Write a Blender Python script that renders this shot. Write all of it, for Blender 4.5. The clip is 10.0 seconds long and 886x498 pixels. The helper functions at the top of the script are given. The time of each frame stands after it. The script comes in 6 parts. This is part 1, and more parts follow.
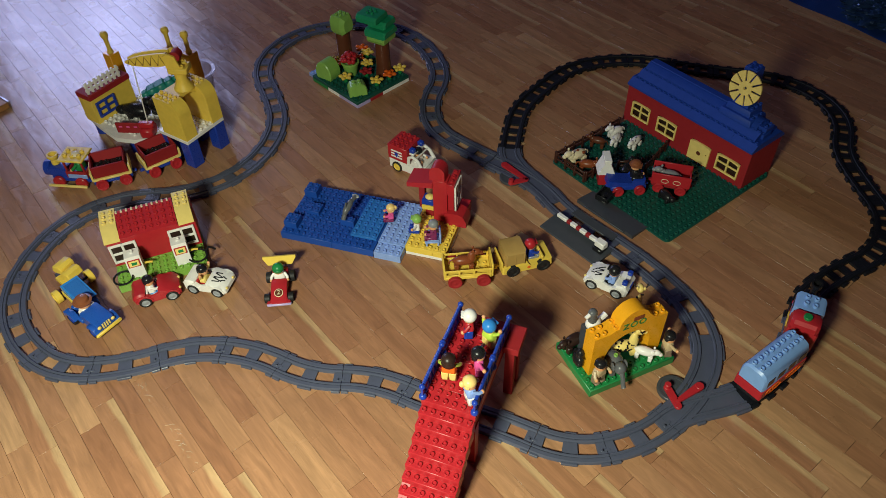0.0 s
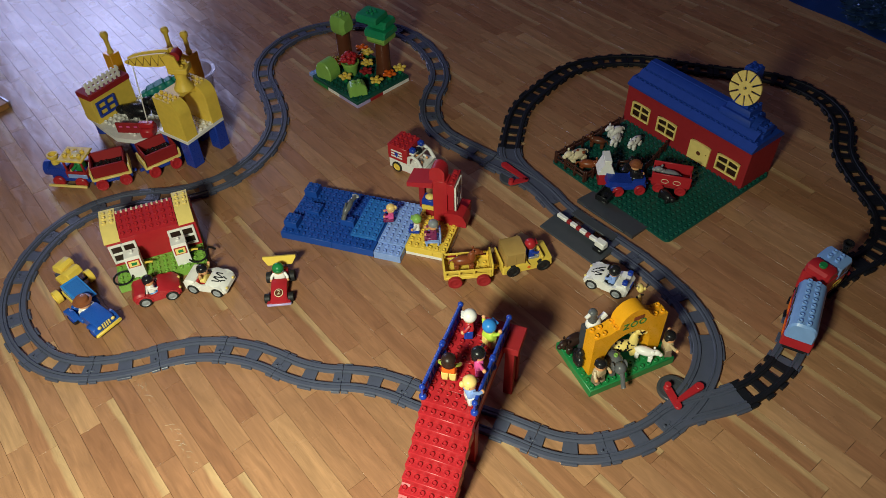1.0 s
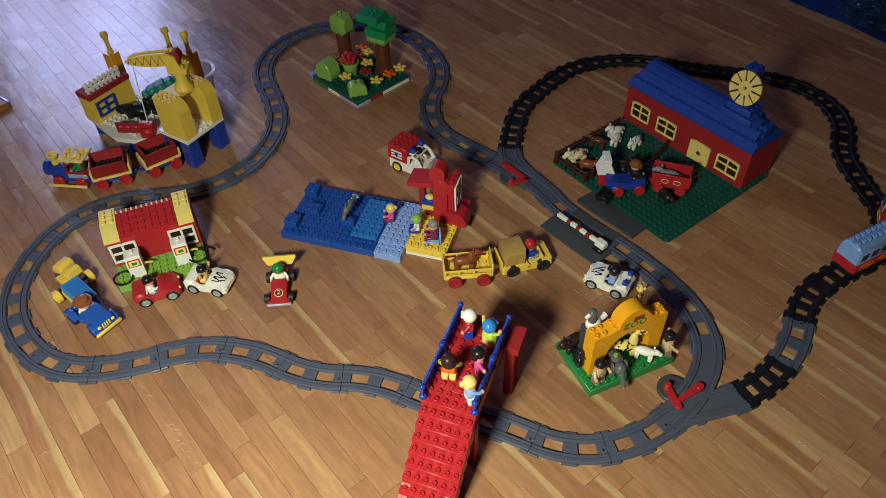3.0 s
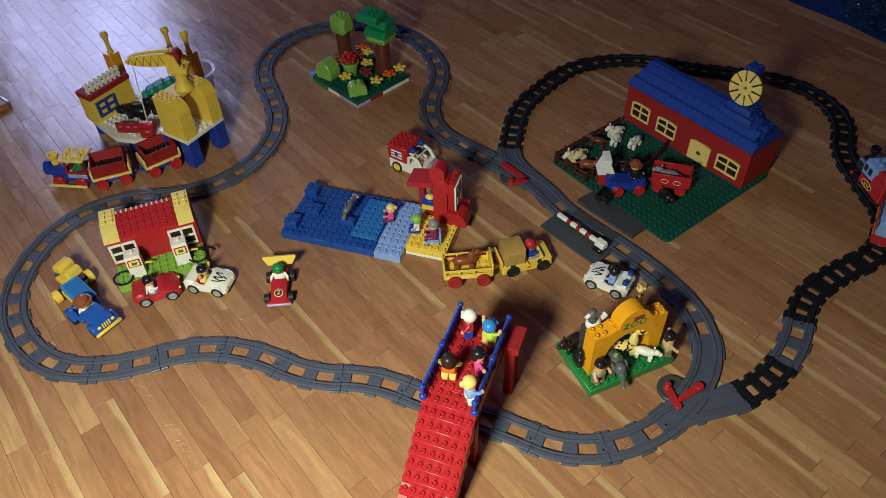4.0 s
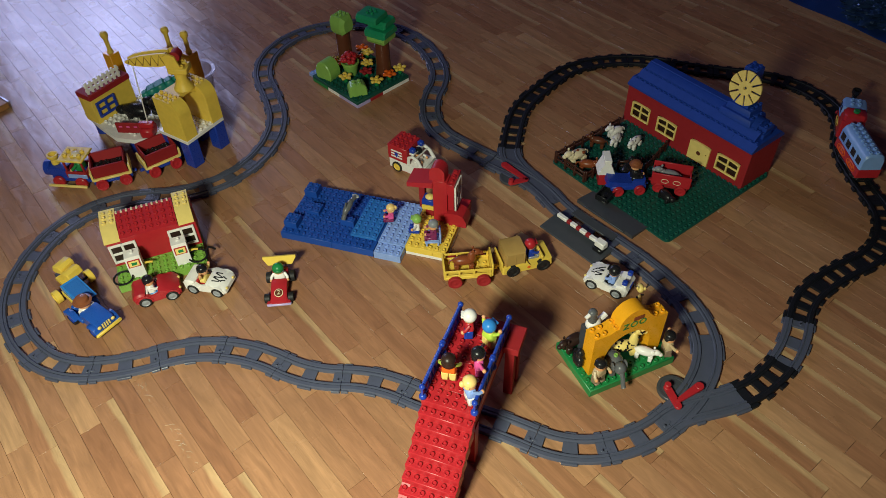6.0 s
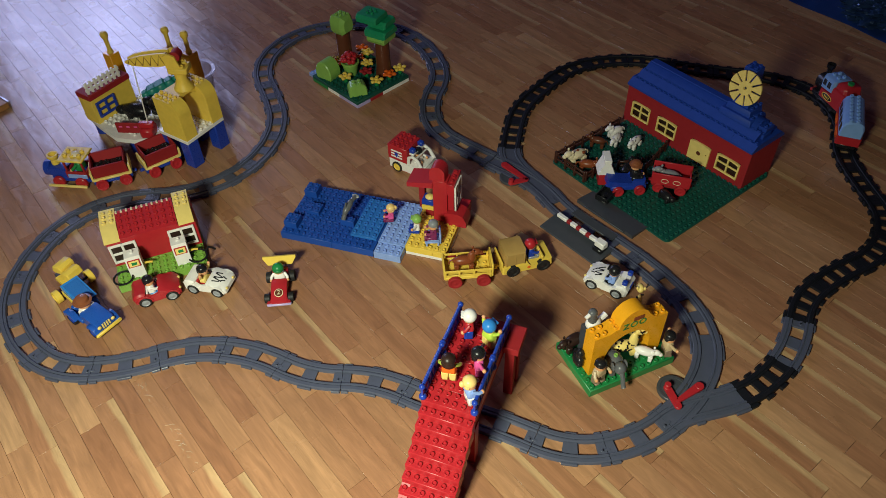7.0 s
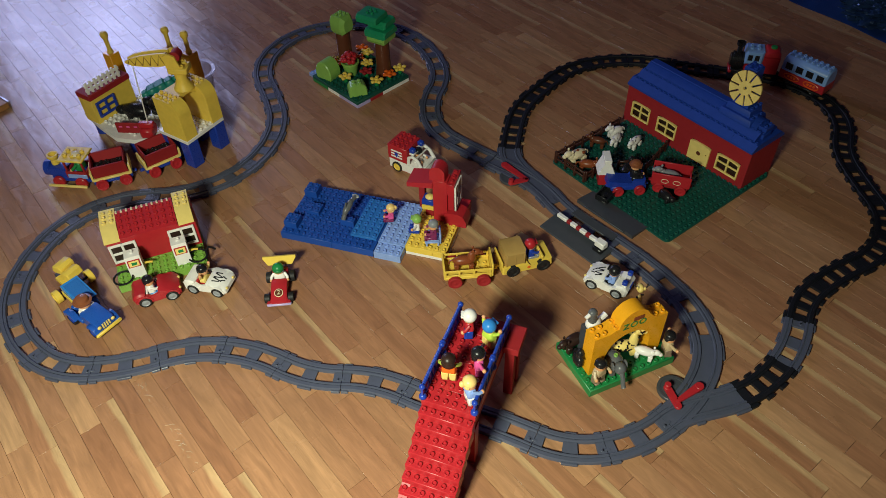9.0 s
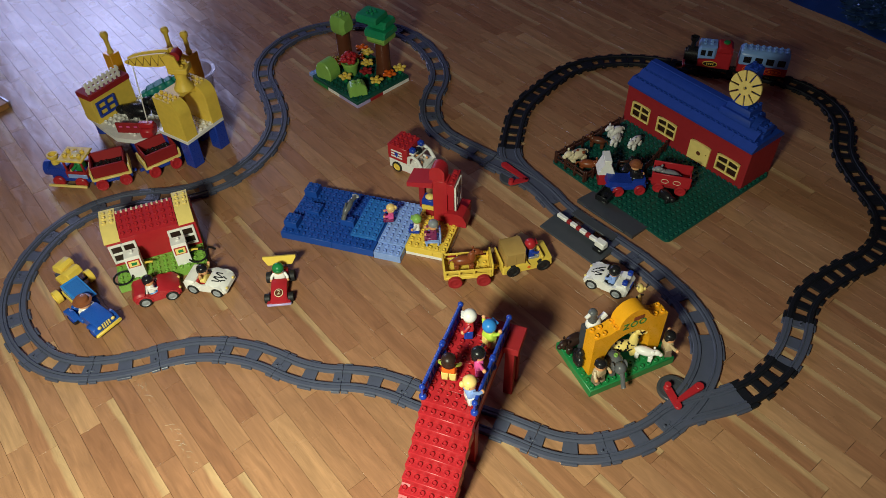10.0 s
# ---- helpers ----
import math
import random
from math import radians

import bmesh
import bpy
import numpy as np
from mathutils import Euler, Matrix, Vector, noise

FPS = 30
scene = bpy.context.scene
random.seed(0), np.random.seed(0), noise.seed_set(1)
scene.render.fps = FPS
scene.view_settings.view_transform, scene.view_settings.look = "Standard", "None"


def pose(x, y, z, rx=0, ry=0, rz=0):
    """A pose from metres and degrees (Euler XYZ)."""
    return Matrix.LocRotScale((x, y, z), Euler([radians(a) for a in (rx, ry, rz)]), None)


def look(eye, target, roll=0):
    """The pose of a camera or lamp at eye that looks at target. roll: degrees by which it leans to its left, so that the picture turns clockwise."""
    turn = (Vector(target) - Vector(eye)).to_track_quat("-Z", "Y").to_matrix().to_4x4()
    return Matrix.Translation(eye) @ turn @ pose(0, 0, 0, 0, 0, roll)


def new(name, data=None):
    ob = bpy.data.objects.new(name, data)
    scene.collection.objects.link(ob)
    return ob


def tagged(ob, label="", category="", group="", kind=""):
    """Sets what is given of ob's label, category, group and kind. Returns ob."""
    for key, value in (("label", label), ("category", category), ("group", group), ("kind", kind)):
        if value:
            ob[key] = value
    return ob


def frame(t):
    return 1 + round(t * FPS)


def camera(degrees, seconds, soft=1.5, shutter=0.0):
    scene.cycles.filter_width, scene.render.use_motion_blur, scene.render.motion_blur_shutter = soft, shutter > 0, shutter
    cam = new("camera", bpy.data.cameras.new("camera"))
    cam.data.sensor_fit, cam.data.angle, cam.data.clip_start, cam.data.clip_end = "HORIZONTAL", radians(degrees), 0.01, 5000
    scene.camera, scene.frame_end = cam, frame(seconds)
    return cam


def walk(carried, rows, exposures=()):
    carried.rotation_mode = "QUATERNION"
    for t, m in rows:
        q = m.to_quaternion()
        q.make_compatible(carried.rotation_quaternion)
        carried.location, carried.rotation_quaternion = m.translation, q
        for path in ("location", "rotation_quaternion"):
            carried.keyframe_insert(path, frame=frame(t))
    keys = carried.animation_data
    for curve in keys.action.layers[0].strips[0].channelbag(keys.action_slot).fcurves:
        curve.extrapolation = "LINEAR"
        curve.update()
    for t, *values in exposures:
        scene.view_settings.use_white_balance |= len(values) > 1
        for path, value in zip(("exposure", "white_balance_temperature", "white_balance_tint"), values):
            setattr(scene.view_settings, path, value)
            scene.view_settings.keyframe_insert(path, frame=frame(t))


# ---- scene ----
cam = camera(61.83, 10.0, soft=0.9)
EYE = pose(0.0, 0.0, 1.21) @ look((0, 0, 0), (0.0, 1.05155, -1.06969), -1.868)
walk(cam, [(0.0, EYE), (10.0, EYE)], [(0.0, 0.0), (10.0, 0.0)])

# ---- light: a daylight window beyond the far corner, an unseen warm lamp behind the viewer's left ----
world = bpy.data.worlds.new("world")
scene.world = world
world.use_nodes = True
wn = world.node_tree.nodes
sky = wn.new("ShaderNodeTexSky")
sky.sky_type, sky.sun_disc, sky.sun_elevation, sky.sun_rotation = "NISHITA", False, radians(8), radians(200)
world.node_tree.links.new(sky.outputs["Color"], wn["Background"].inputs["Color"])
wn["Background"].inputs["Strength"].default_value = 0.06


def area_lamp(name, m, sx, sy, watts, color, cone=180):
    data = bpy.data.lights.new(name, "AREA")
    data.shape, data.size, data.size_y, data.energy, data.color = "RECTANGLE", sx, sy, watts, color
    data.spread = radians(cone)
    ob = new(name, data)
    ob.matrix_world = m
    return ob


# unseen lamp at eye height, placed where the cast shadows point back to
area_lamp("room_lamp", look((-0.54, -0.26, 1.16), (-0.35, 0.12, 0.0)), 0.24, 0.24, 27, (0.955, 1.0, 0.765), 124)
area_lamp("window_light", look((-1.96, 4.30, 1.50), (-0.75, 1.6, 0.2)), 0.55, 1.35, 29, (0.51, 0.56, 0.99))
area_lamp("window_light", look((-2.56, 4.30, 1.45), (-0.75, 1.6, 0.2)), 0.42, 1.25, 16, (0.51, 0.56, 0.99))

U, B = 0.016, 0.0192   # stud pitch and brick height of the toy bricks


# ---- materials ----
def material(name, color, rough=0.3, metal=0.0, spread=0.12, scale=60.0, bump=0.04, bump_scale=400.0, coat=0.0, wear=0.12):
    """A surface with colour variation at two scales, worn gloss and fine relief."""
    mat = bpy.data.materials.new(name)
    mat.use_nodes = True
    nt = mat.node_tree
    n, l = nt.nodes, nt.links
    b = n["Principled BSDF"]
    tc = n.new("ShaderNodeTexCoord")
    big, fine = n.new("ShaderNodeTexNoise"), n.new("ShaderNodeTexNoise")
    big.inputs["Scale"].default_value, fine.inputs["Scale"].default_value = scale, bump_scale
    big.inputs["Detail"].default_value, fine.inputs["Detail"].default_value = 3, 4
    for t in (big, fine):
        l.new(tc.outputs["Object"], t.inputs["Vector"])
    mix = n.new("ShaderNodeMix")
    mix.data_type = "RGBA"
    mix.inputs["A"].default_value = (*[c * (1 - spread) for c in color], 1)
    mix.inputs["B"].default_value = (*[min(1, c * (1 + spread) + 0.004) for c in color], 1)
    l.new(big.outputs["Fac"], mix.inputs["Factor"])
    l.new(mix.outputs["Result"], b.inputs["Base Color"])
    rr = n.new("ShaderNodeMapRange")
    rr.inputs["To Min"].default_value, rr.inputs["To Max"].default_value = max(0.02, rough - wear), min(1, rough + wear)
    l.new(fine.outputs["Fac"], rr.inputs["Value"])
    l.new(rr.outputs["Result"], b.inputs["Roughness"])
    bp = n.new("ShaderNodeBump")
    bp.inputs["Strength"].default_value, bp.inputs["Distance"].default_value = bump, 0.0006
    l.new(fine.outputs["Fac"], bp.inputs["Height"])
    l.new(bp.outputs["Normal"], b.inputs["Normal"])
    b.inputs["Metallic"].default_value = metal
    b.inputs["Specular IOR Level"].default_value = 0.33
    b.inputs["Coat Weight"].default_value = coat
    return mat


RED = material("red_plastic", (0.42, 0.018, 0.026), 0.34)
DARKRED = material("dark_red_plastic", (0.30, 0.012, 0.016), 0.70)
BLUE = material("blue_plastic", (0.012, 0.045, 0.36), 0.3)
ROOFBLUE = material("roof_blue_plastic", (0.007, 0.044, 0.31), 0.62)
SEABLUE = material("deep_sea_blue_plastic", (0.009, 0.062, 0.33), 0.42)
BRIGHTLIME = material("bright_lime_plastic", (0.46, 0.62, 0.07), 0.32)
HUB = material("pale_grey_hub_plastic", (0.29, 0.31, 0.34), 0.35)
MIDBLUE = material("sea_blue_plastic", (0.025, 0.15, 0.48), 0.3)
LILAC = material("pale_blue_plastic", (0.24, 0.36, 0.72), 0.3)
COACHBLUE = material("coach_blue_plastic", (0.20, 0.36, 0.70), 0.33)
TRACTORBLUE = material("tractor_blue_plastic", (0.014, 0.085, 0.42), 0.3)
SKYBLUE = material("bright_blue_plastic", (0.03, 0.22, 0.62), 0.3)
YELLOW = material("yellow_plastic", (0.78, 0.55, 0.080), 0.45)
PALEYELLOW = material("pale_yellow_plastic", (0.80, 0.62, 0.19), 0.32)
AMBER = material("amber_yellow_plastic", (0.80, 0.36, 0.012), 0.3)
WHITE = material("white_plastic", (0.80, 0.78, 0.75), 0.3)
CREAM = material("cream_plastic", (0.72, 0.62, 0.42), 0.33)
GREEN = material("green_plastic", (0.012, 0.20, 0.055), 0.32)
DARKGREEN = material("dark_green_plastic", (0.004, 0.075, 0.056), 0.42)
LIME = material("lime_plastic", (0.23, 0.44, 0.090), 0.32)
GRASS = material("bright_green_plastic", (0.20, 0.39, 0.06), 0.3)
TEAL = material("teal_plastic", (0.010, 0.20, 0.17), 0.32)
TREEGREEN = material("tree_green_plastic", (0.010, 0.25, 0.110), 0.35)
BROWN = material("brown_plastic", (0.11, 0.032, 0.014), 0.35)
FENCE = material("dark_fence_plastic", (0.048, 0.015, 0.010), 0.4)
TAN = material("tan_plastic", (0.42, 0.26, 0.08), 0.4)
HORSE = material("chestnut_plastic", (0.22, 0.055, 0.018), 0.3)
BLACK = material("black_plastic", (0.010, 0.010, 0.012), 0.28)
BEAR = material("dark_bear_plastic", (0.026, 0.012, 0.009), 0.35)
TRACKBLACK = material("black_track_plastic", (0.0040, 0.0050, 0.0090), 0.58)
TRACKGREY = material("grey_track_plastic", (0.071, 0.080, 0.122), 0.34, spread=0.10)
SLATE = material("dark_grey_plastic", (0.050, 0.055, 0.066), 0.38)
GREY = material("grey_plastic", (0.22, 0.23, 0.25), 0.35)
SEAL = material("steel_grey_plastic", (0.10, 0.105, 0.115), 0.28)
RUBBER = material("black_rubber_tyre", (0.012, 0.012, 0.013), 0.55)
KHAKI = material("khaki_plastic", (0.23, 0.17, 0.115), 0.4)
SAND = material("sand_plastic", (0.50, 0.38, 0.22), 0.38)
ORANGE = material("orange_plastic", (0.74, 0.13, 0.012), 0.3)
PINK = material("pink_plastic", (0.66, 0.09, 0.30), 0.32)
PURPLE = material("purple_plastic", (0.20, 0.025, 0.10), 0.35)
SKIN = material("flesh_plastic", (0.70, 0.34, 0.16), 0.35)
BLOND = material("blond_plastic", (0.80, 0.56, 0.20), 0.33)
HATBROWN = material("brown_hat_plastic", (0.23, 0.075, 0.030), 0.35)
LAVENDER = material("lavender_plastic", (0.42, 0.36, 0.62), 0.33)
METAL = material("bare_metal", (0.55, 0.55, 0.57), 0.3, metal=1.0)
# mauve chosen to tint the fill light that the unseen walls bounce
BOUNCEMAUVE = material("mauve_bounce_fill", (0.25, 0.18, 0.28), 0.9, bump_scale=60)


def film_material(name, tint, see):
    """Thin milky plastic that lets most light through."""
    mat = material(name, tint, 0.2, bump=0.1)
    mat.node_tree.nodes["Principled BSDF"].inputs["Alpha"].default_value = see
    return mat


MILKY = film_material("milky_tub_plastic", (0.75, 0.76, 0.80), 0.38)
GLUE = film_material("dried_glue", (0.72, 0.60, 0.42), 0.45)


STRIP, STRIP_FIRST = 0.0399, 0.0544   # width of a floor strip, and where the first row lies


def wood(name, island=False):
    """Lacquered parquet: a tone of its own for each strip, long grain and small pores."""
    mat = bpy.data.materials.new(name)
    mat.use_nodes = True
    nt = mat.node_tree
    n, l = nt.nodes, nt.links
    b = n["Principled BSDF"]
    tc = n.new("ShaderNodeTexCoord")
    if island:
        rnd = n.new("ShaderNodeNewGeometry").outputs["Random Per Island"]
    else:
        rnd = n.new("ShaderNodeObjectInfo").outputs["Random"]
    shift = n.new("ShaderNodeMath")
    shift.operation = "MULTIPLY"
    shift.inputs[1].default_value = 37.0
    l.new(rnd, shift.inputs[0])
    add = n.new("ShaderNodeVectorMath")
    l.new(tc.outputs["Object"], add.inputs[0])
    l.new(shift.outputs[0], add.inputs[1])

    def grain(sx, sy, scale, detail, dist=0.0):
        mp = n.new("ShaderNodeMapping")
        mp.inputs["Scale"].default_value = (sx, sy, 1)
        l.new(add.outputs[0], mp.inputs["Vector"])
        t = n.new("ShaderNodeTexNoise")
        t.inputs["Scale"].default_value, t.inputs["Detail"].default_value = scale, detail
        t.inputs["Distortion"].default_value = dist
        l.new(mp.outputs[0], t.inputs["Vector"])
        return t.outputs["Fac"]

    tone = n.new("ShaderNodeValToRGB")
    cr = tone.color_ramp
    cr.elements[0].position, cr.elements[0].color = 0.0, (0.305, 0.142, 0.072, 1)
    cr.elements[1].position, cr.elements[1].color = 1.0, (0.49, 0.282, 0.144, 1)
    for pos, c in ((0.12, (0.335, 0.157, 0.080, 1)), (0.45, (0.365, 0.180, 0.092, 1)), (0.72, (0.390, 0.199, 0.101, 1)), (0.92, (0.420, 0.223, 0.113, 1))):
        e = cr.elements.new(pos)
        e.color = c
    l.new(rnd, tone.inputs["Fac"])
    long, pores = grain(1.0, 7.0, 9.0, 5, 1.1), grain(1.0, 26.0, 42.0, 6)
    rl = n.new("ShaderNodeMapRange")
    rl.inputs["From Min"].default_value, rl.inputs["From Max"].default_value = 0.3, 0.72
    rl.inputs["To Min"].default_value, rl.inputs["To Max"].default_value = 0.77, 1.12
    l.new(long, rl.inputs["Value"])
    rp = n.new("ShaderNodeMapRange")
    rp.inputs["From Min"].default_value, rp.inputs["From Max"].default_value = 0.35, 0.65
    rp.inputs["To Min"].default_value, rp.inputs["To Max"].default_value = 0.91, 1.04
    l.new(pores, rp.inputs["Value"])
    mul = n.new("ShaderNodeMath")
    mul.operation = "MULTIPLY"
    l.new(rl.outputs[0], mul.inputs[0])
    l.new(rp.outputs[0], mul.inputs[1])
    # pale sapwood along one long edge of some strips
    def calc(op, a, b=0.0):
        node = n.new("ShaderNodeMath")
        node.operation = op
        for k, q in enumerate((a, b)):
            if isinstance(q, (int, float)):
                node.inputs[k].default_value = q
            else:
                l.new(q, node.inputs[k])
        return node.outputs[0]

    sep = n.new("ShaderNodeSeparateXYZ")
    l.new(tc.outputs["Object"], sep.inputs[0])
    across = calc("ADD", calc("DIVIDE", sep.outputs["Y"], STRIP), 0.5 - (STRIP_FIRST / STRIP if island else 0.0))
    across = calc("FRACT", across)
    pick = calc("FRACT", calc("MULTIPLY", rnd, 17.3))
    edge = calc("ADD", across, calc("MULTIPLY", calc("SUBTRACT", grain(1.0, 3.0, 9.0, 3), 0.5), 0.35))
    sap = n.new("ShaderNodeMapRange")
    sap.inputs["From Min"].default_value, sap.inputs["From Max"].default_value = 0.58, 0.74
    l.new(edge, sap.inputs["Value"])
    sapfac = calc("MULTIPLY", sap.outputs[0], calc("MULTIPLY", calc("GREATER_THAN", pick, 0.82), 0.55))
    pale = n.new("ShaderNodeMix")
    pale.data_type = "RGBA"
    pale.inputs["B"].default_value = (0.60, 0.42, 0.215, 1)
    l.new(sapfac, pale.inputs["Factor"])
    l.new(tone.outputs["Color"], pale.inputs["A"])
    tint = n.new("ShaderNodeVectorMath")
    tint.operation = "SCALE"
    l.new(pale.outputs["Result"], tint.inputs[0])
    l.new(mul.outputs[0], tint.inputs["Scale"])
    l.new(tint.outputs[0], b.inputs["Base Color"])
    gloss = n.new("ShaderNodeMapRange")
    gloss.inputs["To Min"].default_value, gloss.inputs["To Max"].default_value = 0.20, 0.36
    l.new(grain(1, 1, 9.0, 4), gloss.inputs["Value"])
    l.new(gloss.outputs[0], b.inputs["Roughness"])
    bp = n.new("ShaderNodeBump")
    bp.inputs["Strength"].default_value, bp.inputs["Distance"].default_value = 0.12, 0.0008
    l.new(mul.outputs[0], bp.inputs["Height"])
    wave = n.new("ShaderNodeBump")
    wave.inputs["Strength"].default_value, wave.inputs["Distance"].default_value = 0.9, 0.0016
    l.new(grain(0.6, 1.6, 16.0, 2), wave.inputs["Height"])
    l.new(wave.outputs[0], bp.inputs["Normal"])
    l.new(bp.outputs[0], b.inputs["Normal"])
    return mat


PARQUET, PARQUET_FAR = wood("parquet"), wood("parquet_rest", True)
JOINT = material("parquet_joint", (0.075, 0.036, 0.016), 0.8)


# ---- shapes ----
class Shape:
    """Collects solid pieces into one mesh; mi is the material slot of what is added next, m the pose of it."""

    def __init__(self):
        self.v, self.f, self.k, self.mi, self.m = [], [], [], 0, Matrix()

    def add(self, verts, faces):
        base = len(self.v)
        self.v += [self.m @ Vector(p) for p in verts]
        self.f += [[base + i for i in f] for f in faces]
        self.k += [self.mi] * len(faces)
        return self

    def box(self, x0, y0, z0, x1, y1, z1, b=0.0007, taper=(1.0, 1.0)):
        """A box with chamfered edges; taper shrinks its top."""
        b = min(b, (x1 - x0) * 0.45, (y1 - y0) * 0.45, (z1 - z0) * 0.45)
        lo, hi, verts, idx = (x0, y0, z0), (x1, y1, z1), [], {}
        for sx in (0, 1):
            for sy in (0, 1):
                for sz in (0, 1):
                    for ax in range(3):
                        p = [(lo, hi)[s][a] + (0 if a == ax else (b, -b)[s]) for a, s in enumerate((sx, sy, sz))]
                        idx[sx, sy, sz, ax] = len(verts)
                        verts.append(p)
        if taper != (1.0, 1.0):
            cx, cy = (x0 + x1) / 2, (y0 + y1) / 2
            for p in verts:
                f = (p[2] - z0) / (z1 - z0)
                p[0], p[1] = cx + (p[0] - cx) * (1 + (taper[0] - 1) * f), cy + (p[1] - cy) * (1 + (taper[1] - 1) * f)
        faces = []

        def quad(keys):
            pts = [Vector(verts[idx[k]]) for k in keys]
            c = sum(pts, Vector()) / len(pts)
            nrm = (pts[1] - pts[0]).cross(pts[2] - pts[0])
            out = c - Vector(((x0 + x1) / 2, (y0 + y1) / 2, (z0 + z1) / 2))
            keys = keys if nrm.dot(out) > 0 else keys[::-1]
            faces.append([idx[k] for k in keys])

        cyc = ((0, 0), (1, 0), (1, 1), (0, 1))
        for ax in range(3):
            o1, o2 = [a for a in range(3) if a != ax]
            for s in (0, 1):
                def key(i, j, a=ax, ss=s):
                    c = [0, 0, 0]
                    c[a], c[o1], c[o2] = ss, i, j
                    return (*c, a)
                quad([key(i, j) for i, j in cyc])
            for i, j in cyc:
                c0, c1 = [0, 0, 0], [0, 0, 0]
                c0[ax], c1[ax] = 0, 1
                c0[o1] = c1[o1] = i
                c0[o2] = c1[o2] = j
                quad([(*c0, o1), (*c1, o1), (*c1, o2), (*c0, o2)])
        for sx in (0, 1):
            for sy in (0, 1):
                for sz in (0, 1):
                    quad([(sx, sy, sz, 0), (sx, sy, sz, 1), (sx, sy, sz, 2)])
        return self.add(verts, faces)

    def lathe(self, profile, at=(0, 0, 0), axis="z", seg=14, sy=1.0):
        """Turns (radius, height) pairs round an axis through at; a radius of 0 closes it."""
        verts, rows = [], []
        for r, h in profile:
            if r < 1e-7:
                rows.append([len(verts)])
                verts.append((0, 0, h))
            else:
                rows.append(list(range(len(verts), len(verts) + seg)))
                verts += [(r * math.cos(2 * math.pi * i / seg), sy * r * math.sin(2 * math.pi * i / seg), h) for i in range(seg)]
        faces = []
        for a, c in zip(rows, rows[1:]):
            for i in range(seg):
                j = (i + 1) % seg
                if len(a) == 1 and len(c) > 1:
                    faces.append([a[0], c[j], c[i]])
                elif len(c) == 1 and len(a) > 1:
                    faces.append([a[i], a[j], c[0]])
                elif len(a) > 1:
                    faces.append([a[i], a[j], c[j], c[i]])
        if axis == "x":
            verts = [(z, x, y) for x, y, z in verts]
        elif axis == "y":
            verts = [(y, z, x) for x, y, z in verts]
        return self.add([(x + at[0], y + at[1], z + at[2]) for x, y, z in verts], faces)

    def cyl(self, at, r, h, axis="z", seg=16, r2=None, b=0.0007):
        r2 = r if r2 is None else r2
        b = min(b, h * 0.4, r * 0.4)
        return self.lathe([(0, 0), (r - b, 0), (r, b), (r2, h - b), (max(r2 - b, 1e-5), h), (0, h)], at, axis, seg)

    def ball(self, at, rx, ry=None, rz=None, seg=14, rings=8):
        ry, rz = ry or rx, rz or rx
        prof = [(0 if i in (0, rings) else rx * math.sin(math.pi * i / rings), -rz * math.cos(math.pi * i / rings)) for i in range(rings + 1)]
        return self.lathe(prof, at, "z", seg, ry / rx)

    def prism(self, poly, a0, a1, axis="y"):
        """A polygon, counted anticlockwise in its plane (x-z for y, y-z for x, x-y for z), drawn out along an axis."""
        n = len(poly)
        put = {"y": lambda p, a: (p[0], a, p[1]), "x": lambda p, a: (a, p[0], p[1]), "z": lambda p, a: (p[0], p[1], a)}[axis]
        verts = [put(p, a0) for p in poly] + [put(p, a1) for p in poly]
        faces = [list(range(n))[::-1], list(range(n, 2 * n))] + [[i, (i + 1) % n, n + (i + 1) % n, n + i] for i in range(n)]
        area = sum(p[0] * q[1] - q[0] * p[1] for p, q in zip(poly, poly[1:] + poly[:1]))
        if (area > 0) == (axis == "y"):
            faces = [f[::-1] for f in faces]
        return self.add(verts, faces)

    def stud(self, x, y, z, seg=10):
        return self.lathe([(0.0047, 0), (0.0047, 0.0038), (0.0042, 0.0043), (0.0031, 0.0043), (0.0029, 0.0022), (0, 0.0022)], (x, y, z), "z", seg)

    def studs(self, nx, ny, z, x0=0.0, y0=0.0, skip=()):
        for i in range(nx):
            for j in range(ny):
                if (i, j) not in skip:
                    self.stud(x0 + (i + 0.5) * U, y0 + (j + 0.5) * U, z)
        return self

    def brick(self, u, v, z, nx, ny, h=B, studded=True):
        """A brick whose corner is u, v studs along, with its studs."""
        g = 0.0001
        self.box(u * U + g, v * U + g, z, (u + nx) * U - g, (v + ny) * U - g, z + h, 0.0005)
        if studded:
            self.studs(int(nx), int(ny), z + h, u * U, v * U)
        return self

    def tube(self, path, r, seg=8):
        """A round rod along points."""
        path = [Vector(p) for p in path]
        verts, n = [], len(path)
        up = Vector((0.03, 0.02, 1)) if abs((path[-1] - path[0]).normalized().z) < 0.8 else Vector((1, 0.02, 0.03))
        for i, p in enumerate(path):
            d = (path[min(i + 1, n - 1)] - path[max(i - 1, 0)]).normalized()
            a = d.cross(up).normalized()
            c = a.cross(d)
            verts += [p + r * (math.cos(2 * math.pi * k / seg) * a + math.sin(2 * math.pi * k / seg) * c) for k in range(seg)]
        faces = [[i * seg + k, i * seg + (k + 1) % seg, (i + 1) * seg + (k + 1) % seg, (i + 1) * seg + k] for i in range(n - 1) for k in range(seg)]
        faces = [f[::-1] for f in faces] + [list(range(seg)), list(range((n - 1) * seg, n * seg))[::-1]]
        return self.add(verts, faces)

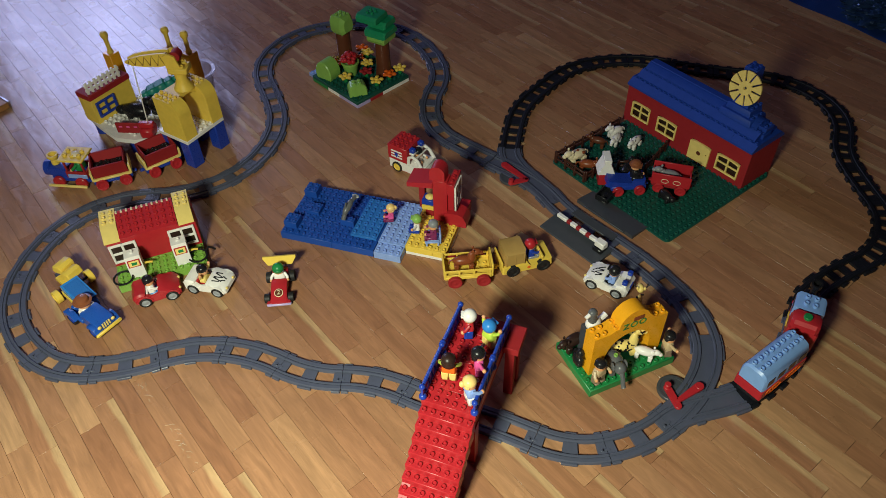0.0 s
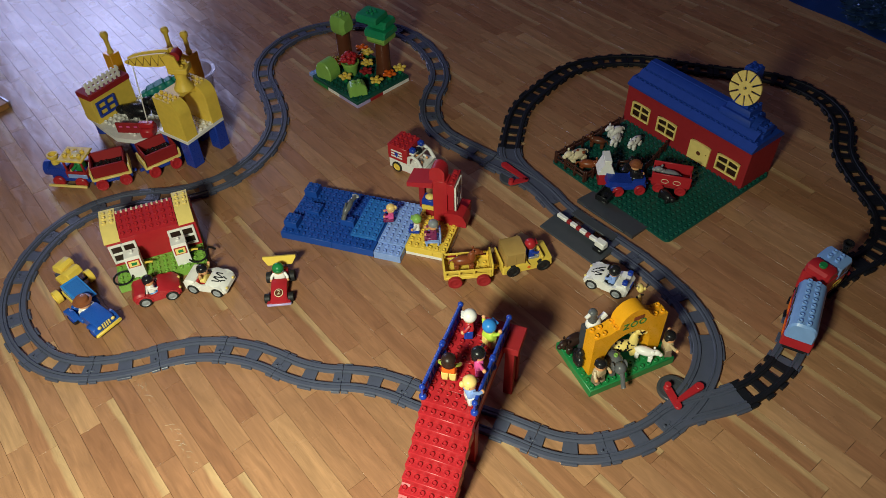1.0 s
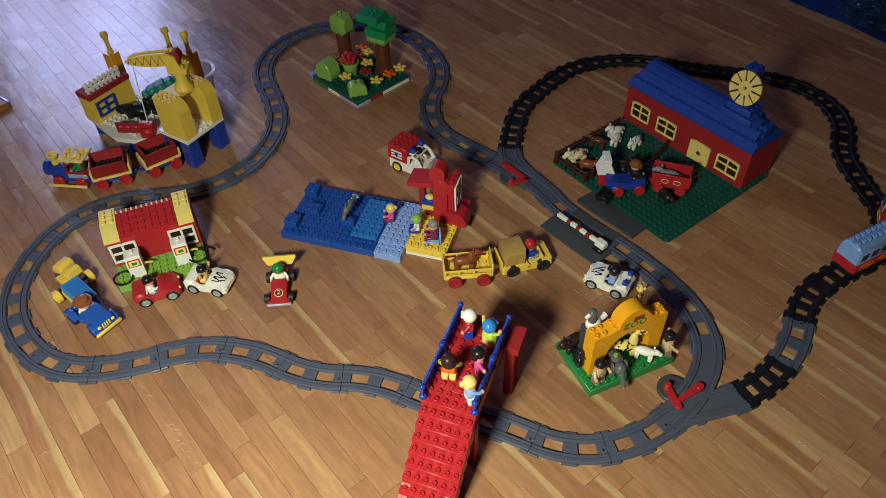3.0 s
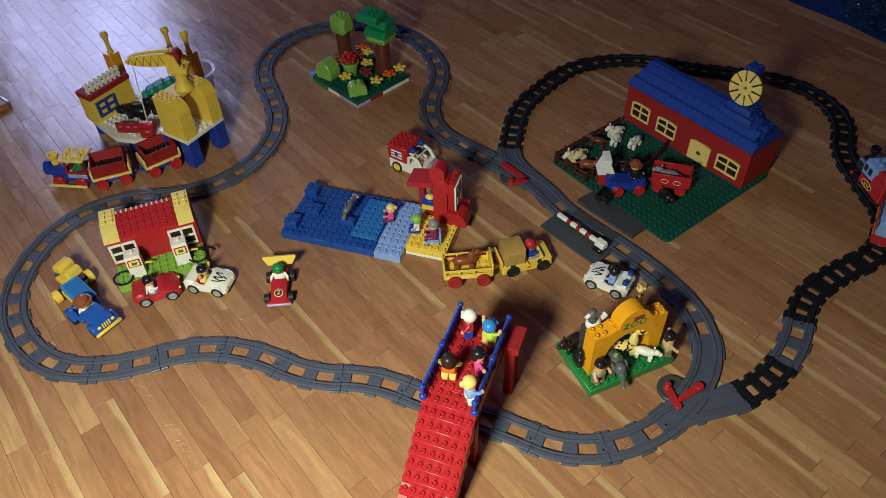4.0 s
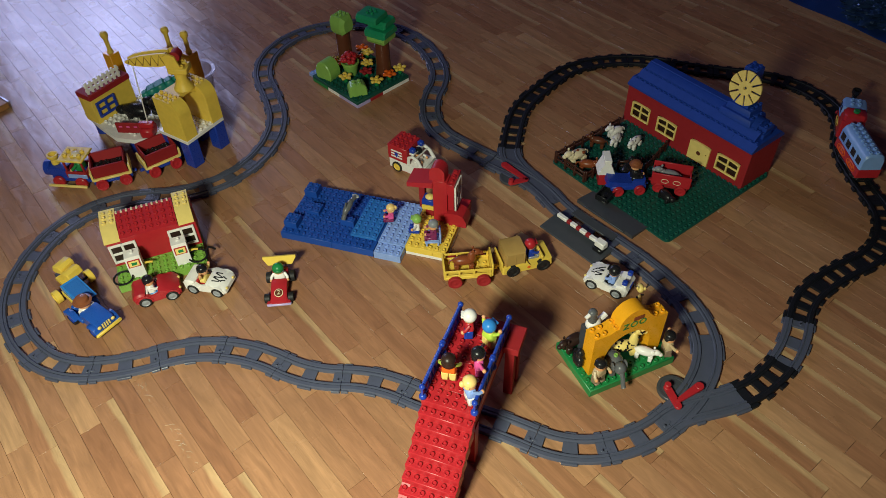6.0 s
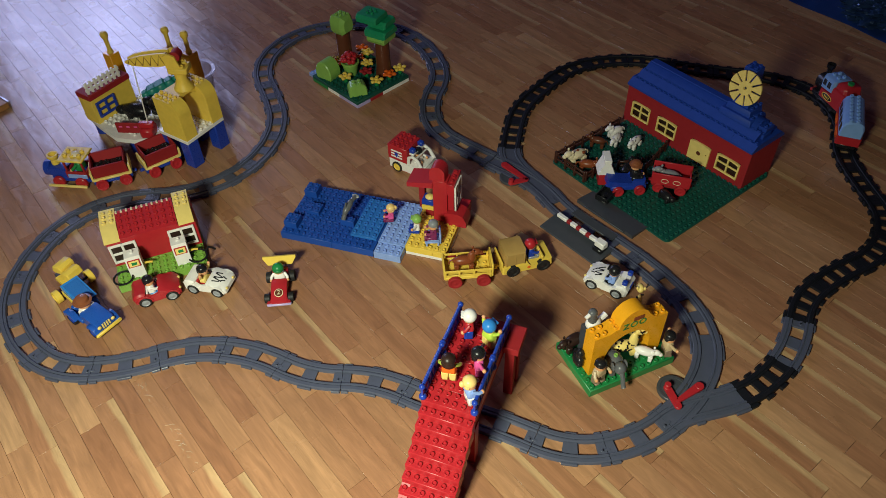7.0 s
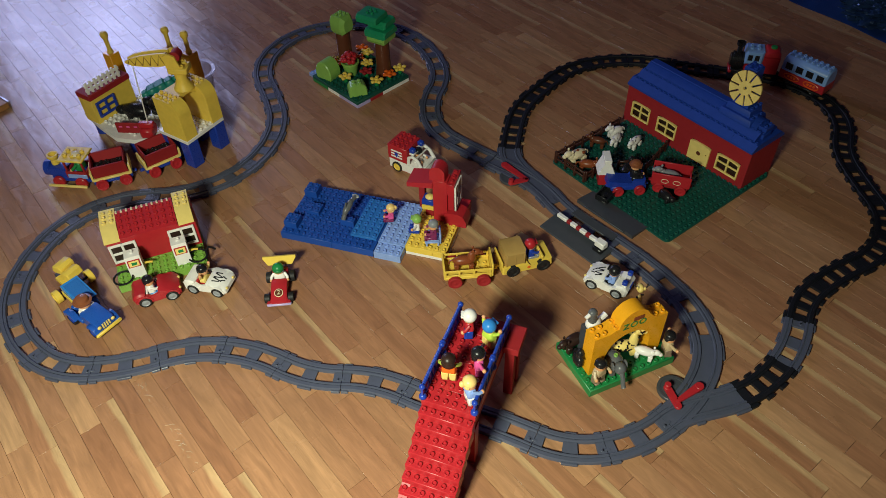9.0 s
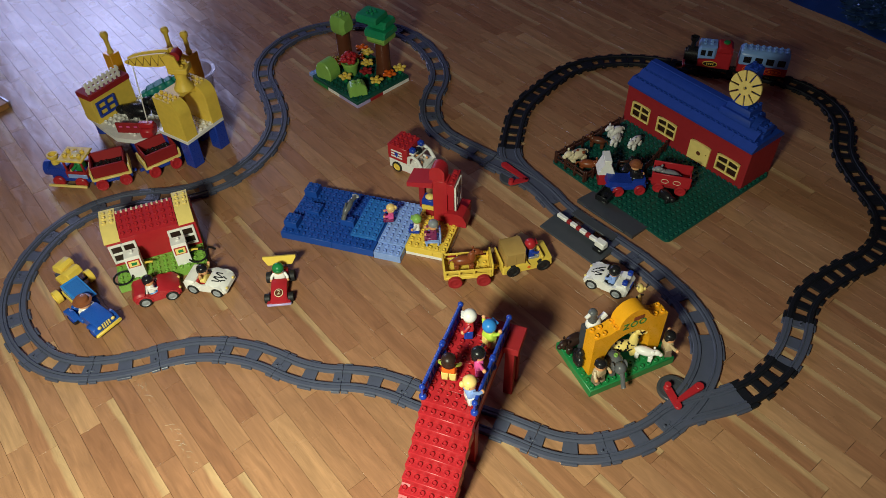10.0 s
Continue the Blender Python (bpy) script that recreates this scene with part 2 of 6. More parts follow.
    def sweep(self, profile, spine):
        """A closed profile of (sideways, up) pairs along a spine of (x, y, heading)."""
        n, m, verts = len(profile), len(spine), []
        for x, y, h in spine:
            verts += [(x - o * math.sin(h), y + o * math.cos(h), z) for o, z in profile]
        faces = [[i * n + k, (i + 1) * n + k, (i + 1) * n + (k + 1) % n, i * n + (k + 1) % n] for i in range(m - 1) for k in range(n)]
        area = sum(p[0] * q[1] - q[0] * p[1] for p, q in zip(profile, profile[1:] + profile[:1]))
        faces += [list(range(n)), list(range((m - 1) * n, m * n))[::-1]]
        if area > 0:
            faces = [f[::-1] for f in faces]
        return self.add(verts, faces)

    def mesh(self, name, mats):
        me = bpy.data.meshes.new(name)
        me.from_pydata([tuple(p) for p in self.v], [], self.f)
        for mat in mats if isinstance(mats, (list, tuple)) else [mats]:
            me.materials.append(mat)
        me.polygons.foreach_set("material_index", self.k)
        me.polygons.foreach_set("use_smooth", [True] * len(me.polygons))
        me.set_sharp_from_angle(angle=radians(38))
        me.update()
        return me


def part(name, shape, mats, parent, label=""):
    """One mesh object under a thing or a part."""
    ob = new(name, shape.mesh(name, mats))
    ob.parent = parent
    return tagged(ob, label)


def thing(name, m, label, category, group="", kind=""):
    ob = new(name)
    ob.matrix_world = m
    return tagged(ob, label, category, group, kind)


def solid(name, shape, mats, m, label, category, group="", kind=""):
    """A thing of one mesh."""
    ob = new(name, shape.mesh(name, mats))
    ob.matrix_world = m
    return tagged(ob, label, category, group, kind)


# ---- the room round it: floor, plus unseen walls and ceiling added for mauve bounce ----
def room():
    fl = solid("floor", Shape().box(-3.0, -2.6, -0.06, 3.0, 4.4, -0.009), JOINT, Matrix(), "lacquered oak strip parquet floor with dark joints", "floor", kind="structure")
    for name, b in (("wall_south", (-3.1, -2.7, -0.06, 3.1, -2.6, 2.6)), ("wall_west", (-3.1, -2.6, -0.06, -3.0, 4.4, 2.6)), ("wall_east", (3.0, -2.6, -0.06, 3.1, 4.4, 2.6))):
        solid(name, Shape().box(*b, 0.001), BOUNCEMAUVE, Matrix(), "unseen room wall, mauve to tint the bounced light", "wall", kind="structure")
    w = Shape()
    w.box(-3.1, 4.4, -0.06, -2.72, 4.5, 2.6, 0.001)
    w.box(-1.35, 4.4, -0.06, 3.1, 4.5, 2.6, 0.001)
    w.box(-2.72, 4.4, -0.06, -1.35, 4.5, 0.6, 0.001)
    w.box(-2.72, 4.4, 2.1, -1.35, 4.5, 2.6, 0.001)
    solid("wall_north", w, BOUNCEMAUVE, Matrix(), "unseen room wall with a window opening, mauve to tint the bounced light", "wall", kind="structure")
    solid("ceiling", Shape().box(-3.1, -2.7, 2.6, 3.1, 4.5, 2.7, 0.001), BOUNCEMAUVE, Matrix(), "unseen ceiling, mauve to tint the bounced light", "ceiling", kind="structure")
    return fl


FLOOR = room()


# ---- train track ----
def arc(x, y, h, length, turn, steps=8):
    """A spine of (x, y, heading) along a piece of track that turns by so many radians."""
    out = [(x, y, h)]
    for _ in range(steps):
        h += turn / steps / 2
        x, y = x + length / steps * math.cos(h), y + length / steps * math.sin(h)
        h += turn / steps / 2
        out.append((x, y, h))
    return out


def on_arc(length, turn, s0, s1, steps=3):
    """The stretch of such a piece from s0 to s1."""
    x, y, h = arc(0, 0, 0, max(s0, 1e-6), turn * s0 / length, 6)[-1]
    return arc(x, y, h, s1 - s0, turn * (s1 - s0) / length, steps)


def slab(a, b, z0, z1, c=0.0008):
    return [(a, z0), (b, z0), (b, z1 - c), (b - c, z1), (a + c, z1), (a, z1 - c)]


def rail_profile(side):
    p = [(0.0285, 0.0), (0.0285, 0.0066), (0.0270, 0.0086), (0.0200, 0.0086), (0.0192, 0.0064), (0.0172, 0.0064), (0.0164, 0.0086), (0.0138, 0.0086), (0.0124, 0.0060), (0.0124, 0.0)]
    return [(side * o, z) for o, z in p]


def grey_piece(m, length, turn):
    t = thing("train_track", m, "grey plastic toy train track section", "train track", "toy train track")
    for side in (1, -1):
        part("rail", Shape().sweep(rail_profile(side), on_arc(length, turn, 0.0006, length - 0.0006, 8)), TRACKGREY, t)
    e = 0.017
    for s0, s1 in ((0.0005, e), (length / 2 - 0.0135, length / 2 + 0.0135), (length - e, length - 0.0005)):
        sh = Shape().sweep(slab(-0.0125, 0.0125, 0.0, 0.0052), on_arc(length, turn, s0, s1))
        for side in (1, -1):
            lo, hi = sorted((side * 0.0284, side * 0.0330))
            sh.sweep(slab(lo, hi, 0.0, 0.0056), on_arc(length, turn, s0 + 0.001, s1 - 0.001))
        if s0 < 0.001:
            sh.cyl((0.0085, 0.004, 0.0050), 0.0042, 0.0011, seg=10)
            sh.box(-0.0060, 0.0015, 0.0053, 0.008, 0.0062, 0.0061, 0.0003)
        part("tie", sh, TRACKGREY, t)
    return t


def black_piece(m, length, turn):
    t = thing("train_track", m, "old black plastic toy train track section", "train track", "toy train track")
    for side in (1, -1):
        p = [(side * o, z) for o, z in ((0.0255, 0.0), (0.0255, 0.0075), (0.0240, 0.0095), (0.0170, 0.0095), (0.0160, 0.0078), (0.0122, 0.0070), (0.0122, 0.0))]
        part("rail", Shape().sweep(p, on_arc(length, turn, 0.0006, length - 0.0006, 8)), TRACKBLACK, t)
    for s0, s1 in ((0.0006, 0.0165), (0.0365, 0.0525), (0.0715, 0.0875), (0.1085, length - 0.0006)):
        sh = Shape().sweep(slab(-0.0123, 0.0123, 0.0, 0.0062), on_arc(length, turn, s0, s1))
        for side in (1, -1):
            lo, hi = sorted((side * 0.0253, side * 0.0318))
            sh.sweep(slab(lo, hi, 0.0, 0.0082), on_arc(length, turn, s0 + 0.0012, s1 - 0.0012))
        part("tie", sh, TRACKBLACK, t)
    return t


def chain(x, y, heading, length, turns, make, other={}):
    """Lays pieces end to end; returns where the last one ends."""
    h = radians(heading)
    for k, turn in enumerate(turns):
        other.get(k, make)(pose(x, y, 0, 0, 0, math.degrees(h)), length, radians(turn))
        x, y, h = arc(x, y, h, length, radians(turn))[-1]
    return x, y, h


GREY_LINE = (0.4013, 0.7195, -143.8, 0.1306, (-28.1, -36.7, 6.4, -6.2, 25.8, -27.5, 21.8, 28.7, -18.2, -38.8, -24.7, -28.0, -22.6, -36.8, -31.6, 26.8, 30.7,
             25.0, 25.2, 6.0, -29.6, -30.9, -34.0, -22.5, -34.7, -23.2, -17.4, -30.5, 25.7, 40.2, 3.8))
RIGHT_LINE = (0.2688, 1.3466, -65.3, 0.1319, (18.9, -6.1, -10.4, -31.7))
BLACK_LINE = (0.1839, 1.5455, 79.5, 0.1254, (-3.8, -24.1, -3.6, -30.2, -22.0, -21.0, 9.9, -0.5, -34.2, -34.9, -32.7, 27.6, 5.3, -36.7, -35.0, 10.9, 31.1, -19.5, -23.4))
chain(*GREY_LINE, grey_piece)
chain(*RIGHT_LINE, grey_piece)
chain(*BLACK_LINE, black_piece, {17: grey_piece})


def hermite(p, q, steps=14):
    """A spine from (x, y, heading) to another."""
    d = math.hypot(q[0] - p[0], q[1] - p[1])
    out = []
    for i in range(steps + 1):
        t = i / steps
        a, b, c, e = 2 * t**3 - 3 * t**2 + 1, t**3 - 2 * t**2 + t, -2 * t**3 + 3 * t**2, t**3 - t**2
        da, db, dc, de = 6 * t * t - 6 * t, 3 * t * t - 4 * t + 1, -6 * t * t + 6 * t, 3 * t * t - 2 * t
        x, y = (a * p[k] + b * d * f(p[2]) + c * q[k] + e * d * f(q[2]) for k, f in ((0, math.cos), (1, math.sin)))
        dx, dy = (da * p[k] + db * d * f(p[2]) + dc * q[k] + de * d * f(q[2]) for k, f in ((0, math.cos), (1, math.sin)))
        out.append((x, y, math.atan2(dy, dx)))
    return out


def switch(common, ends, disc, lever):
    """A set of points: two branches on one plate, a round stand with a red lever."""
    t = thing("track_switch", Matrix(), "grey plastic toy track points with a red lever", "track switch", "toy train track")
    for k, end in enumerate(ends):
        spine = hermite(common, end, 18)
        z = 0.0004 * k
        part("base_plate", Shape().sweep(slab(-0.0284, 0.0284, 0.0, 0.0046 + z), spine), TRACKGREY, t)
        for side in (1, -1):
            part("rail", Shape().sweep([(o, h + (z if h > 0 else 0)) for o, h in rail_profile(side)], spine), TRACKGREY, t)
        for a, b in ((0, 3), (6, 9), (15, 19)):
            for lo, hi in ((0.0284, 0.0330), (-0.0330, -0.0284)):
                part("tab", Shape().sweep(slab(lo, hi, 0.0, 0.0054 + z), spine[a:b]), TRACKGREY, t)
    part("lever_stand", Shape().lathe([(0, 0), (0.029, 0), (0.030, 0.001), (0.030, 0.0075), (0.029, 0.0085), (0.024, 0.0085), (0.0235, 0.0075), (0, 0.0075)], disc, seg=30), SLATE, t)
    lv = Shape()
    for (x0, y0), (x1, y1), w0, w1 in lever:
        d = Vector((x1 - x0, y1 - y0)).normalized()
        s = Vector((-d.y, d.x))
        lv.prism([(x0 + s.x * w0, y0 + s.y * w0), (x0 - s.x * w0, y0 - s.y * w0), (x1 - s.x * w1, y1 - s.y * w1), (x1 + s.x * w1, y1 + s.y * w1)], 0.0095, 0.0145, "z")
        lv.cyl((x0, y0, 0.0095), w0, 0.0056, seg=14)
        lv.cyl((x1, y1, 0.0095), w1, 0.0053, seg=14)
    lv.cyl((*lever[0][0], 0.012), 0.0062, 0.012, seg=14)
    lv.cyl((*lever[0][0], 0.006), 0.004, 0.008, seg=10)
    part("lever", lv, RED, t, "glossy red lever")
    return t


switch((0.2688, 1.3466, radians(114.7)), ((0.133, 1.499, radians(140.1)), (0.1839, 1.5455, radians(79.5))), (0.178, 1.430, 0),
       (((0.174, 1.400), (0.213, 1.411), 0.007, 0.006), ((0.164, 1.471), (0.213, 1.411), 0.009, 0.005)))
switch((0.4013, 0.7195, radians(36.2)), ((0.524, 0.899, radians(85.4)), (0.5535, 0.7698, radians(22.6))), (0.430, 0.790, 0),
       (((0.4176, 0.789), (0.4285, 0.747), 0.0068, 0.0066), ((0.4793, 0.789), (0.4300, 0.758), 0.0085, 0.0042)))


# ---- figures and animals: plain one-piece toys ----
def figure(name, label, m, top, legs, hair, style="cap", arms="down", seated=False, sleeve=None):
    """A toy figure that faces its own +x."""
    m = m @ Matrix.Scale(0.9, 4)
    s = Shape()
    lift = -0.012 if seated else 0.0
    if seated:
        for y in (-0.0075, 0.0075):
            s.box(-0.008, y - 0.0068, 0.0, 0.022, y + 0.0068, 0.0115, 0.002)
            s.box(0.014, y - 0.0068, 0.0, 0.023, y + 0.0068, 0.0140, 0.002)
    else:
        for y in (-0.0075, 0.0075):
            s.box(-0.0075, y - 0.0068, 0.0, 0.0075, y + 0.0068, 0.0235, 0.002)
            s.box(-0.0075, y - 0.0068, 0.0, 0.0105, y + 0.0068, 0.0060, 0.002)
    s.mi = 1
    s.box(-0.0092, -0.0150, 0.0230 + lift, 0.0092, 0.0150, 0.0450 + lift, 0.003, (0.82, 0.78))
    hand = {"down": (0.013, 0.0195, 0.030), "up": (0.006, 0.0235, 0.058), "out": (0.009, 0.0300, 0.043), "front": (0.019, 0.013, 0.036)}[arms]
    for y in (-1, 1):
        p = Vector((0, y * 0.0125, 0.0415 + lift))
        q = Vector((hand[0], y * hand[1], hand[2] + lift))
        k = (p + q) / 2 + Vector((0.001, y * 0.003, -0.001))
        s.mi = 5
        s.tube([p, k, q], 0.0036, 8)
        s.mi = 2
        s.ball(q, 0.0043, seg=8, rings=6)
    s.lathe([(0, 0.0445 + lift), (0.0085, 0.0447 + lift), (0.0112, 0.0475 + lift), (0.0117, 0.0545 + lift), (0.0108, 0.0610 + lift), (0.006, 0.0640 + lift), (0, 0.0645 + lift)], seg=16)
    s.mi = 4
    for y in (-0.0042, 0.0042):
        s.ball((0.0110, y, 0.0560 + lift), 0.0011, seg=6, rings=4)
    s.mi = 3
    z = lift
    if style == "cap":
        s.lathe([(0.0122, 0.0560 + z), (0.0128, 0.0590 + z), (0.0118, 0.0645 + z), (0.008, 0.0685 + z), (0, 0.0700 + z)], (-0.0008, 0, 0), seg=16)
        s.ball((-0.0075, 0, 0.0540 + z), 0.006, 0.0105, 0.0085, 10, 6)
    elif style == "brim":
        s.lathe([(0.0118, 0.0580 + z), (0.0175, 0.0580 + z), (0.0180, 0.0600 + z), (0.0130, 0.0615 + z), (0.0120, 0.0670 + z), (0.007, 0.0700 + z), (0, 0.0705 + z)], seg=18)
    elif style == "helmet":
        s.ball((-0.0005, 0, 0.0580 + z), 0.0145, 0.0145, 0.0140, 16, 10)
        s.box(0.008, -0.009, 0.0600 + z, 0.0165, 0.009, 0.0630 + z, 0.001)
    elif style == "long":
        s.ball((-0.0015, 0, 0.0600 + z), 0.0140, 0.0140, 0.0115, 14, 8)
        s.ball((-0.0075, 0, 0.0530 + z), 0.0080, 0.0135, 0.0130, 12, 8)
    elif style == "ponytail":
        s.ball((-0.0010, 0, 0.0605 + z), 0.0138, 0.0138, 0.0112, 14, 8)
        s.ball((-0.0065, 0, 0.0540 + z), 0.0075, 0.0120, 0.0100, 12, 8)
        s.ball((-0.0150, 0.0, 0.0590 + z), 0.0060, 0.0055, 0.0075, 10, 6)
    return solid(name, s, [legs, top, SKIN, hair, BLACK, sleeve or top], m, label, "toy figure", "toy figures")


def beast(name, label, m, coat, spot=None, size=1.0, neck=0.010, horn=False, snout=0.0, tail=0.012):
    """A standing toy animal that looks along its own +x; spot is the colour of its patches."""
    s = Shape()
    s.m = Matrix.Diagonal((size, size, size, 1))
    for x in (-0.017, 0.017):
        for y in (-0.0075, 0.0075):
            s.box(x - 0.0052, y - 0.0050, 0, x + 0.0052, y + 0.0050, 0.019, 0.0015, (1.15, 1.1))
    s.ball((0, 0, 0.0245), 0.0265, 0.0130, 0.0120, 16, 10)
    s.ball((0.018, 0, 0.0280 + neck * 0.3), 0.0105, 0.0090, 0.0120 + neck * 0.5, 12, 8)
    hz = 0.037 + neck
    s.ball((0.0285, 0, hz), 0.0115, 0.0080, 0.0080, 12, 8)
    s.ball((0.0385 + snout, 0, hz - 0.003), 0.0065, 0.0058, 0.0052, 10, 6)
    for y in (-1, 1):
        s.ball((0.0215, y * 0.0075, hz + 0.007), 0.0030, 0.0026, 0.0048, 8, 6)
    s.tube([(-0.025, 0, 0.028), (-0.032, 0, 0.024), (-0.034, 0, 0.028 - tail)], 0.0022, 6)
    s.mi = 1
    if horn:
        for y in (-1, 1):
            s.tube([(0.024, y * 0.006, hz + 0.006), (0.026, y * 0.013, hz + 0.009), (0.029, y * 0.013, hz + 0.015)], 0.0017, 6)
    if spot is BLACK:
        rng = random.Random(7)
        for k in range(46):
            a, x = rng.uniform(-1.9, 1.9), rng.uniform(-0.022, 0.020)
            w = math.sqrt(max(0.05, 1 - (x / 0.0265) ** 2))
            s.ball((x, 0.0128 * w * math.sin(a), 0.0245 + 0.0118 * w * math.cos(a)), 0.0024, 0.0024, 0.0018, 6, 4)
        for k in range(14):
            a, z = rng.uniform(0, 6.28), rng.uniform(0.030, 0.030 + neck)
            s.ball((0.0205 + 0.0085 * math.cos(a), 0.0080 * math.sin(a), z), 0.0022, 0.0022, 0.0024, 6, 4)
    elif spot:
        for x, y, z, r in ((-0.012, 0.008, 0.0300, 0.0065), (0.006, -0.008, 0.0300, 0.006), (0.004, 0.009, 0.0250, 0.0055), (-0.014, -0.008, 0.0270, 0.0062), (0.0, 0, 0.0355, 0.0055)):
            s.ball((x, y, z), r, r * 0.7, r * 0.6, 8, 6)
    return solid(name, s, [coat, spot or CREAM], m, label, "toy animal", "toy animals")


# ---- wheels ----
def wheel(parent, x, y, r, w, tyre, hub, name="wheel"):
    """A wheel with its axle along y: a tyre and a rim."""
    t = part(name, Shape().lathe([(r * 0.70, -w / 2), (r - 0.001, -w / 2), (r, -w / 2 + 0.001), (r, w / 2 - 0.001), (r - 0.001, w / 2), (r * 0.70, w / 2), (r * 0.70, -w / 2)], (0, 0, 0), "y", 20), tyre, parent)
    t.location = (x, y, r)
    part("rim", Shape().lathe([(0, -w * 0.40), (r * 0.15, -w * 0.40), (r * 0.22, -w * 0.33), (r * 0.58, -w * 0.30), (r * 0.71, -w * 0.44), (r * 0.71, w * 0.44), (r * 0.58, w * 0.30), (r * 0.22, w * 0.33), (r * 0.15, w * 0.40), (0, w * 0.40)], (0, 0, 0), "y", 18), hub, t)
    return t


def rounded(s, poly, y0, y1, b=0.0025):
    """A side view drawn out across y with softened flanks."""
    c = Vector((sum(p[0] for p in poly) / len(poly), sum(p[1] for p in poly) / len(poly)))
    inner = []
    for p in poly:
        d = c - Vector(p)
        k = min(b, d.length * 0.5)
        inner.append(tuple(Vector(p) + d.normalized() * k))
    n = len(poly)
    rings = [(inner, y0), (poly, y0 + b), (poly, y1 - b), (inner, y1)]
    verts = [(p[0], y, p[1]) for ring, y in rings for p in ring]
    faces = [list(range(n)), list(range(3 * n, 4 * n))[::-1]]
    for k in range(3):
        faces += [[k * n + i, (k + 1) * n + i, (k + 1) * n + (i + 1) % n, k * n + (i + 1) % n] for i in range(n)]
    area = sum(p[0] * q[1] - q[0] * p[1] for p, q in zip(poly, poly[1:] + poly[:1]))
    if area < 0:
        faces = [f[::-1] for f in faces]
    return s.add(verts, faces)


def open_car(name, label, m, paint, seat, stripes=False, light_bar=False):
    """A small open toy car, nose along +x."""
    t = thing(name, m, label, "toy car", "toy cars")
    body = Shape()
    rounded(body, [(0.004, 0.008), (0.046, 0.008), (0.050, 0.013), (0.048, 0.021), (0.036, 0.028), (0.020, 0.033), (0.008, 0.035), (0.004, 0.033)], -0.0275, 0.0275, 0.004)
    rounded(body, [(-0.047, 0.010), (-0.022, 0.008), (-0.022, 0.033), (-0.030, 0.036), (-0.044, 0.034), (-0.050, 0.026)], -0.0275, 0.0275, 0.004)
    for y0, y1 in ((-0.0275, -0.0215), (0.0215, 0.0275)):
        rounded(body, [(-0.026, 0.008), (0.008, 0.008), (0.008, 0.032), (-0.006, 0.026), (-0.018, 0.026), (-0.026, 0.032)], y0, y1, 0.0015)
    body.box(-0.03, -0.024, 0.008, 0.01, 0.024, 0.0125, 0.0006)
    for x in (-0.027, 0.029):
        for y0, y1 in ((-0.0288, -0.0190), (0.0190, 0.0288)):
            arc_pts = [(x + 0.0172 * math.cos(k * math.pi / 8), 0.0125 + 0.0172 * math.sin(k * math.pi / 8)) for k in range(9)]
            arc_pts += [(x + 0.0136 * math.cos(k * math.pi / 8), 0.0125 + 0.0136 * math.sin(k * math.pi / 8)) for k in range(8, -1, -1)]
            body.prism(arc_pts, y0, y1, "y")
    part("body", body, paint, t)
    part("wheel_shaft", Shape().tube([(0.004, 0.009, 0.028), (-0.001, 0.009, 0.034)], 0.0011, 6).lathe([(0.0050, 0.0335), (0.0062, 0.0342), (0.0050, 0.0350), (0.0044, 0.0342), (0.0050, 0.0335)], (-0.001, 0.009, 0), seg=14), BLACK, t, "small black steering wheel")
    part("seat", Shape().box(-0.021, -0.0205, 0.0126, -0.002, 0.0205, 0.018, 0.001).box(-0.0215, -0.0195, 0.0126, -0.0175, 0.0195, 0.030, 0.001), seat, t)
    for x in (-0.027, 0.029):
        for y in (-0.0255, 0.0255):
            wheel(t, x, y, 0.0130, 0.011, RUBBER, HUB)
    for y in (-0.016, 0.016):
        part("headlight", Shape().ball((0.0478, y, 0.0200), 0.0032, 0.0042, 0.0032, 10, 6), PALEYELLOW, t, "pale yellow headlight")
    if stripes:
        for k, (x, y, w, a) in enumerate(((0.016, -0.012, 0.016, 20), (0.018, -0.006, 0.020, -14), (0.017, 0.000, 0.018, 16), (0.018, 0.006, 0.020, -18), (0.016, 0.012, 0.014, 12), (0.029, -0.004, 0.010, 30), (0.030, 0.005, 0.010, -24))):
            sh = Shape()
            sh.m = Matrix.Translation((x + 0.006, y, 0.0325 - 0.33 * (x + 0.006 - 0.020))) @ pose(0, 0, 0, 0, 19, a)
            part("stripe", sh.box(-w / 2, -0.0013, -0.0004, w / 2, 0.0013, 0.0011, 0.0003), BLACK, t, "black painted stripe")
    if light_bar:
        part("light_bar", Shape().box(-0.044, -0.022, 0.0335, -0.034, 0.022, 0.0385, 0.001), WHITE, t)
        for y in (-0.021, 0.011):
            part("beacon", Shape().box(-0.0445, y, 0.0386, -0.0335, y + 0.011, 0.0480, 0.0015), BLUE, t, "clear blue beacon")
        part("marking", Shape().box(-0.0508, -0.010, 0.018, -0.0480, 0.010, 0.028, 0.0005), BLUE, t, "blue marking")
    return t


def seated_on(name, label, car, x, top, legs, hair, style, arms="front", z=0.0090):
    return figure(name, label, car.matrix_world @ pose(x, 0, z), top, legs, hair, style, arms, True)


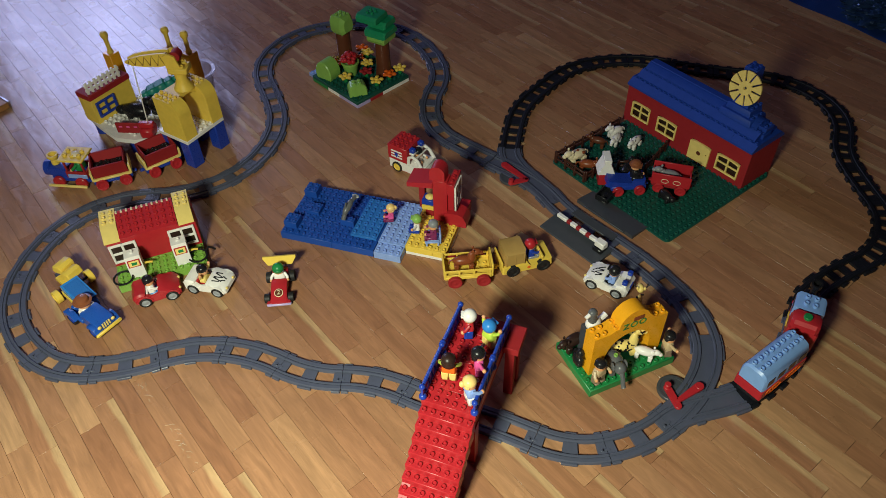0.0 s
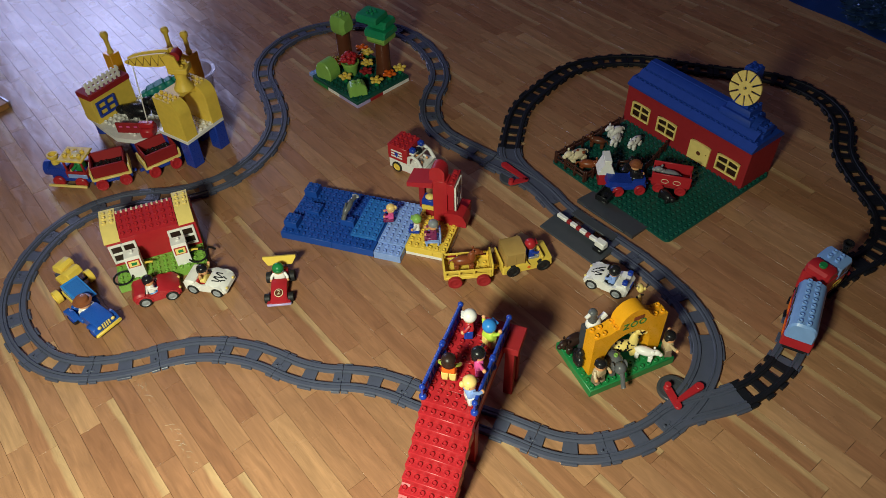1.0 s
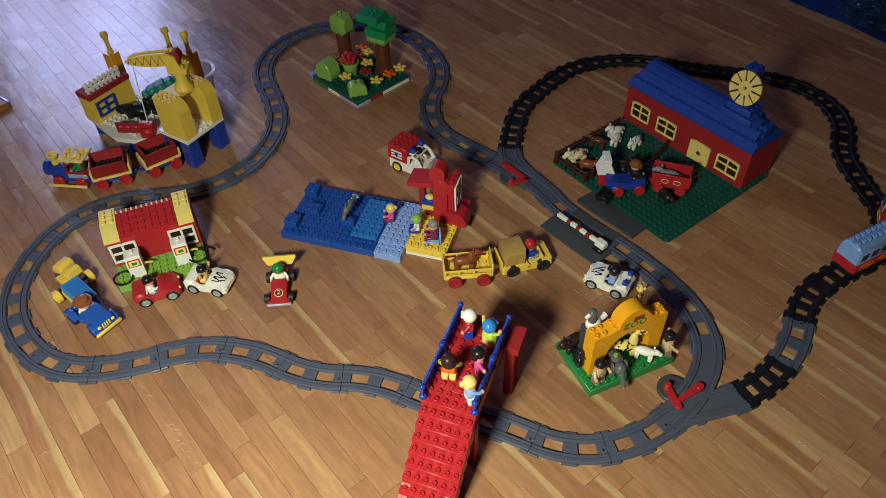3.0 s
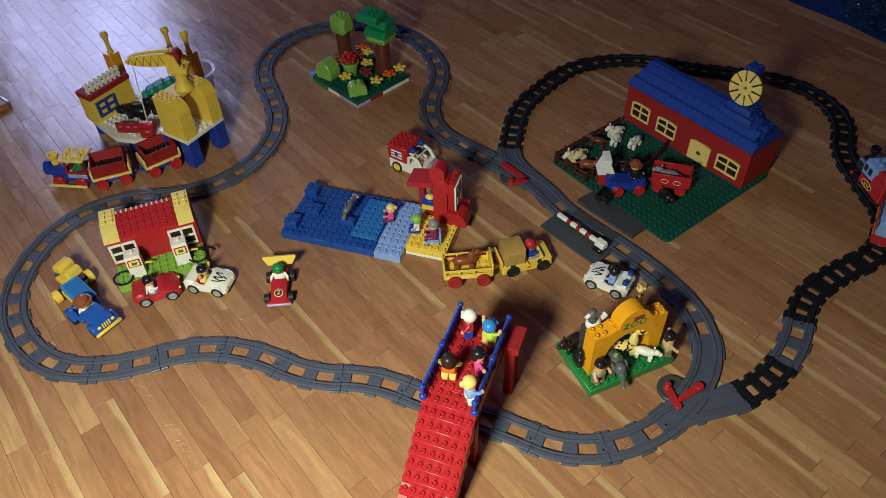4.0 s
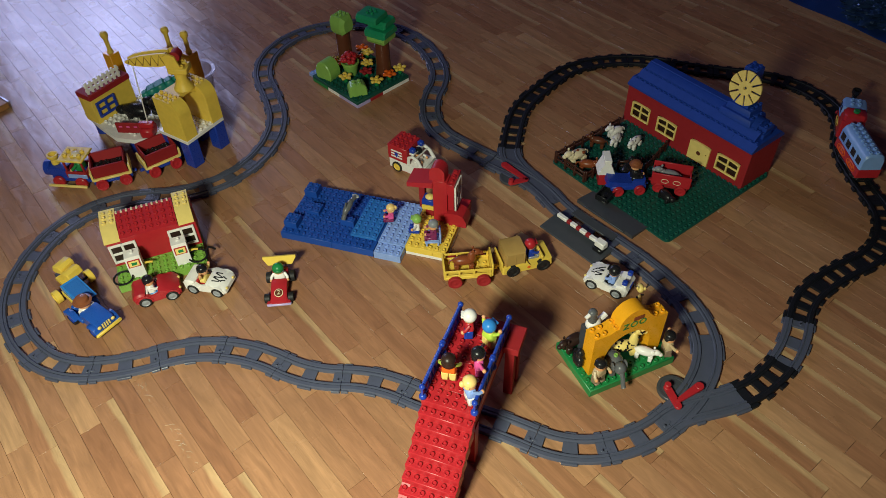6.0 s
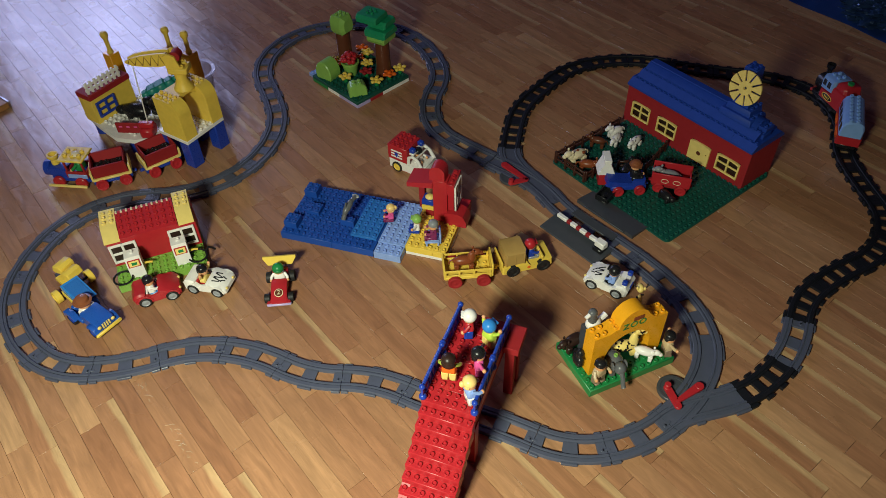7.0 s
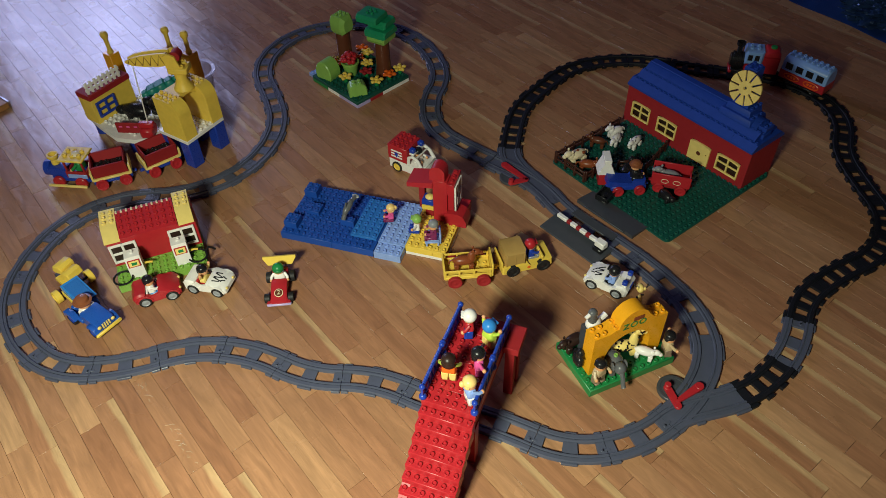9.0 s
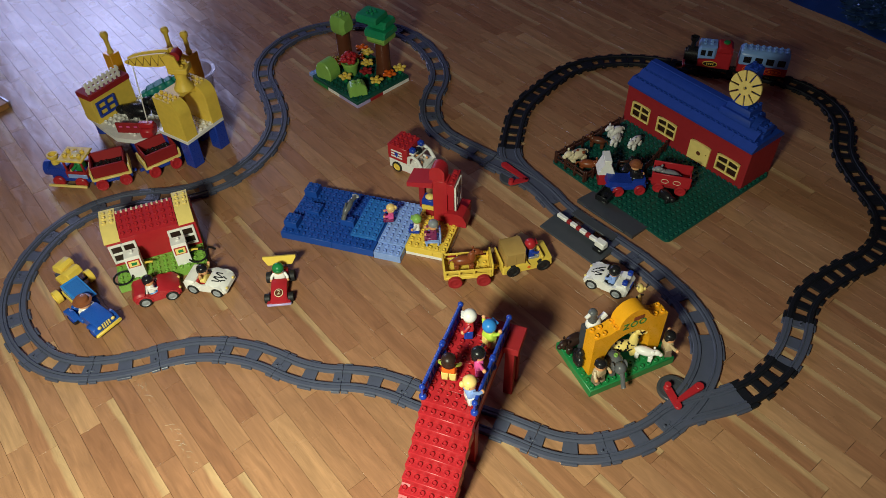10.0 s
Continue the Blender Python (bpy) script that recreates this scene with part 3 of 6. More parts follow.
# ---- the toy filling station ----
def filling_station():
    t = thing("toy_filling_station", pose(-0.711, 1.094, 0, 0, 0, 20.5), "red and yellow toy brick filling station on a lime base", "toy building")
    part("base_plate", Shape().brick(0, -0.6, 0, 12, 4).brick(0, 3.4, 0, 12, 4, studded=False), GRASS, t, "lime green studded base")
    z0, z1 = B, 4.9 * B
    part("wall", Shape().box(0, 3.6 * U, z0, 12 * U, 4.6 * U, z1).box(0, 4.6 * U, z0, U, 9 * U, z1).box(11 * U, 4.6 * U, z0, 12 * U, 9 * U, z1).box(U, 8 * U, z0, 11 * U, 9 * U, z1), RED, t)
    roof = Shape().prism([(3.2 * U, z1), (7.7 * U, z1), (7.7 * U, z1 + 1.3 * B), (7.2 * U, z1 + 1.3 * B), (3.2 * U, z1 + 0.3 * B)], 2 * U, 9.7 * U, "x")
    roof.m = Matrix.Translation((2.0 * U, 3.35 * U, z1 + 0.33 * B)) @ pose(0, 0, 0, math.degrees(math.atan2(1.0 * B, 4.0 * U)))
    for i in range(8):
        for j in range(4):
            roof.stud((0.50 + 0.955 * i) * U, (0.55 + 0.98 * j) * U, -0.0004)
    part("roof", roof, RED, t, "studded red sloping roof")
    ridge = Shape()
    for k in range(11):
        ridge.cyl(((2.25 + 0.69 * k) * U, 7.15 * U, z1 + 1.33 * B), 0.0024, 0.008, "y", 10)
    part("roof_ridge", ridge, CREAM, t, "cream scalloped ridge")
    for u in (-0.1, 9.8):
        g = Shape()
        g.prism([(3.1 * U, z1), (8.9 * U, z1), (8.9 * U, z1 + 1.1 * B), (5.2 * U, z1 + 1.1 * B), (3.1 * U, z1 + 0.1 * B)], u * U, (u + 2.1) * U, "x")
        g.studs(2, 3, z1 + 1.1 * B, u * U + 0.05 * U, 5.5 * U)
        part("gable", g, PALEYELLOW, t, "pale yellow gable with studs")
    for u, v, a in ((0.1, 3.3, 0), (8.0, 3.3, 0)):
        win = thing("window", Matrix(), "", "")
        win.parent = t
        win.location = (u * U, v * U, 1.55 * B)
        fr = Shape()
        ww, hh, d = 3.6 * U, 2.75 * B, 0.005
        for k in range(3):
            x = k * (ww - 0.005) / 2
            fr.box(x, 0, 0, x + 0.005, d, hh, 0.0008)
            z = k * (hh - 0.006) / 2
            fr.box(0.002, 0.0006, z, ww - 0.002, d - 0.0006, z + 0.006, 0.0008)
        part("window_frame", fr, WHITE, win, "white window frame")
        # dark sheet behind the frame, in place of a shaded opening
        part("opening_shade", Shape().box(0.001, 0.003, 0.002, ww - 0.001, 0.0042, hh - 0.002, 0.0002), BEAR, win, "dark sheet standing in for the shaded opening")
    for u in (1.9, 8.1):
        p = Shape()
        p.prism([(0.0, 0), (2 * U, 0), (2 * U, 3.0 * B), (0.4 * U, 3.0 * B), (0.1 * U, 1.9 * B), (0.0, 0.5 * B)], 0, 2 * U, "x")
        p.stud(U, 1.3 * U, 3.0 * B)
        pump = part("fuel_pump", p, WHITE, t, "white fuel pump with a red dial")
        pump.location = (u * U, 0.3 * U, B)
        dial = Shape()
        dial.m = Matrix.Translation((U, 0.12 * U, 2.15 * B)) @ pose(0, 0, 0, -14)
        dial.box(-0.013, -0.0012, -0.009, 0.013, 0.0012, 0.009, 0.0006)
        dial.mi = 1
        dial.box(-0.0105, -0.0018, -0.0068, 0.0105, 0.0008, 0.0068, 0.0004)
        dial.mi = 2
        dial.box(-0.005, -0.0024, -0.0035, 0.006, 0.0004, 0.0030, 0.0003)
        part("dial", dial, [RED, PALEYELLOW, GREEN], pump, "red framed dial with a green mark")
        part("nozzle", Shape().tube([(2 * U, U, 1.2 * B), (2.6 * U, 0.9 * U, 1.25 * B), (3.2 * U, 0.8 * U, 1.2 * B)], 0.0024), YELLOW, pump, "yellow nozzle")
    for x, y in ((0.014, 0.004), (11.0 * U, 0.6 * U)):
        ring = [(0.020 * math.cos(a), 0.016 * math.sin(a), 0.030 + 0.004 * math.sin(a)) for a in [k * math.pi / 9 for k in range(19)]]
        hose = Shape().tube(ring, 0.0022, 7).tube([(0.018, 0.006, 0.030), (0.026, 0.014, 0.034), (0.034, 0.018, 0.026), (0.040, 0.016, 0.020)], 0.0026, 7)
        ob = part("hose", hose, BLACK, t, "black rubber hose")
        ob.location = (x, y, 0)
    return t


filling_station()
red_car = open_car("toy_car", "red open toy car with grey hubs by the pumps", pose(-0.624, 1.080, 0, 0, 0, 19), RED, WHITE)
seated_on("toy_driver", "dark-haired toy driver in white and blue", red_car, -0.010, WHITE, SKYBLUE, BLACK, "cap")
zebra_car = open_car("toy_car", "white open toy car with black zebra stripes", pose(-0.513, 1.100, 0, 0, 0, -14), WHITE, RED, True)
seated_on("toy_driver", "dark-haired toy driver in a cream shirt", zebra_car, -0.010, PALEYELLOW, RED, BLACK, "cap", "up")
police_car = open_car("toy_car", "white toy patrol car with blue beacons", pose(0.356, 1.064, 0, 0, 0, 148), WHITE, WHITE, True, True)
seated_on("toy_driver", "toy driver with a black cap and blue shirt", police_car, -0.008, LILAC, BLACK, BLACK, "helmet")


def race_car():
    t = thing("toy_race_car", pose(-0.357, 1.079, 0, 0, 0, -86), "red toy race car with a yellow rear wing", "toy car", "toy cars")
    b = Shape()
    rounded(b, [(-0.040, 0.006), (0.044, 0.005), (0.048, 0.008), (0.046, 0.013), (0.010, 0.026), (-0.010, 0.026), (-0.012, 0.016), (-0.034, 0.016), (-0.036, 0.028), (-0.044, 0.028)], -0.017, 0.017, 0.002)
    part("body", b, RED, t)
    part("bumper", Shape().box(0.040, -0.026, 0.004, 0.050, 0.026, 0.010, 0.002), LAVENDER, t, "pale front edge")
    part("nose", Shape().prism([(0.010, -0.018), (0.047, -0.025), (0.047, 0.025), (0.010, 0.018)], 0.0105, 0.0125, "z"), RED, t)
    wing = Shape().prism([(-0.030, 0.047), (0.030, 0.047), (0.030, 0.043), (0.022, 0.030), (-0.022, 0.030), (-0.030, 0.043)], -0.0025, 0.0025, "y")
    w = part("rear_wing", wing, YELLOW, t, "yellow rear wing")
    w.matrix_local = pose(-0.036, 0, -0.003, -24, 0, 90) @ Matrix.Scale(1.2, 4)
    for x in (-0.030, 0.030):
        for y in (-0.025, 0.025):
            wheel(t, x, y, 0.0125 if x < 0 else 0.0105, 0.012, RUBBER, BLACK)
    disc = Shape()
    disc.m = Matrix.Translation((0.026, 0, 0.0208)) @ pose(0, 0, 0, 0, 20, 0)
    disc.cyl((0, 0, 0), 0.0095, 0.0012, seg=22)
    disc.mi = 1
    disc.cyl((0, 0, 0.0006), 0.0080, 0.0010, seg=22)
    plate = part("number_disc", disc, [CREAM, BROWN], t, "round number disc")
    txt = bpy.data.curves.new("number", "FONT")
    txt.body, txt.size, txt.extrude, txt.align_x, txt.align_y = "2", 0.014, 0.0003, "CENTER", "CENTER"
    txt.materials.append(CREAM)
    ob = new("number", txt)
    ob.parent = plate
    ob.matrix_local = Matrix.Translation((0.0262, 0, 0.0228)) @ pose(0, 0, 0, 0, 20, 0) @ pose(0, 0, 0, 0, 0, 90)
    return t


racer = race_car()
seated_on("toy_driver", "toy racing driver with a green helmet", racer, -0.022, WHITE, WHITE, GREEN, "helmet", "down", 0.006)


def tractor():
    m = pose(-0.737, 1.005, 0, 0, 0, -36)
    t = thing("toy_tractor", m, "blue toy tractor with a yellow front bumper", "toy tractor")
    b = Shape()
    rounded(b, [(-0.010, 0.012), (0.042, 0.012), (0.046, 0.018), (0.045, 0.036), (0.030, 0.040), (-0.010, 0.042)], -0.021, 0.021, 0.003)
    b.box(-0.052, -0.024, 0.012, -0.008, 0.024, 0.022, 0.002)
    b.box(-0.052, -0.016, 0.021, -0.040, 0.016, 0.034, 0.002)
    part("body", b, TRACTORBLUE, t)
    for y in (-1, 1):
        f = Shape()
        rounded(f, [(-0.058, 0.018), (-0.054, 0.032), (-0.042, 0.037), (-0.026, 0.034), (-0.020, 0.020), (-0.026, 0.024), (-0.040, 0.028), (-0.052, 0.022)], y * 0.0255 - 0.007, y * 0.0255 + 0.007, 0.0015)
        part("mudguard", f, TRACTORBLUE, t)
        f = Shape()
        rounded(f, [(0.014, 0.020), (0.018, 0.029), (0.030, 0.033), (0.042, 0.028), (0.046, 0.018), (0.040, 0.022), (0.030, 0.026), (0.020, 0.023)], y * 0.0235 - 0.0065, y * 0.0235 + 0.0065, 0.0015)
        part("mudguard", f, TRACTORBLUE, t)
        wheel(t, -0.038, y * 0.0255, 0.015, 0.012, RUBBER, BLUE)
        wheel(t, 0.030, y * 0.0235, 0.013, 0.011, RUBBER, BLUE)
        part("headlight", Shape().ball((0.0462, y * 0.0165, 0.030), 0.003, 0.0045, 0.004, 10, 6), PALEYELLOW, t, "pale yellow headlight")
    part("bumper", Shape().box(0.045, -0.031, 0.012, 0.0515, 0.031, 0.0195, 0.002), YELLOW, t, "yellow bumper")
    for k in range(4):
        part("grille_bar", Shape().box(0.0450, -0.0098 + k * 0.0052, 0.022, 0.0472, -0.0068 + k * 0.0052, 0.035, 0.0004), PALEYELLOW, t, "pale grille bar")
    figure("toy_driver", "toy farmer with a broad brown hat on the tractor", m @ pose(-0.016, 0, 0.0080) @ Matrix.Scale(1.22, 4), WHITE, BLUE, HATBROWN, "brim", "front", True)
    m2 = pose(-0.812, 1.098, 0, 0, 0, -40)
    c = thing("toy_trailer", m2, "yellow toy trailer with a tipped bright blue hopper", "toy trailer")
    part("chassis", Shape().box(-0.048, -0.014, 0.012, 0.026, 0.014, 0.022, 0.001).box(0.024, -0.004, 0.014, 0.050, 0.004, 0.019, 0.001), YELLOW, c)
    for y in (-0.039, 0.039):
        wheel(c, 0.000, y, 0.015, 0.013, YELLOW, YELLOW)
    part("axle", Shape().cyl((0.0, -0.037, 0.015), 0.003, 0.074, "y", 10), SLATE, c)
    h = Shape().prism([(-0.022, 0.0), (0.030, 0.0), (0.044, 0.026), (-0.026, 0.026)], -0.020, 0.020, "y")
    hop = part("hopper", h, SKYBLUE, c, "bright blue open hopper")
    hop.matrix_local = pose(0.044, -0.010, 0.026, 0, 10, 0)
    part("lining", Shape().box(-0.020, -0.016, 0.0262, 0.036, 0.016, 0.0280, 0.0006), MIDBLUE, hop)
    part("lip", Shape().box(-0.024, -0.0222, -0.002, 0.034, -0.0200, 0.012, 0.0006), YELLOW, hop, "yellow side strip")
    for x, z, a in ((-0.014, 0.040, -20), (-0.046, 0.042, -8)):
        s = Shape()
        rounded(s, [(-0.014, 0.0), (0.014, 0.0), (0.016, 0.014), (0.008, 0.020), (-0.010, 0.018), (-0.016, 0.008)], -0.0185, 0.0185, 0.002)
        ob = part("seat", s, YELLOW, c, "moulded yellow seat")
        ob.matrix_local = pose(x, 0.014, z - 0.012, 0, a, 12)
    part("support", Shape().box(-0.064, -0.008, 0.0, -0.050, 0.008, 0.018, 0.001), SLATE, c)
    return t


tractor()


def ambulance():
    t = thing("toy_ambulance", pose(-0.062, 1.480, 0, 0, 0, -35), "white and red toy ambulance with a blue beacon", "toy ambulance", "toy cars")
    b = Shape()
    rounded(b, [(-0.062, 0.008), (0.058, 0.008), (0.062, 0.016), (0.058, 0.030), (0.030, 0.034), (-0.062, 0.034)], -0.031, 0.031, 0.003)
    part("body", b, WHITE, t)
    part("sill", Shape().box(-0.058, -0.029, 0.004, 0.056, 0.029, 0.0078, 0.001), RED, t, "red sill")
    box = Shape().box(-0.063, -0.031, 0.0342, -0.004, 0.031, 0.078, 0.0012)
    box.studs(3, 4, 0.078, -0.0575, -0.032)
    bx = part("box_body", box, RED, t, "red studded box body")
    for y, s in ((-0.0314, -1), (0.0314, 1)):
        for k in range(3):
            part("marking", Shape().box(-0.052, min(y, y + s * 0.0008), 0.044 + k * 0.0085, -0.018, max(y, y + s * 0.0008), 0.0485 + k * 0.0085, 0.0002), WHITE, bx, "white stripe")
        part("star", Shape().prism([(0.008 * math.cos(a * math.pi / 6) * (1 if a % 2 else 0.45) - 0.035, 0.0545 + 0.010 * math.sin(a * math.pi / 6) * (1 if a % 2 else 0.45)) for a in range(12)], min(y, y + s * 0.0016), max(y, y + s * 0.0016), "y"), BLUE, bx, "blue star mark")
        fr = Shape()
        fr.tube([(-0.002, s * 0.028, 0.034), (0.000, s * 0.028, 0.056), (0.012, s * 0.027, 0.062), (0.026, s * 0.027, 0.056), (0.040, s * 0.028, 0.034)], 0.0042, 8)
        part("door_frame", fr, WHITE, t, "white arched door frame")
    part("dashboard", Shape().box(0.030, -0.026, 0.0335, 0.044, 0.026, 0.038, 0.002), WHITE, t)
    part("cab_front", Shape().tube([(0.036, -0.026, 0.036), (0.020, -0.026, 0.059), (0.020, 0.026, 0.059), (0.036, 0.026, 0.036)], 0.0026, 7), WHITE, t, "white windscreen frame")
    part("beacon_bar", Shape().box(-0.001, -0.024, 0.062, 0.012, 0.024, 0.068, 0.001), WHITE, t)
    for y in (-0.024, 0.012):
        part("beacon", Shape().box(-0.002, y, 0.0682, 0.013, y + 0.013, 0.080, 0.002), BLUE, t, "clear blue beacon")
    for x in (-0.036, 0.036):
        for y in (-0.0285, 0.0285):
            wheel(t, x, y, 0.015, 0.011, RUBBER, YELLOW)
    figure("toy_driver", "dark-haired toy driver in the ambulance cab", t.matrix_world @ pose(0.010, 0, 0.0200), WHITE, BLUE, BLACK, "cap", "front", True)
    return t


ambulance()


def jeep():
    t = thing("toy_jeep", pose(0.178, 1.135, 0, 0, 0, 14), "yellow toy jeep with a tan canvas-look cover", "toy jeep", "toy cars")
    b = Shape()
    rounded(b, [(-0.058, 0.010), (0.054, 0.010), (0.058, 0.016), (0.056, 0.032), (0.034, 0.034), (0.030, 0.024), (0.004, 0.024), (0.0, 0.030), (-0.058, 0.030)], -0.030, 0.030, 0.003)
    part("body", b, YELLOW, t)
    part("windscreen", Shape().box(0.031, -0.028, 0.033, 0.036, 0.028, 0.043, 0.001), YELLOW, t)
    part("tailboard", Shape().box(-0.060, -0.027, 0.028, -0.056, 0.027, 0.044, 0.001), YELLOW, t)
    c = Shape()
    rounded(c, [(-0.052, 0.029), (-0.004, 0.029), (-0.004, 0.068), (-0.052, 0.068)], -0.0275, 0.0275, 0.006)
    part("cover", c, TAN, t, "tan ribbed cover")
    for x in (-0.048, -0.028, -0.008):
        part("rib", Shape().box(x - 0.0012, -0.0282, 0.031, x + 0.0012, 0.0282, 0.0662, 0.0006), TAN, t)
    for x in (-0.034, 0.036):
        for y in (-0.027, 0.027):
            wheel(t, x, y, 0.0155, 0.011, RUBBER, RUBBER)
    part("badge", Shape().cyl((0.002, -0.0312, 0.020), 0.004, 0.0015, "y", 12), ORANGE, t, "small orange badge")
    part("tow_hook", Shape().box(-0.070, -0.004, 0.012, -0.057, 0.004, 0.016, 0.001), YELLOW, t)
    figure("toy_driver", "toy driver with a red cap in the jeep", t.matrix_world @ pose(0.014, 0, 0.0190), BLUE, GREY, RED, "helmet", "front", True)
    c = thing("toy_trailer", pose(0.052, 1.106, 0, 0, 0, 4), "yellow toy animal trailer with red wheels", "toy trailer")
    b = Shape().box(-0.052, -0.028, 0.018, 0.050, 0.028, 0.026, 0.0012)
    b.studs(2, 2, 0.026, 0.014, -0.016)
    part("bed", b, YELLOW, c)
    for y in (-0.0275, 0.0255):
        for z in (0.0262, 0.040):
            part("side_rail", Shape().box(-0.052, y, z, 0.050, y + 0.002, z + 0.006, 0.0006), YELLOW, c)
        for x in (-0.050, -0.020, 0.012, 0.047):
            part("upright", Shape().box(x - 0.002, y - 0.0004, 0.0262, x + 0.002, y + 0.0024, 0.046, 0.0005), YELLOW, c)
    for x, h in ((-0.054, 0.048), (0.050, 0.056)):
        part("end_board", Shape().box(x, -0.028, 0.020, x + 0.004, 0.028, h, 0.001), YELLOW, c)
    for x in (-0.030, 0.032):
        for y in (-0.0330, 0.0330):
            wheel(c, x, y, 0.0155, 0.009, DARKRED, DARKRED)
    part("tow_bar", Shape().box(0.052, -0.003, 0.014, 0.066, 0.003, 0.018, 0.001), YELLOW, c)
    beast("toy_horse", "chestnut brown toy horse standing in the yellow trailer", c.matrix_world @ pose(-0.008, 0, 0.0262), HORSE, size=0.95, neck=0.012)
    return t


jeep()


# ---- the footbridge over the track ----
def footbridge():
    t = thing("toy_footbridge", pose(-0.045, 0.688, 0, 0, 0, -22), "red toy brick footbridge with a studded stair and blue railings", "toy bridge")
    top, run, rise = 8 * B, 0.0166, 0.01525
    for k in range(10):
        z = top - (k + 1) * rise
        s = Shape()
        y1 = -k * run
        s.box(0, y1 - run, max(z - 0.030, 0), 6 * U, y1 + (0.010 if k else 0), z, 0.0012)
        s.studs(6, 1, z, 0, y1 - run + 0.0002)
        part("stair_step", s, RED, t)
    for k in range(6):
        s = Shape()
        s.box(0, 2 * k * U + 0.0001, top - B, 6 * U, (2 * k + 2) * U - 0.0001, top, 0.0005)
        s.studs(6, 2, top, 0, 2 * k * U)
        part("deck_brick", s, RED, t)
    # the beam beneath is a darker red than the deck bricks
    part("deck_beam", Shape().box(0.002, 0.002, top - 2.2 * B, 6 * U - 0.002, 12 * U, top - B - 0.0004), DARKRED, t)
    for u in (0.0, 4.9):
        s = Shape().box(u * U, 0.0, 0.0, (u + 1.1) * U, 1.2 * U, top - 2.2 * B - 0.0004, 0.0008)
        part("support", s, RED, t)
        part("stair_side", Shape().prism([(-10 * run, 0.0), (-0.5 * run, top - 0.036), (-0.5 * run, top - 0.060), (-8.0 * run, 0.0)], (u + 0.05) * U, (u + 1.0) * U, "x"), RED, t)
    # the far landing, wider than the deck and, with its legs, a darker red
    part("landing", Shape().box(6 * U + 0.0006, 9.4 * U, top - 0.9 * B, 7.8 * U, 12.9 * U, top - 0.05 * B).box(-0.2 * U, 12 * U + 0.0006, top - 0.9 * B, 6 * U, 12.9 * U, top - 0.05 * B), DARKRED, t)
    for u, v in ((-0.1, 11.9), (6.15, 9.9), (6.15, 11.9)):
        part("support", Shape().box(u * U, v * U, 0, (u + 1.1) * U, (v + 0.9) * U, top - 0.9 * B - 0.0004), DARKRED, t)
    # blue railings, two lengths a side
    for x in (0.15 * U, 5.85 * U):
        for k in range(2):
            y0 = (0.2 + 6.0 * k) * U
            ln = 5.7 * U
            r = Shape()
            z0, z1 = top + 0.0045, top + 0.034
            r.tube([(x, y0, z1), (x, y0 + ln, z1)], 0.0034, 8).tube([(x, y0, z0 + 0.002), (x, y0 + ln, z0 + 0.002)], 0.0030, 8)
            r.ball((x, y0, z0 + 0.002), 0.0070, seg=12, rings=8).ball((x, y0, z1), 0.0056, seg=12, rings=8)
            r.ball((x, y0 + ln, z1), 0.0056, seg=12, rings=8)
            for j in range(7):
                yy = y0 + j * ln / 6
                r.box(x - 0.002, yy - 0.0028, z0 - 0.004, x + 0.002, yy + 0.0028, z1, 0.0006)
            for j in range(6):
                yy = y0 + j * ln / 6
                r.tube([(x, yy, z0 + 0.004), (x, yy + ln / 6, z1 - 0.003)], 0.0020, 6)
            part("railing", r, BLUE, t, "blue lattice railing")
    return t


bridge = footbridge()


def on_bridge(u, v, turn):
    return bridge.matrix_world @ pose(u * U, v * U, 8 * B + 0.0044, 0, 0, turn)


figure("toy_figure", "toy figure with a white helmet and red jacket", on_bridge(2.0, 9.6, 200), RED, BLUE, WHITE, "helmet", "down")
figure("toy_figure", "toy child with a blue cap and lime shirt, arms raised", on_bridge(4.5, 9.0, 60), BRIGHTLIME, PALEYELLOW, SKYBLUE, "helmet", "up")
figure("toy_figure", "toy figure with black hair in a pink dress", on_bridge(4.6, 5.2, 20), PINK, PINK, BLACK, "long", "out")
figure("toy_figure", "toy figure with dark hair and an orange vest", on_bridge(1.9, 3.4, 100), ORANGE, PALEYELLOW, BEAR, "long", "down", sleeve=BRIGHTLIME)
figure("toy_figure", "blond toy figure in white and pale blue", on_bridge(4.9, 1.5, 40), LILAC, WHITE, BLOND, "ponytail", "front")


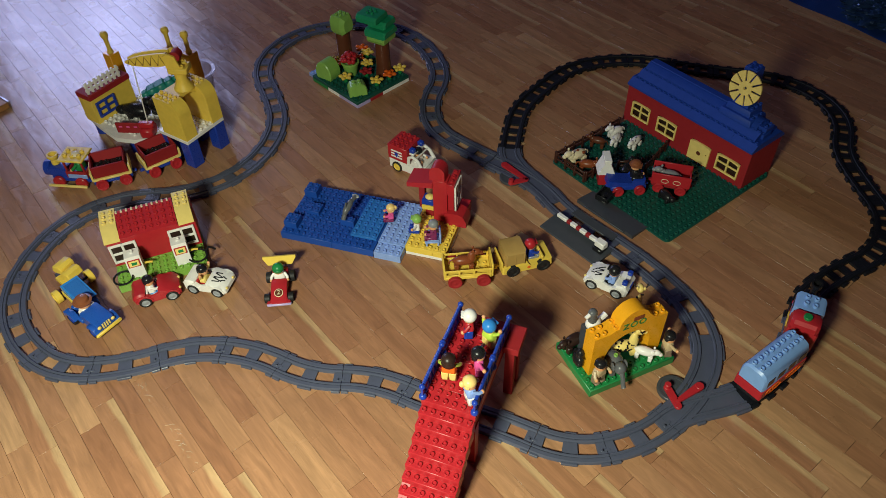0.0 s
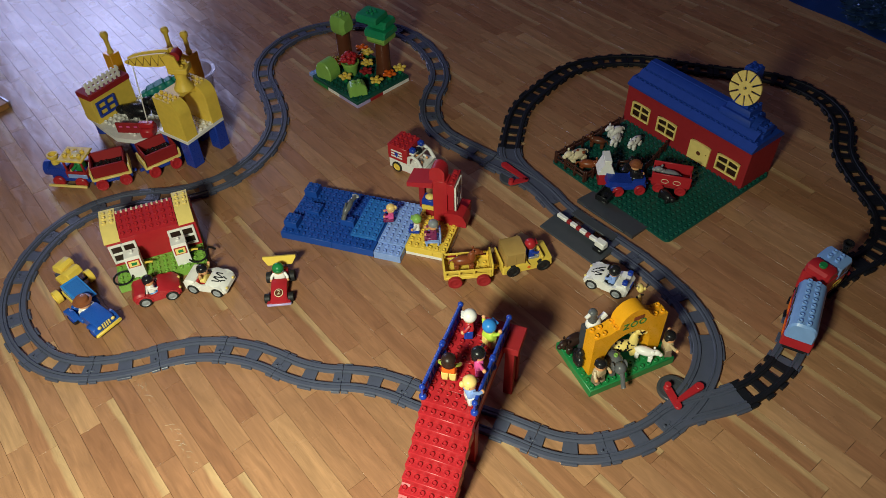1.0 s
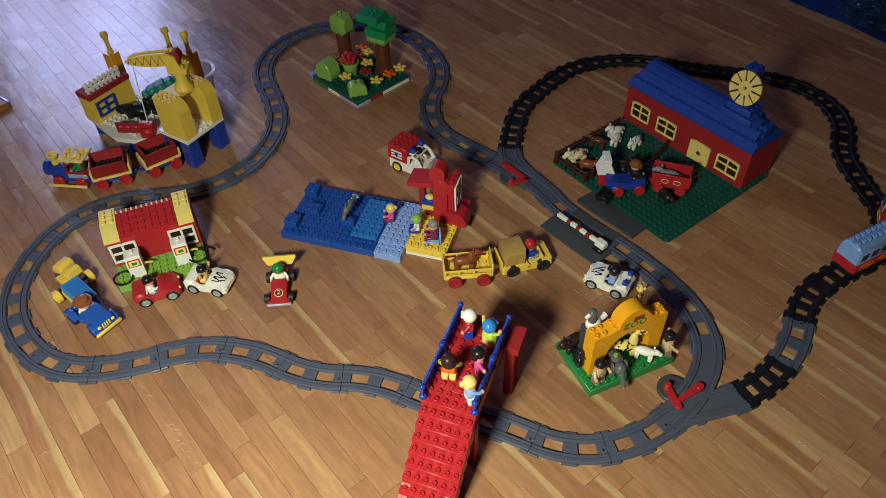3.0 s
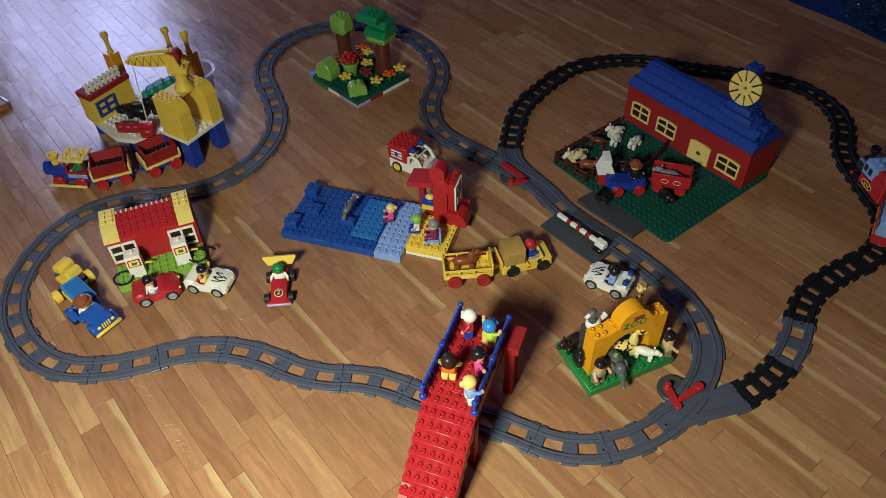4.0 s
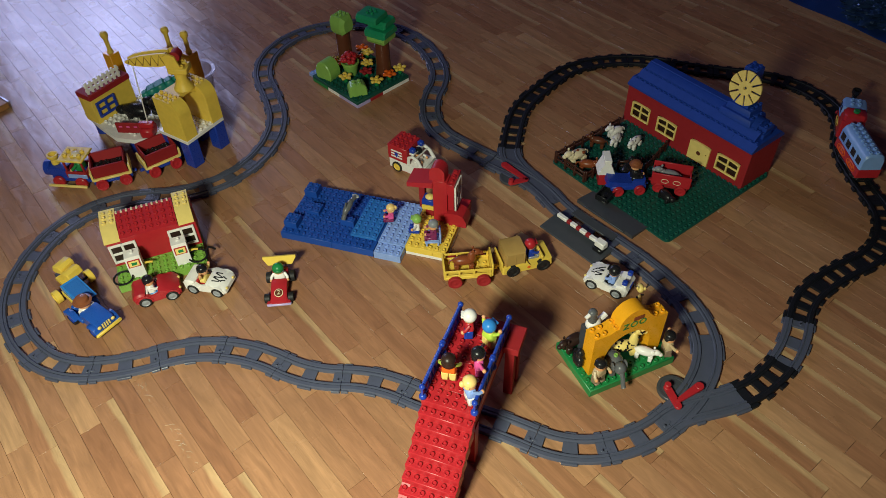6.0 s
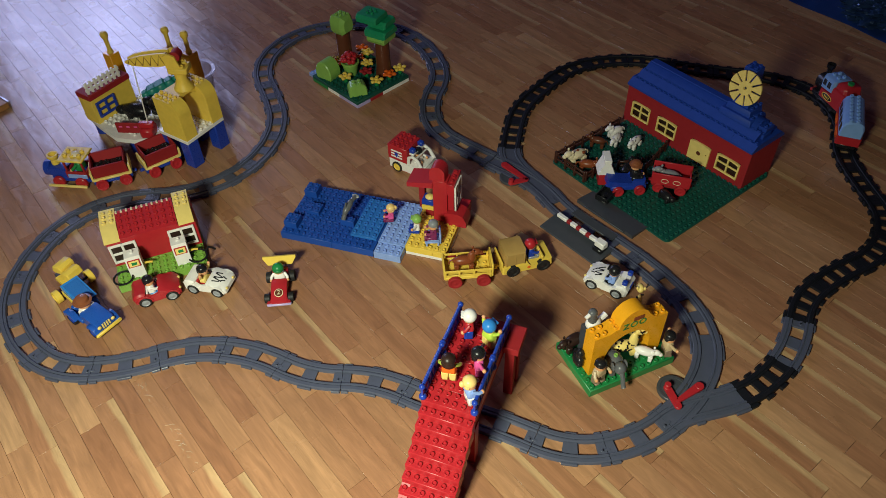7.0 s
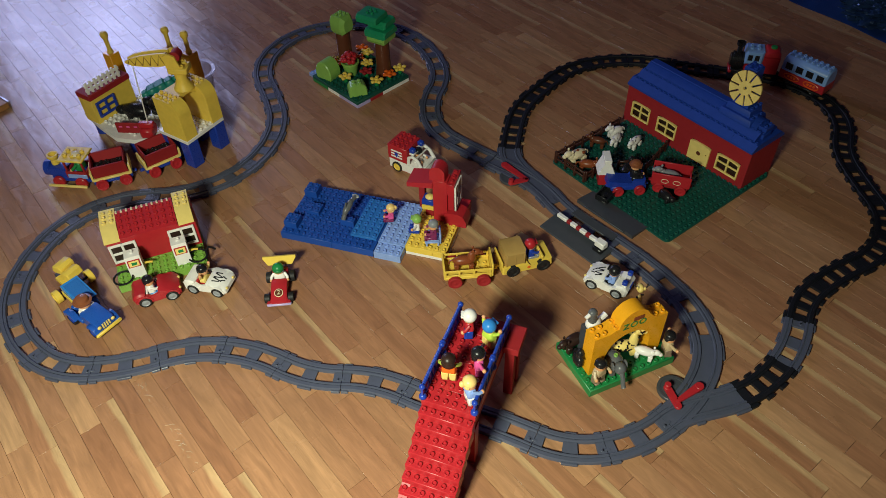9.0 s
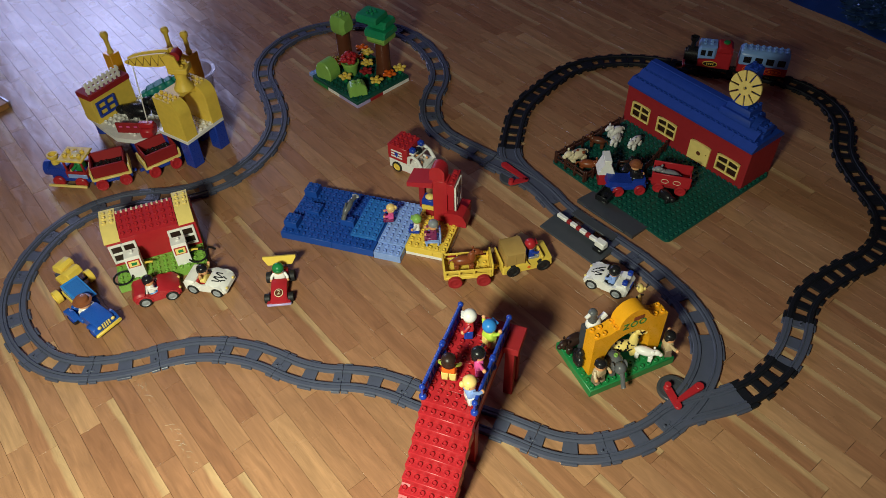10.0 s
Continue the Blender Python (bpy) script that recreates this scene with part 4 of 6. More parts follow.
# ---- the zoo ----
def zoo():
    t = thing("toy_zoo", pose(0.269, 0.78, 0, 0, 0, 22.5), "green toy zoo base with an amber arch gate", "toy zoo")
    base = Shape().box(0, 0, 0, 12 * U, 8 * U, B, 0.0012)
    base.studs(12, 8, B, 0, 0, {(i, j) for i in range(1, 11) for j in (2, 3)})
    part("base_plate", base, GREEN, t, "green studded base")
    a0, a1, top = 2.1 * U, 4.0 * U, 6.6 * B
    prof = [(1.0 * U, B), (2.9 * U, B), (2.9 * U, 3.2 * B)]
    prof += [(6.1 * U - 3.0 * U * math.cos(k * math.pi / 10), 3.4 * B + 2.35 * B * math.sin(k * math.pi / 10)) for k in range(1, 10)]
    prof += [(9.2 * U, 3.2 * B), (9.2 * U, B), (11.0 * U, B), (11.0 * U, top), (9.6 * U, top), (9.0 * U, top + 0.3 * B)]
    prof += [(6.3 * U + 2.1 * U * math.cos(k * math.pi / 8), top + 0.3 * B + 2.0 * B * math.sin(k * math.pi / 8)) for k in range(1, 8)]
    prof += [(4.2 * U, top + 0.3 * B), (3.8 * U, top + 0.3 * B), (3.1 * U, top), (1.0 * U, top)]
    g = Shape().prism(prof, a0, a1, "y")
    for u, z in ((1.5, top), (2.5, top), (3.95, top + 0.3 * B), (9.5, top), (10.5, top)):
        for v in (2.55, 3.55):
            g.stud(u * U, v * U, z)
    part("gate_arch", g, AMBER, t, "amber arch gate with a rounded crest")
    txt = bpy.data.curves.new("sign_letters", "FONT")
    txt.body, txt.size, txt.extrude, txt.align_x, txt.align_y, txt.space_character = "ZOO", 0.021, 0.0006, "CENTER", "CENTER", 1.15
    txt.materials.append(GREEN)
    ob = new("sign_letters", txt)
    ob.parent = t
    ob.matrix_local = Matrix.Translation((6.3 * U, a0 - 0.0004, top + 0.30 * B)) @ pose(0, 0, 0, 90)
    tagged(ob, "green raised letters")
    part("sign_mark", Shape().box(6.0 * U, a0 - 0.0012, top + 0.80 * B, 7.4 * U, a0 + 0.001, top + 1.35 * B, 0.0005), HORSE, t, "brown printed mark")
    return t


ZOO = zoo()


def in_zoo(u, v, turn, z=1.0):
    return ZOO.matrix_world @ pose(u * U, v * U, z * B + 0.0044, 0, 0, turn)


beast("toy_bear", "white toy polar bear on the zoo base", in_zoo(8.4, 1.5, -46), WHITE, size=0.76, neck=-0.006)
beast("toy_giraffe", "yellow toy giraffe with black spots under the arch", in_zoo(6.5, 3.1, -15), PALEYELLOW, BLACK, 0.92, 0.030, True)
beast("toy_giraffe", "tall yellow toy giraffe behind the zoo gate", in_zoo(10.0, 5.8, 60), PALEYELLOW, BLACK, 0.95, 0.056, True)
beast("toy_bear", "dark brown toy bear on the zoo base", in_zoo(1.4, 6.4, 190), BEAR, size=0.95, neck=-0.006)


def elephant(m, label, coat):
    s = Shape()
    for x in (-0.014, 0.014):
        for y in (-0.009, 0.009):
            s.box(x - 0.006, y - 0.006, 0, x + 0.006, y + 0.006, 0.020, 0.002)
    s.ball((0, 0, 0.029), 0.026, 0.018, 0.017, 16, 10)
    s.ball((0.026, 0, 0.036), 0.0145, 0.0135, 0.0145, 14, 8)
    s.tube([(0.036, 0, 0.034), (0.046, 0, 0.022), (0.050, 0, 0.010), (0.056, 0, 0.005)], 0.0052, 9)
    for y in (-1, 1):
        s.ball((0.020, y * 0.0145, 0.037), 0.0095, 0.003, 0.0120, 12, 8)
    s.mi = 1
    s.stud(0.0, 0, 0.0455)
    return solid("toy_elephant", s, [coat, LIME], m, label, "toy animal", "toy animals")


elephant(in_zoo(4.1, 1.6, -100) @ Matrix.Scale(0.9, 4), "slate grey toy elephant by the gate", SEAL)


def upright_animal(name, label, m, coat, belly):
    """A toy bird or sea animal that sits upright."""
    s = Shape()
    s.ball((0, 0, 0.016), 0.0145, 0.0125, 0.017, 14, 8)
    s.ball((0.004, 0, 0.036), 0.0095, 0.0090, 0.012, 12, 8)
    s.tube([(0.010, 0, 0.038), (0.021, 0, 0.038)], 0.003, 6)
    s.tube([(-0.008, 0, 0.006), (-0.022, 0, 0.004), (-0.030, 0, 0.005)], 0.0060, 8)
    s.mi = 1
    s.ball((0.006, 0, 0.015), 0.0115, 0.0095, 0.0145, 12, 8)
    return solid(name, s, [coat, belly], m, label, "toy animal", "toy animals")


def gull(m):
    """A perched toy bird: white body, dark neck and head, pale bill."""
    s = Shape()
    s.ball((0, 0, 0.011), 0.0150, 0.0125, 0.0120, 14, 8)
    s.tube([(-0.006, 0, 0.010), (-0.020, 0, 0.013), (-0.027, 0, 0.016)], 0.0055, 8)
    s.mi = 1
    s.tube([(0.003, 0, 0.016), (0.004, 0, 0.028), (0.005, 0, 0.038)], 0.0078, 10)
    s.ball((0.006, 0, 0.041), 0.0085, 0.0080, 0.0080, 12, 8)
    s.mi = 0
    s.tube([(0.011, 0, 0.041), (0.021, 0, 0.037)], 0.0036, 7)
    return solid("toy_bird", s, [WHITE, SEAL], m, "white toy bird with a dark grey neck behind the gate", "toy animal", "toy animals")


gull(in_zoo(2.7, 5.0, 190, 5.05) @ Matrix.Scale(1.12, 4))
solid("toy_brick", Shape().brick(0, 0, 0, 2, 2, 4.0 * B), SLATE, in_zoo(1.75, 3.95 + 0.05, 0), "dark grey toy brick pillar behind the gate", "toy brick")
upright_animal("toy_seal", "black toy sea lion on the zoo base", in_zoo(0.7, 4.0, 250), BLACK, BLACK)
figure("toy_figure", "toy zoo keeper with black hair and beige uniform", in_zoo(1.5, 0.9, -80), SAND, KHAKI, BLACK, "cap", "down")
figure("toy_figure", "toy zoo keeper with black hair, arms out", in_zoo(11.2, 0.9, -20), SAND, KHAKI, BLACK, "cap", "out")


# ---- the flower garden ----
def garden():
    t = thing("toy_garden", pose(-0.228, 1.757, 0, 0, 0, 43), "dark green toy garden base on coloured bricks", "toy garden")
    w, d = 12.3 * U, 12.9 * U
    base = Shape().box(0, 0, 0.55 * B, w, d, B, 0.0008)
    base.studs(12, 12, B, 0.15 * U, 0.45 * U)
    part("base_plate", base, DARKGREEN, t, "dark green studded plate")
    for name, b, mat in (("brick", (0.0, 0.0, 3.0, 5.2), LAVENDER), ("brick", (3.0, 0.0, 6.0, 2.0), DARKRED), ("brick", (6.0, 0.0, 12.3, 2.0), WHITE), ("brick", (0.0, 5.2, 3.0, 8.4), WHITE), ("brick", (0.0, 8.4, 3.0, 12.9), GREEN), ("brick", (9.0, 9.0, 12.3, 12.9), WHITE)):
        part(name, Shape().box(b[0] * U + 0.0001, b[1] * U + 0.0001, 0, b[2] * U - 0.0001, b[3] * U - 0.0001, 0.55 * B - 0.0003, 0.0005), mat, t, "coloured support brick")
    return t


GARDEN = garden()


def in_garden(u, v, turn=0.0, z=1.0):
    return GARDEN.matrix_world @ pose(u * U, v * U, z * B + 0.0003, 0, 0, turn)


def block_tree(m, label, tall):
    t = thing("toy_tree", m, label, "toy tree", "toy trees")
    part("trunk", Shape().lathe([(0, 0), (0.026, 0), (0.0235, 0.012), (0.0215, 0.030), (0.0215, tall), (0, tall)], seg=16), BROWN, t, "brown trunk")
    if tall < 0.105:
        s = Shape()
        rounded(s, [(-0.019, tall), (0.019, tall), (0.028, tall + 0.014), (0.028, tall + 0.041), (0.019, tall + 0.055), (-0.019, tall + 0.055), (-0.028, tall + 0.041), (-0.028, tall + 0.014)], -0.028, 0.028, 0.011)
        s.studs(2, 2, tall + 0.0545, -U, -U)
        part("crown", s, LIME, t, "pale green rounded block crown")
    else:
        s = Shape()
        rounded(s, [(-0.030, tall), (0.030, tall), (0.034, tall + 0.009), (0.030, tall + 0.018), (-0.030, tall + 0.018), (-0.034, tall + 0.009)], -0.030, 0.030, 0.004)
        part("crown_base", s, LIME, t, "pale green crown base")
        for x, y, z, r in ((0.0, 0.0, 0.0185, 0.035), (0.014, 0.004, 0.0385, 0.030), (-0.004, 0.024, 0.0585, 0.034)):
            s = Shape()
            rounded(s, [(x - r, tall + z), (x + r, tall + z), (x + r, tall + z + 0.012), (x + r * 0.78, tall + z + 0.0195), (x - r * 0.78, tall + z + 0.0195), (x - r, tall + z + 0.012)], y - r, y + r, 0.005)
            s.studs(2, 2, tall + z + 0.0195, x - U, y - U)
            part("crown_tier", s, TREEGREEN, t, "dark green crown tier")
    return t


block_tree(in_garden(7.3, 12.0, 10), "toy tree with a pale green block crown", 0.100)
block_tree(in_garden(9.7, 3.8, 15), "toy tree with a tiered dark green crown", 0.112)


def bush(m, label, size, studded):
    m = m @ Matrix.Scale(size, 4)
    if studded:
        prof = [(-0.0185, 0), (0.0185, 0), (0.0185, 0.013), (0.0172, 0.0195), (0.0135, 0.0240), (0.0090, 0.0255), (-0.0090, 0.0255), (-0.0135, 0.0240), (-0.0172, 0.0195), (-0.0185, 0.013)]
        s = Shape()
        rounded(s, prof, -0.0125, 0.0125, 0.0018)
        for x in (-0.0055, 0.0055):
            for y in (-0.0055, 0.0055):
                s.lathe([(0.0036, 0), (0.0036, 0.0027), (0.0030, 0.0031), (0, 0.0031)], (x, y, 0.0254), "z", 10)
    else:
        s = Shape()
        rounded(s, [(0.019 * math.cos(a), max(0.0, 0.012 + 0.024 * math.sin(a))) for a in [radians(-32 + 244 * k / 18) for k in range(19)]], -0.0145, 0.0145, 0.0018)
    return solid("toy_bush", s, LIME, m, label, "toy bush", "toy bushes")


bush(in_garden(1.9, 10.4, -80), "pale green rounded toy bush block", 1.55, False)
bush(in_garden(2.0, 2.2, -28), "small pale green toy bush block with studs on top", 1.40, True)


def flower(m, petal, heart, label):
    m = m @ Matrix.Scale(1.3, 4)
    t = thing("toy_flower", m, label, "toy flower", "toy flowers")
    part("stem", Shape().cyl((0, 0, 0), 0.0048, 0.012, seg=10), GREEN, t)
    s = Shape()
    pts = []
    for k in range(10):
        r = 0.0155 if k % 2 == 0 else 0.0075
        pts.append((r * math.cos(k * math.pi / 5 + 0.3), r * math.sin(k * math.pi / 5 + 0.3)))
    s.prism(pts, 0.0121, 0.0165, "z")
    for k in range(5):
        a = 2 * k * math.pi / 5 + 0.3
        s.ball((0.0110 * math.cos(a), 0.0110 * math.sin(a), 0.0160), 0.0050, 0.0050, 0.0026, 8, 6)
    part("petals", s, petal, t)
    part("heart", Shape().lathe([(0, 0.0165), (0.0048, 0.0165), (0.0046, 0.0200), (0.0030, 0.0205), (0.0028, 0.0190), (0, 0.0190)], seg=10), heart, t)
    return t


for u, v, petal, word in ((2.9, 6.6, YELLOW, "yellow"), (6.0, 1.6, YELLOW, "yellow"), (9.0, 1.5, ORANGE, "orange"), (11.6, 1.6, YELLOW, "yellow"), (8.6, 7.3, YELLOW, "yellow"), (11.0, 10.2, YELLOW, "yellow"),
                          (11.3, 12.1, ORANGE, "orange"), (5.5, 12.3, YELLOW, "yellow"), (6.6, 5.2, DARKRED, "dark red"), (8.6, 9.9, ORANGE, "orange"), (4.6, 11.4, ORANGE, "orange")):
    flower(in_garden(u, v, 40 * u), petal, petal, word + " toy flower on the garden plate")


def flower_pot(m):
    m = m @ Matrix.Scale(1.3, 4)
    t = thing("toy_flower_pot", m, "lime toy pot full of red blossoms", "toy plant")
    part("pot", Shape().lathe([(0, 0), (0.0125, 0), (0.0190, 0.028), (0.0205, 0.029), (0.0205, 0.033), (0.0170, 0.033), (0.0165, 0.028), (0, 0.028)], seg=20), LIME, t)
    s = Shape()
    rng = random.Random(3)
    for k in range(22):
        a, r = rng.uniform(0, 6.28), 0.017 * math.sqrt(rng.random())
        s.ball((r * math.cos(a), r * math.sin(a), 0.036 + 0.016 * (1 - (r / 0.018) ** 2)), 0.0058, seg=8, rings=6)
    part("blossoms", s, RED, t, "red blossoms")


flower_pot(in_garden(5.3, 8.0))
solid("toy_brick", Shape().brick(0, 0, 0, 2, 2, 0.5 * B), LILAC, GARDEN.matrix_world @ pose(0.6 * U, 12.95 * U, 0), "pale blue toy brick beside the garden plate", "toy brick")


# ---- the seaside ----
def seaside():
    t = thing("toy_beach", pose(-0.377, 1.244, 0, 0, 0, -18.5), "toy brick beach from deep blue sea to yellow sand", "toy beach")

    def bricks(rows, mat, label):
        for u, v, z, nx, ny, h in rows:
            part("brick", Shape().brick(u, v, z * B, nx, ny, h * B - 0.0001), mat, t, label)

    bricks([(0, 0, 0, 8, 4, 1), (8, 0, 0, 6.4, 4, 1), (0, 4, 0, 8, 4, 1), (8, 4, 0, 6.4, 4, 1), (0, 8, 0, 8, 3, 1), (8, 8, 0, 6.4, 3, 1)], SEABLUE, "deep blue brick")
    bricks([(0.2, 8.2, 1, 2, 2, 1), (0.1, 1.2, 1, 2, 2, 0.9), (2.1, 4.6, 1, 2, 2, 0.6), (8.1, 3.6, 1, 2, 1, 1.0), (8.1, 4.6, 1, 2, 1, 0.4)], SEABLUE, "deep blue raised brick")
    bricks([(10.2, 2, 1, 4, 4, 0.35), (10.2, 6, 1, 4, 4, 0.35)], MIDBLUE, "mid blue brick")
    bricks([(14.5, -0.1, 0, 4, 2, 1), (14.5, 1.9, 0, 4, 4, 1.2), (14.5, 5.9, 0, 4, 5, 1.2)], LILAC, "pale blue brick")
    bricks([(18.6, 1.9, 0.45, 4, 4, 0.9), (22.6, 1.9, 0.45, 2, 4, 0.9), (18.6, 5.9, 0.45, 6, 4, 0.9)], YELLOW, "yellow sand brick")
    part("footing", Shape().box(18.6 * U, 1.95 * U, 0, 24.6 * U, 9.9 * U, 0.45 * B - 0.0002, 0.0005), WHITE, t, "white footing plate")
    return t


BEACH = seaside()


def on_beach(u, v, turn=0.0, z=1.0):
    return BEACH.matrix_world @ pose(u * U, v * U, z * B + 0.0044, 0, 0, turn)


figure("toy_figure", "blond toy child in pink at the water's edge", on_beach(14.9, 6.4, 200, 1.2) @ Matrix.Scale(0.86, 4), PINK, PURPLE, BLOND, "ponytail", "front", True)
figure("toy_figure", "toy figure with a lime cap and white shirt", on_beach(19.4, 5.0, 190, 1.35) @ Matrix.Scale(0.9, 4), WHITE, BLUE, LIME, "helmet", "out", True)
grandpa = on_beach(22.3, 3.6, 200, 1.35)
figure("toy_figure", "grey-haired toy figure seated in a blue deck chair", grandpa @ pose(0, 0, 0.012), PURPLE, PURPLE, GREY, "cap", "front", True)


def deck_chair(m, label, mat):
    t = thing("toy_chair", m, label, "toy chair")
    part("seat", Shape().box(-0.012, -0.016, 0.008, 0.020, 0.016, 0.0118, 0.001), mat, t)
    part("backrest", Shape().box(-0.017, -0.016, 0.006, -0.0125, 0.016, 0.034, 0.001), mat, t)
    for x in (-0.010, 0.016):
        for y in (-0.0145, 0.0145):
            part("leg", Shape().box(x - 0.002, y - 0.0018, 0, x + 0.002, y + 0.0018, 0.0078, 0.0005), mat, t)
    for y in (-0.0182, 0.0162):
        part("armrest", Shape().box(-0.012, y, 0.017, 0.014, y + 0.002, 0.020, 0.0006), mat, t)


deck_chair(grandpa, "pale blue toy deck chair", LILAC)


def kiosk():
    """The red tower on the sand."""
    t = thing("toy_kiosk", BEACH.matrix_world @ pose(0, 0, 1.36 * B), "red toy brick beach tower with a round arch top", "toy building")
    part("base_brick", Shape().box(19.6 * U, 9.7 * U, -0.9 * B, 25.2 * U, 13 * U, 0.6 * B, 0.0008), RED, t)
    part("barrel", Shape().prism([(22.6 * U, 0), (25.9 * U, 0), (25.9 * U, 0.8 * B), (25.4 * U, 1.6 * B), (24.6 * U, 1.9 * B), (23.6 * U, 1.9 * B), (22.6 * U, 1.6 * B)], 7.6 * U, 10 * U, "y"), RED, t)
    part("tower", Shape().box(20.9 * U, 8.0 * U, 0, 23.0 * U, 10.0 * U, 6.3 * B - 0.0002, 0.0008), RED, t)
    arch = [(20.5 * U, 6.3 * B), (22.7 * U, 6.3 * B)] + [(21.6 * U + 1.1 * U * math.cos(k * math.pi / 12), 7.35 * B + 0.95 * B * math.sin(k * math.pi / 12)) for k in range(13)]
    part("arch_top", Shape().prism(arch, 8.0 * U, 9.9 * U, "y"), RED, t, "round-topped red arch")
    r = Shape().prism([(17.1 * U, 4.75 * B), (20.88 * U, 5.1 * B), (20.88 * U, 5.9 * B), (17.1 * U, 5.35 * B)], 7.9 * U, 11.2 * U, "y")
    part("awning", r, RED, t, "red sloping awning")
    q = Shape().box(23.02 * U, 7.9 * U, 4.5 * B, 24.1 * U, 11.5 * U, 6.1 * B, 0.0008)
    q.studs(1, 3, 6.1 * B, 23.05 * U, 8.2 * U)
    part("side_roof", q, RED, t, "studded red side roof")
    part("wall", Shape().box(23.02 * U, 8.3 * U, 1.91 * B, 23.9 * U, 10.8 * U, 4.49 * B, 0.0008), RED, t)
    w = Shape()
    for k in range(3):
        w.box(24.12 * U, 7.9 * U + k * 1.4 * U, 2.2 * B, 24.12 * U + 0.004, 7.9 * U + k * 1.4 * U + 0.004, 5.8 * B, 0.0006)
        w.box(24.14 * U, 7.9 * U, 2.2 * B + k * 1.7 * B, 24.12 * U + 0.0036, 10.95 * U, 2.2 * B + k * 1.7 * B + 0.0042, 0.0006)
    part("window_frame", w, WHITE, t, "white lattice window")
    part("post", Shape().box(18.0 * U, 10.2 * U, -0.1 * B, 18.9 * U, 11.0 * U, 4.80 * B, 0.0008), DARKRED, t)
    s = Shape().brick(19.0, 8.4, 1.2 * B, 2, 2, 0.6 * B)
    s.mi = 1
    s.box(19.0 * U, 8.5 * U, 1.85 * B, 21.0 * U, 10.2 * U, 2.6 * B, 0.001)
    s.mi = 2
    s.ball((20.0 * U, 9.3 * U, 2.7 * B), 0.011, 0.010, 0.007, 12, 8)
    part("counter", s, [YELLOW, BLUE, PALEYELLOW], t, "yellow counter with blue goods")
    part("counter_leg", Shape().box(19.4 * U, 8.8 * U, 0.0, 20.6 * U, 9.9 * U, 1.2 * B - 0.0002, 0.0006), DARKRED, t)


kiosk()


def dolphin(m):
    s = Shape()
    s.tube([(-0.030, 0, 0.004), (-0.022, 0, 0.010), (-0.008, 0, 0.014), (0.008, 0, 0.013), (0.022, 0, 0.008), (0.030, 0, 0.004)], 0.0055, 10)
    s.ball((0.0, 0, 0.013), 0.022, 0.0085, 0.0085, 14, 8)
    s.prism([(-0.006, 0.020), (0.008, 0.019), (-0.004, 0.032)], -0.0015, 0.0015, "y")
    s.mi = 1
    s.ball((0.004, 0, 0.0095), 0.019, 0.0065, 0.0065, 12, 8)
    s.ball((-0.032, 0, 0.006), 0.005, 0.010, 0.002, 10, 6)
    return solid("toy_dolphin", s, [SEAL, GREY], m, "grey toy dolphin leaping on blue bricks", "toy animal", "toy animals")


dolphin(BEACH.matrix_world @ pose(9.2 * U, 5.0 * U, 2.05 * B + 0.018, 0, 30, -105))


# ---- the farm ----
def farm_plate():
    s = Shape()
    n, r, w = 6, 0.014, 24 * U
    pts = []
    for cx, cy, a0 in ((w - r, r, -90), (w - r, w - r, 0), (r, w - r, 90), (r, r, 180)):
        pts += [(cx + r * math.cos(radians(a0 + 90 * k / n)), cy + r * math.sin(radians(a0 + 90 * k / n))) for k in range(n + 1)]
    s.prism(pts, 0.0, 0.0035, "z")
    s.studs(24, 24, 0.0035)
    return solid("toy_base_plate", s, DARKGREEN, pose(0.512, 1.182, 0, 0, 0, 36.2), "dark green studded toy base plate under the farm", "base plate")


FARM = farm_plate()


def on_farm(u, v, turn=0.0, z=0.0079):
    return FARM.matrix_world @ pose(u * U, v * U, z, 0, 0, turn)


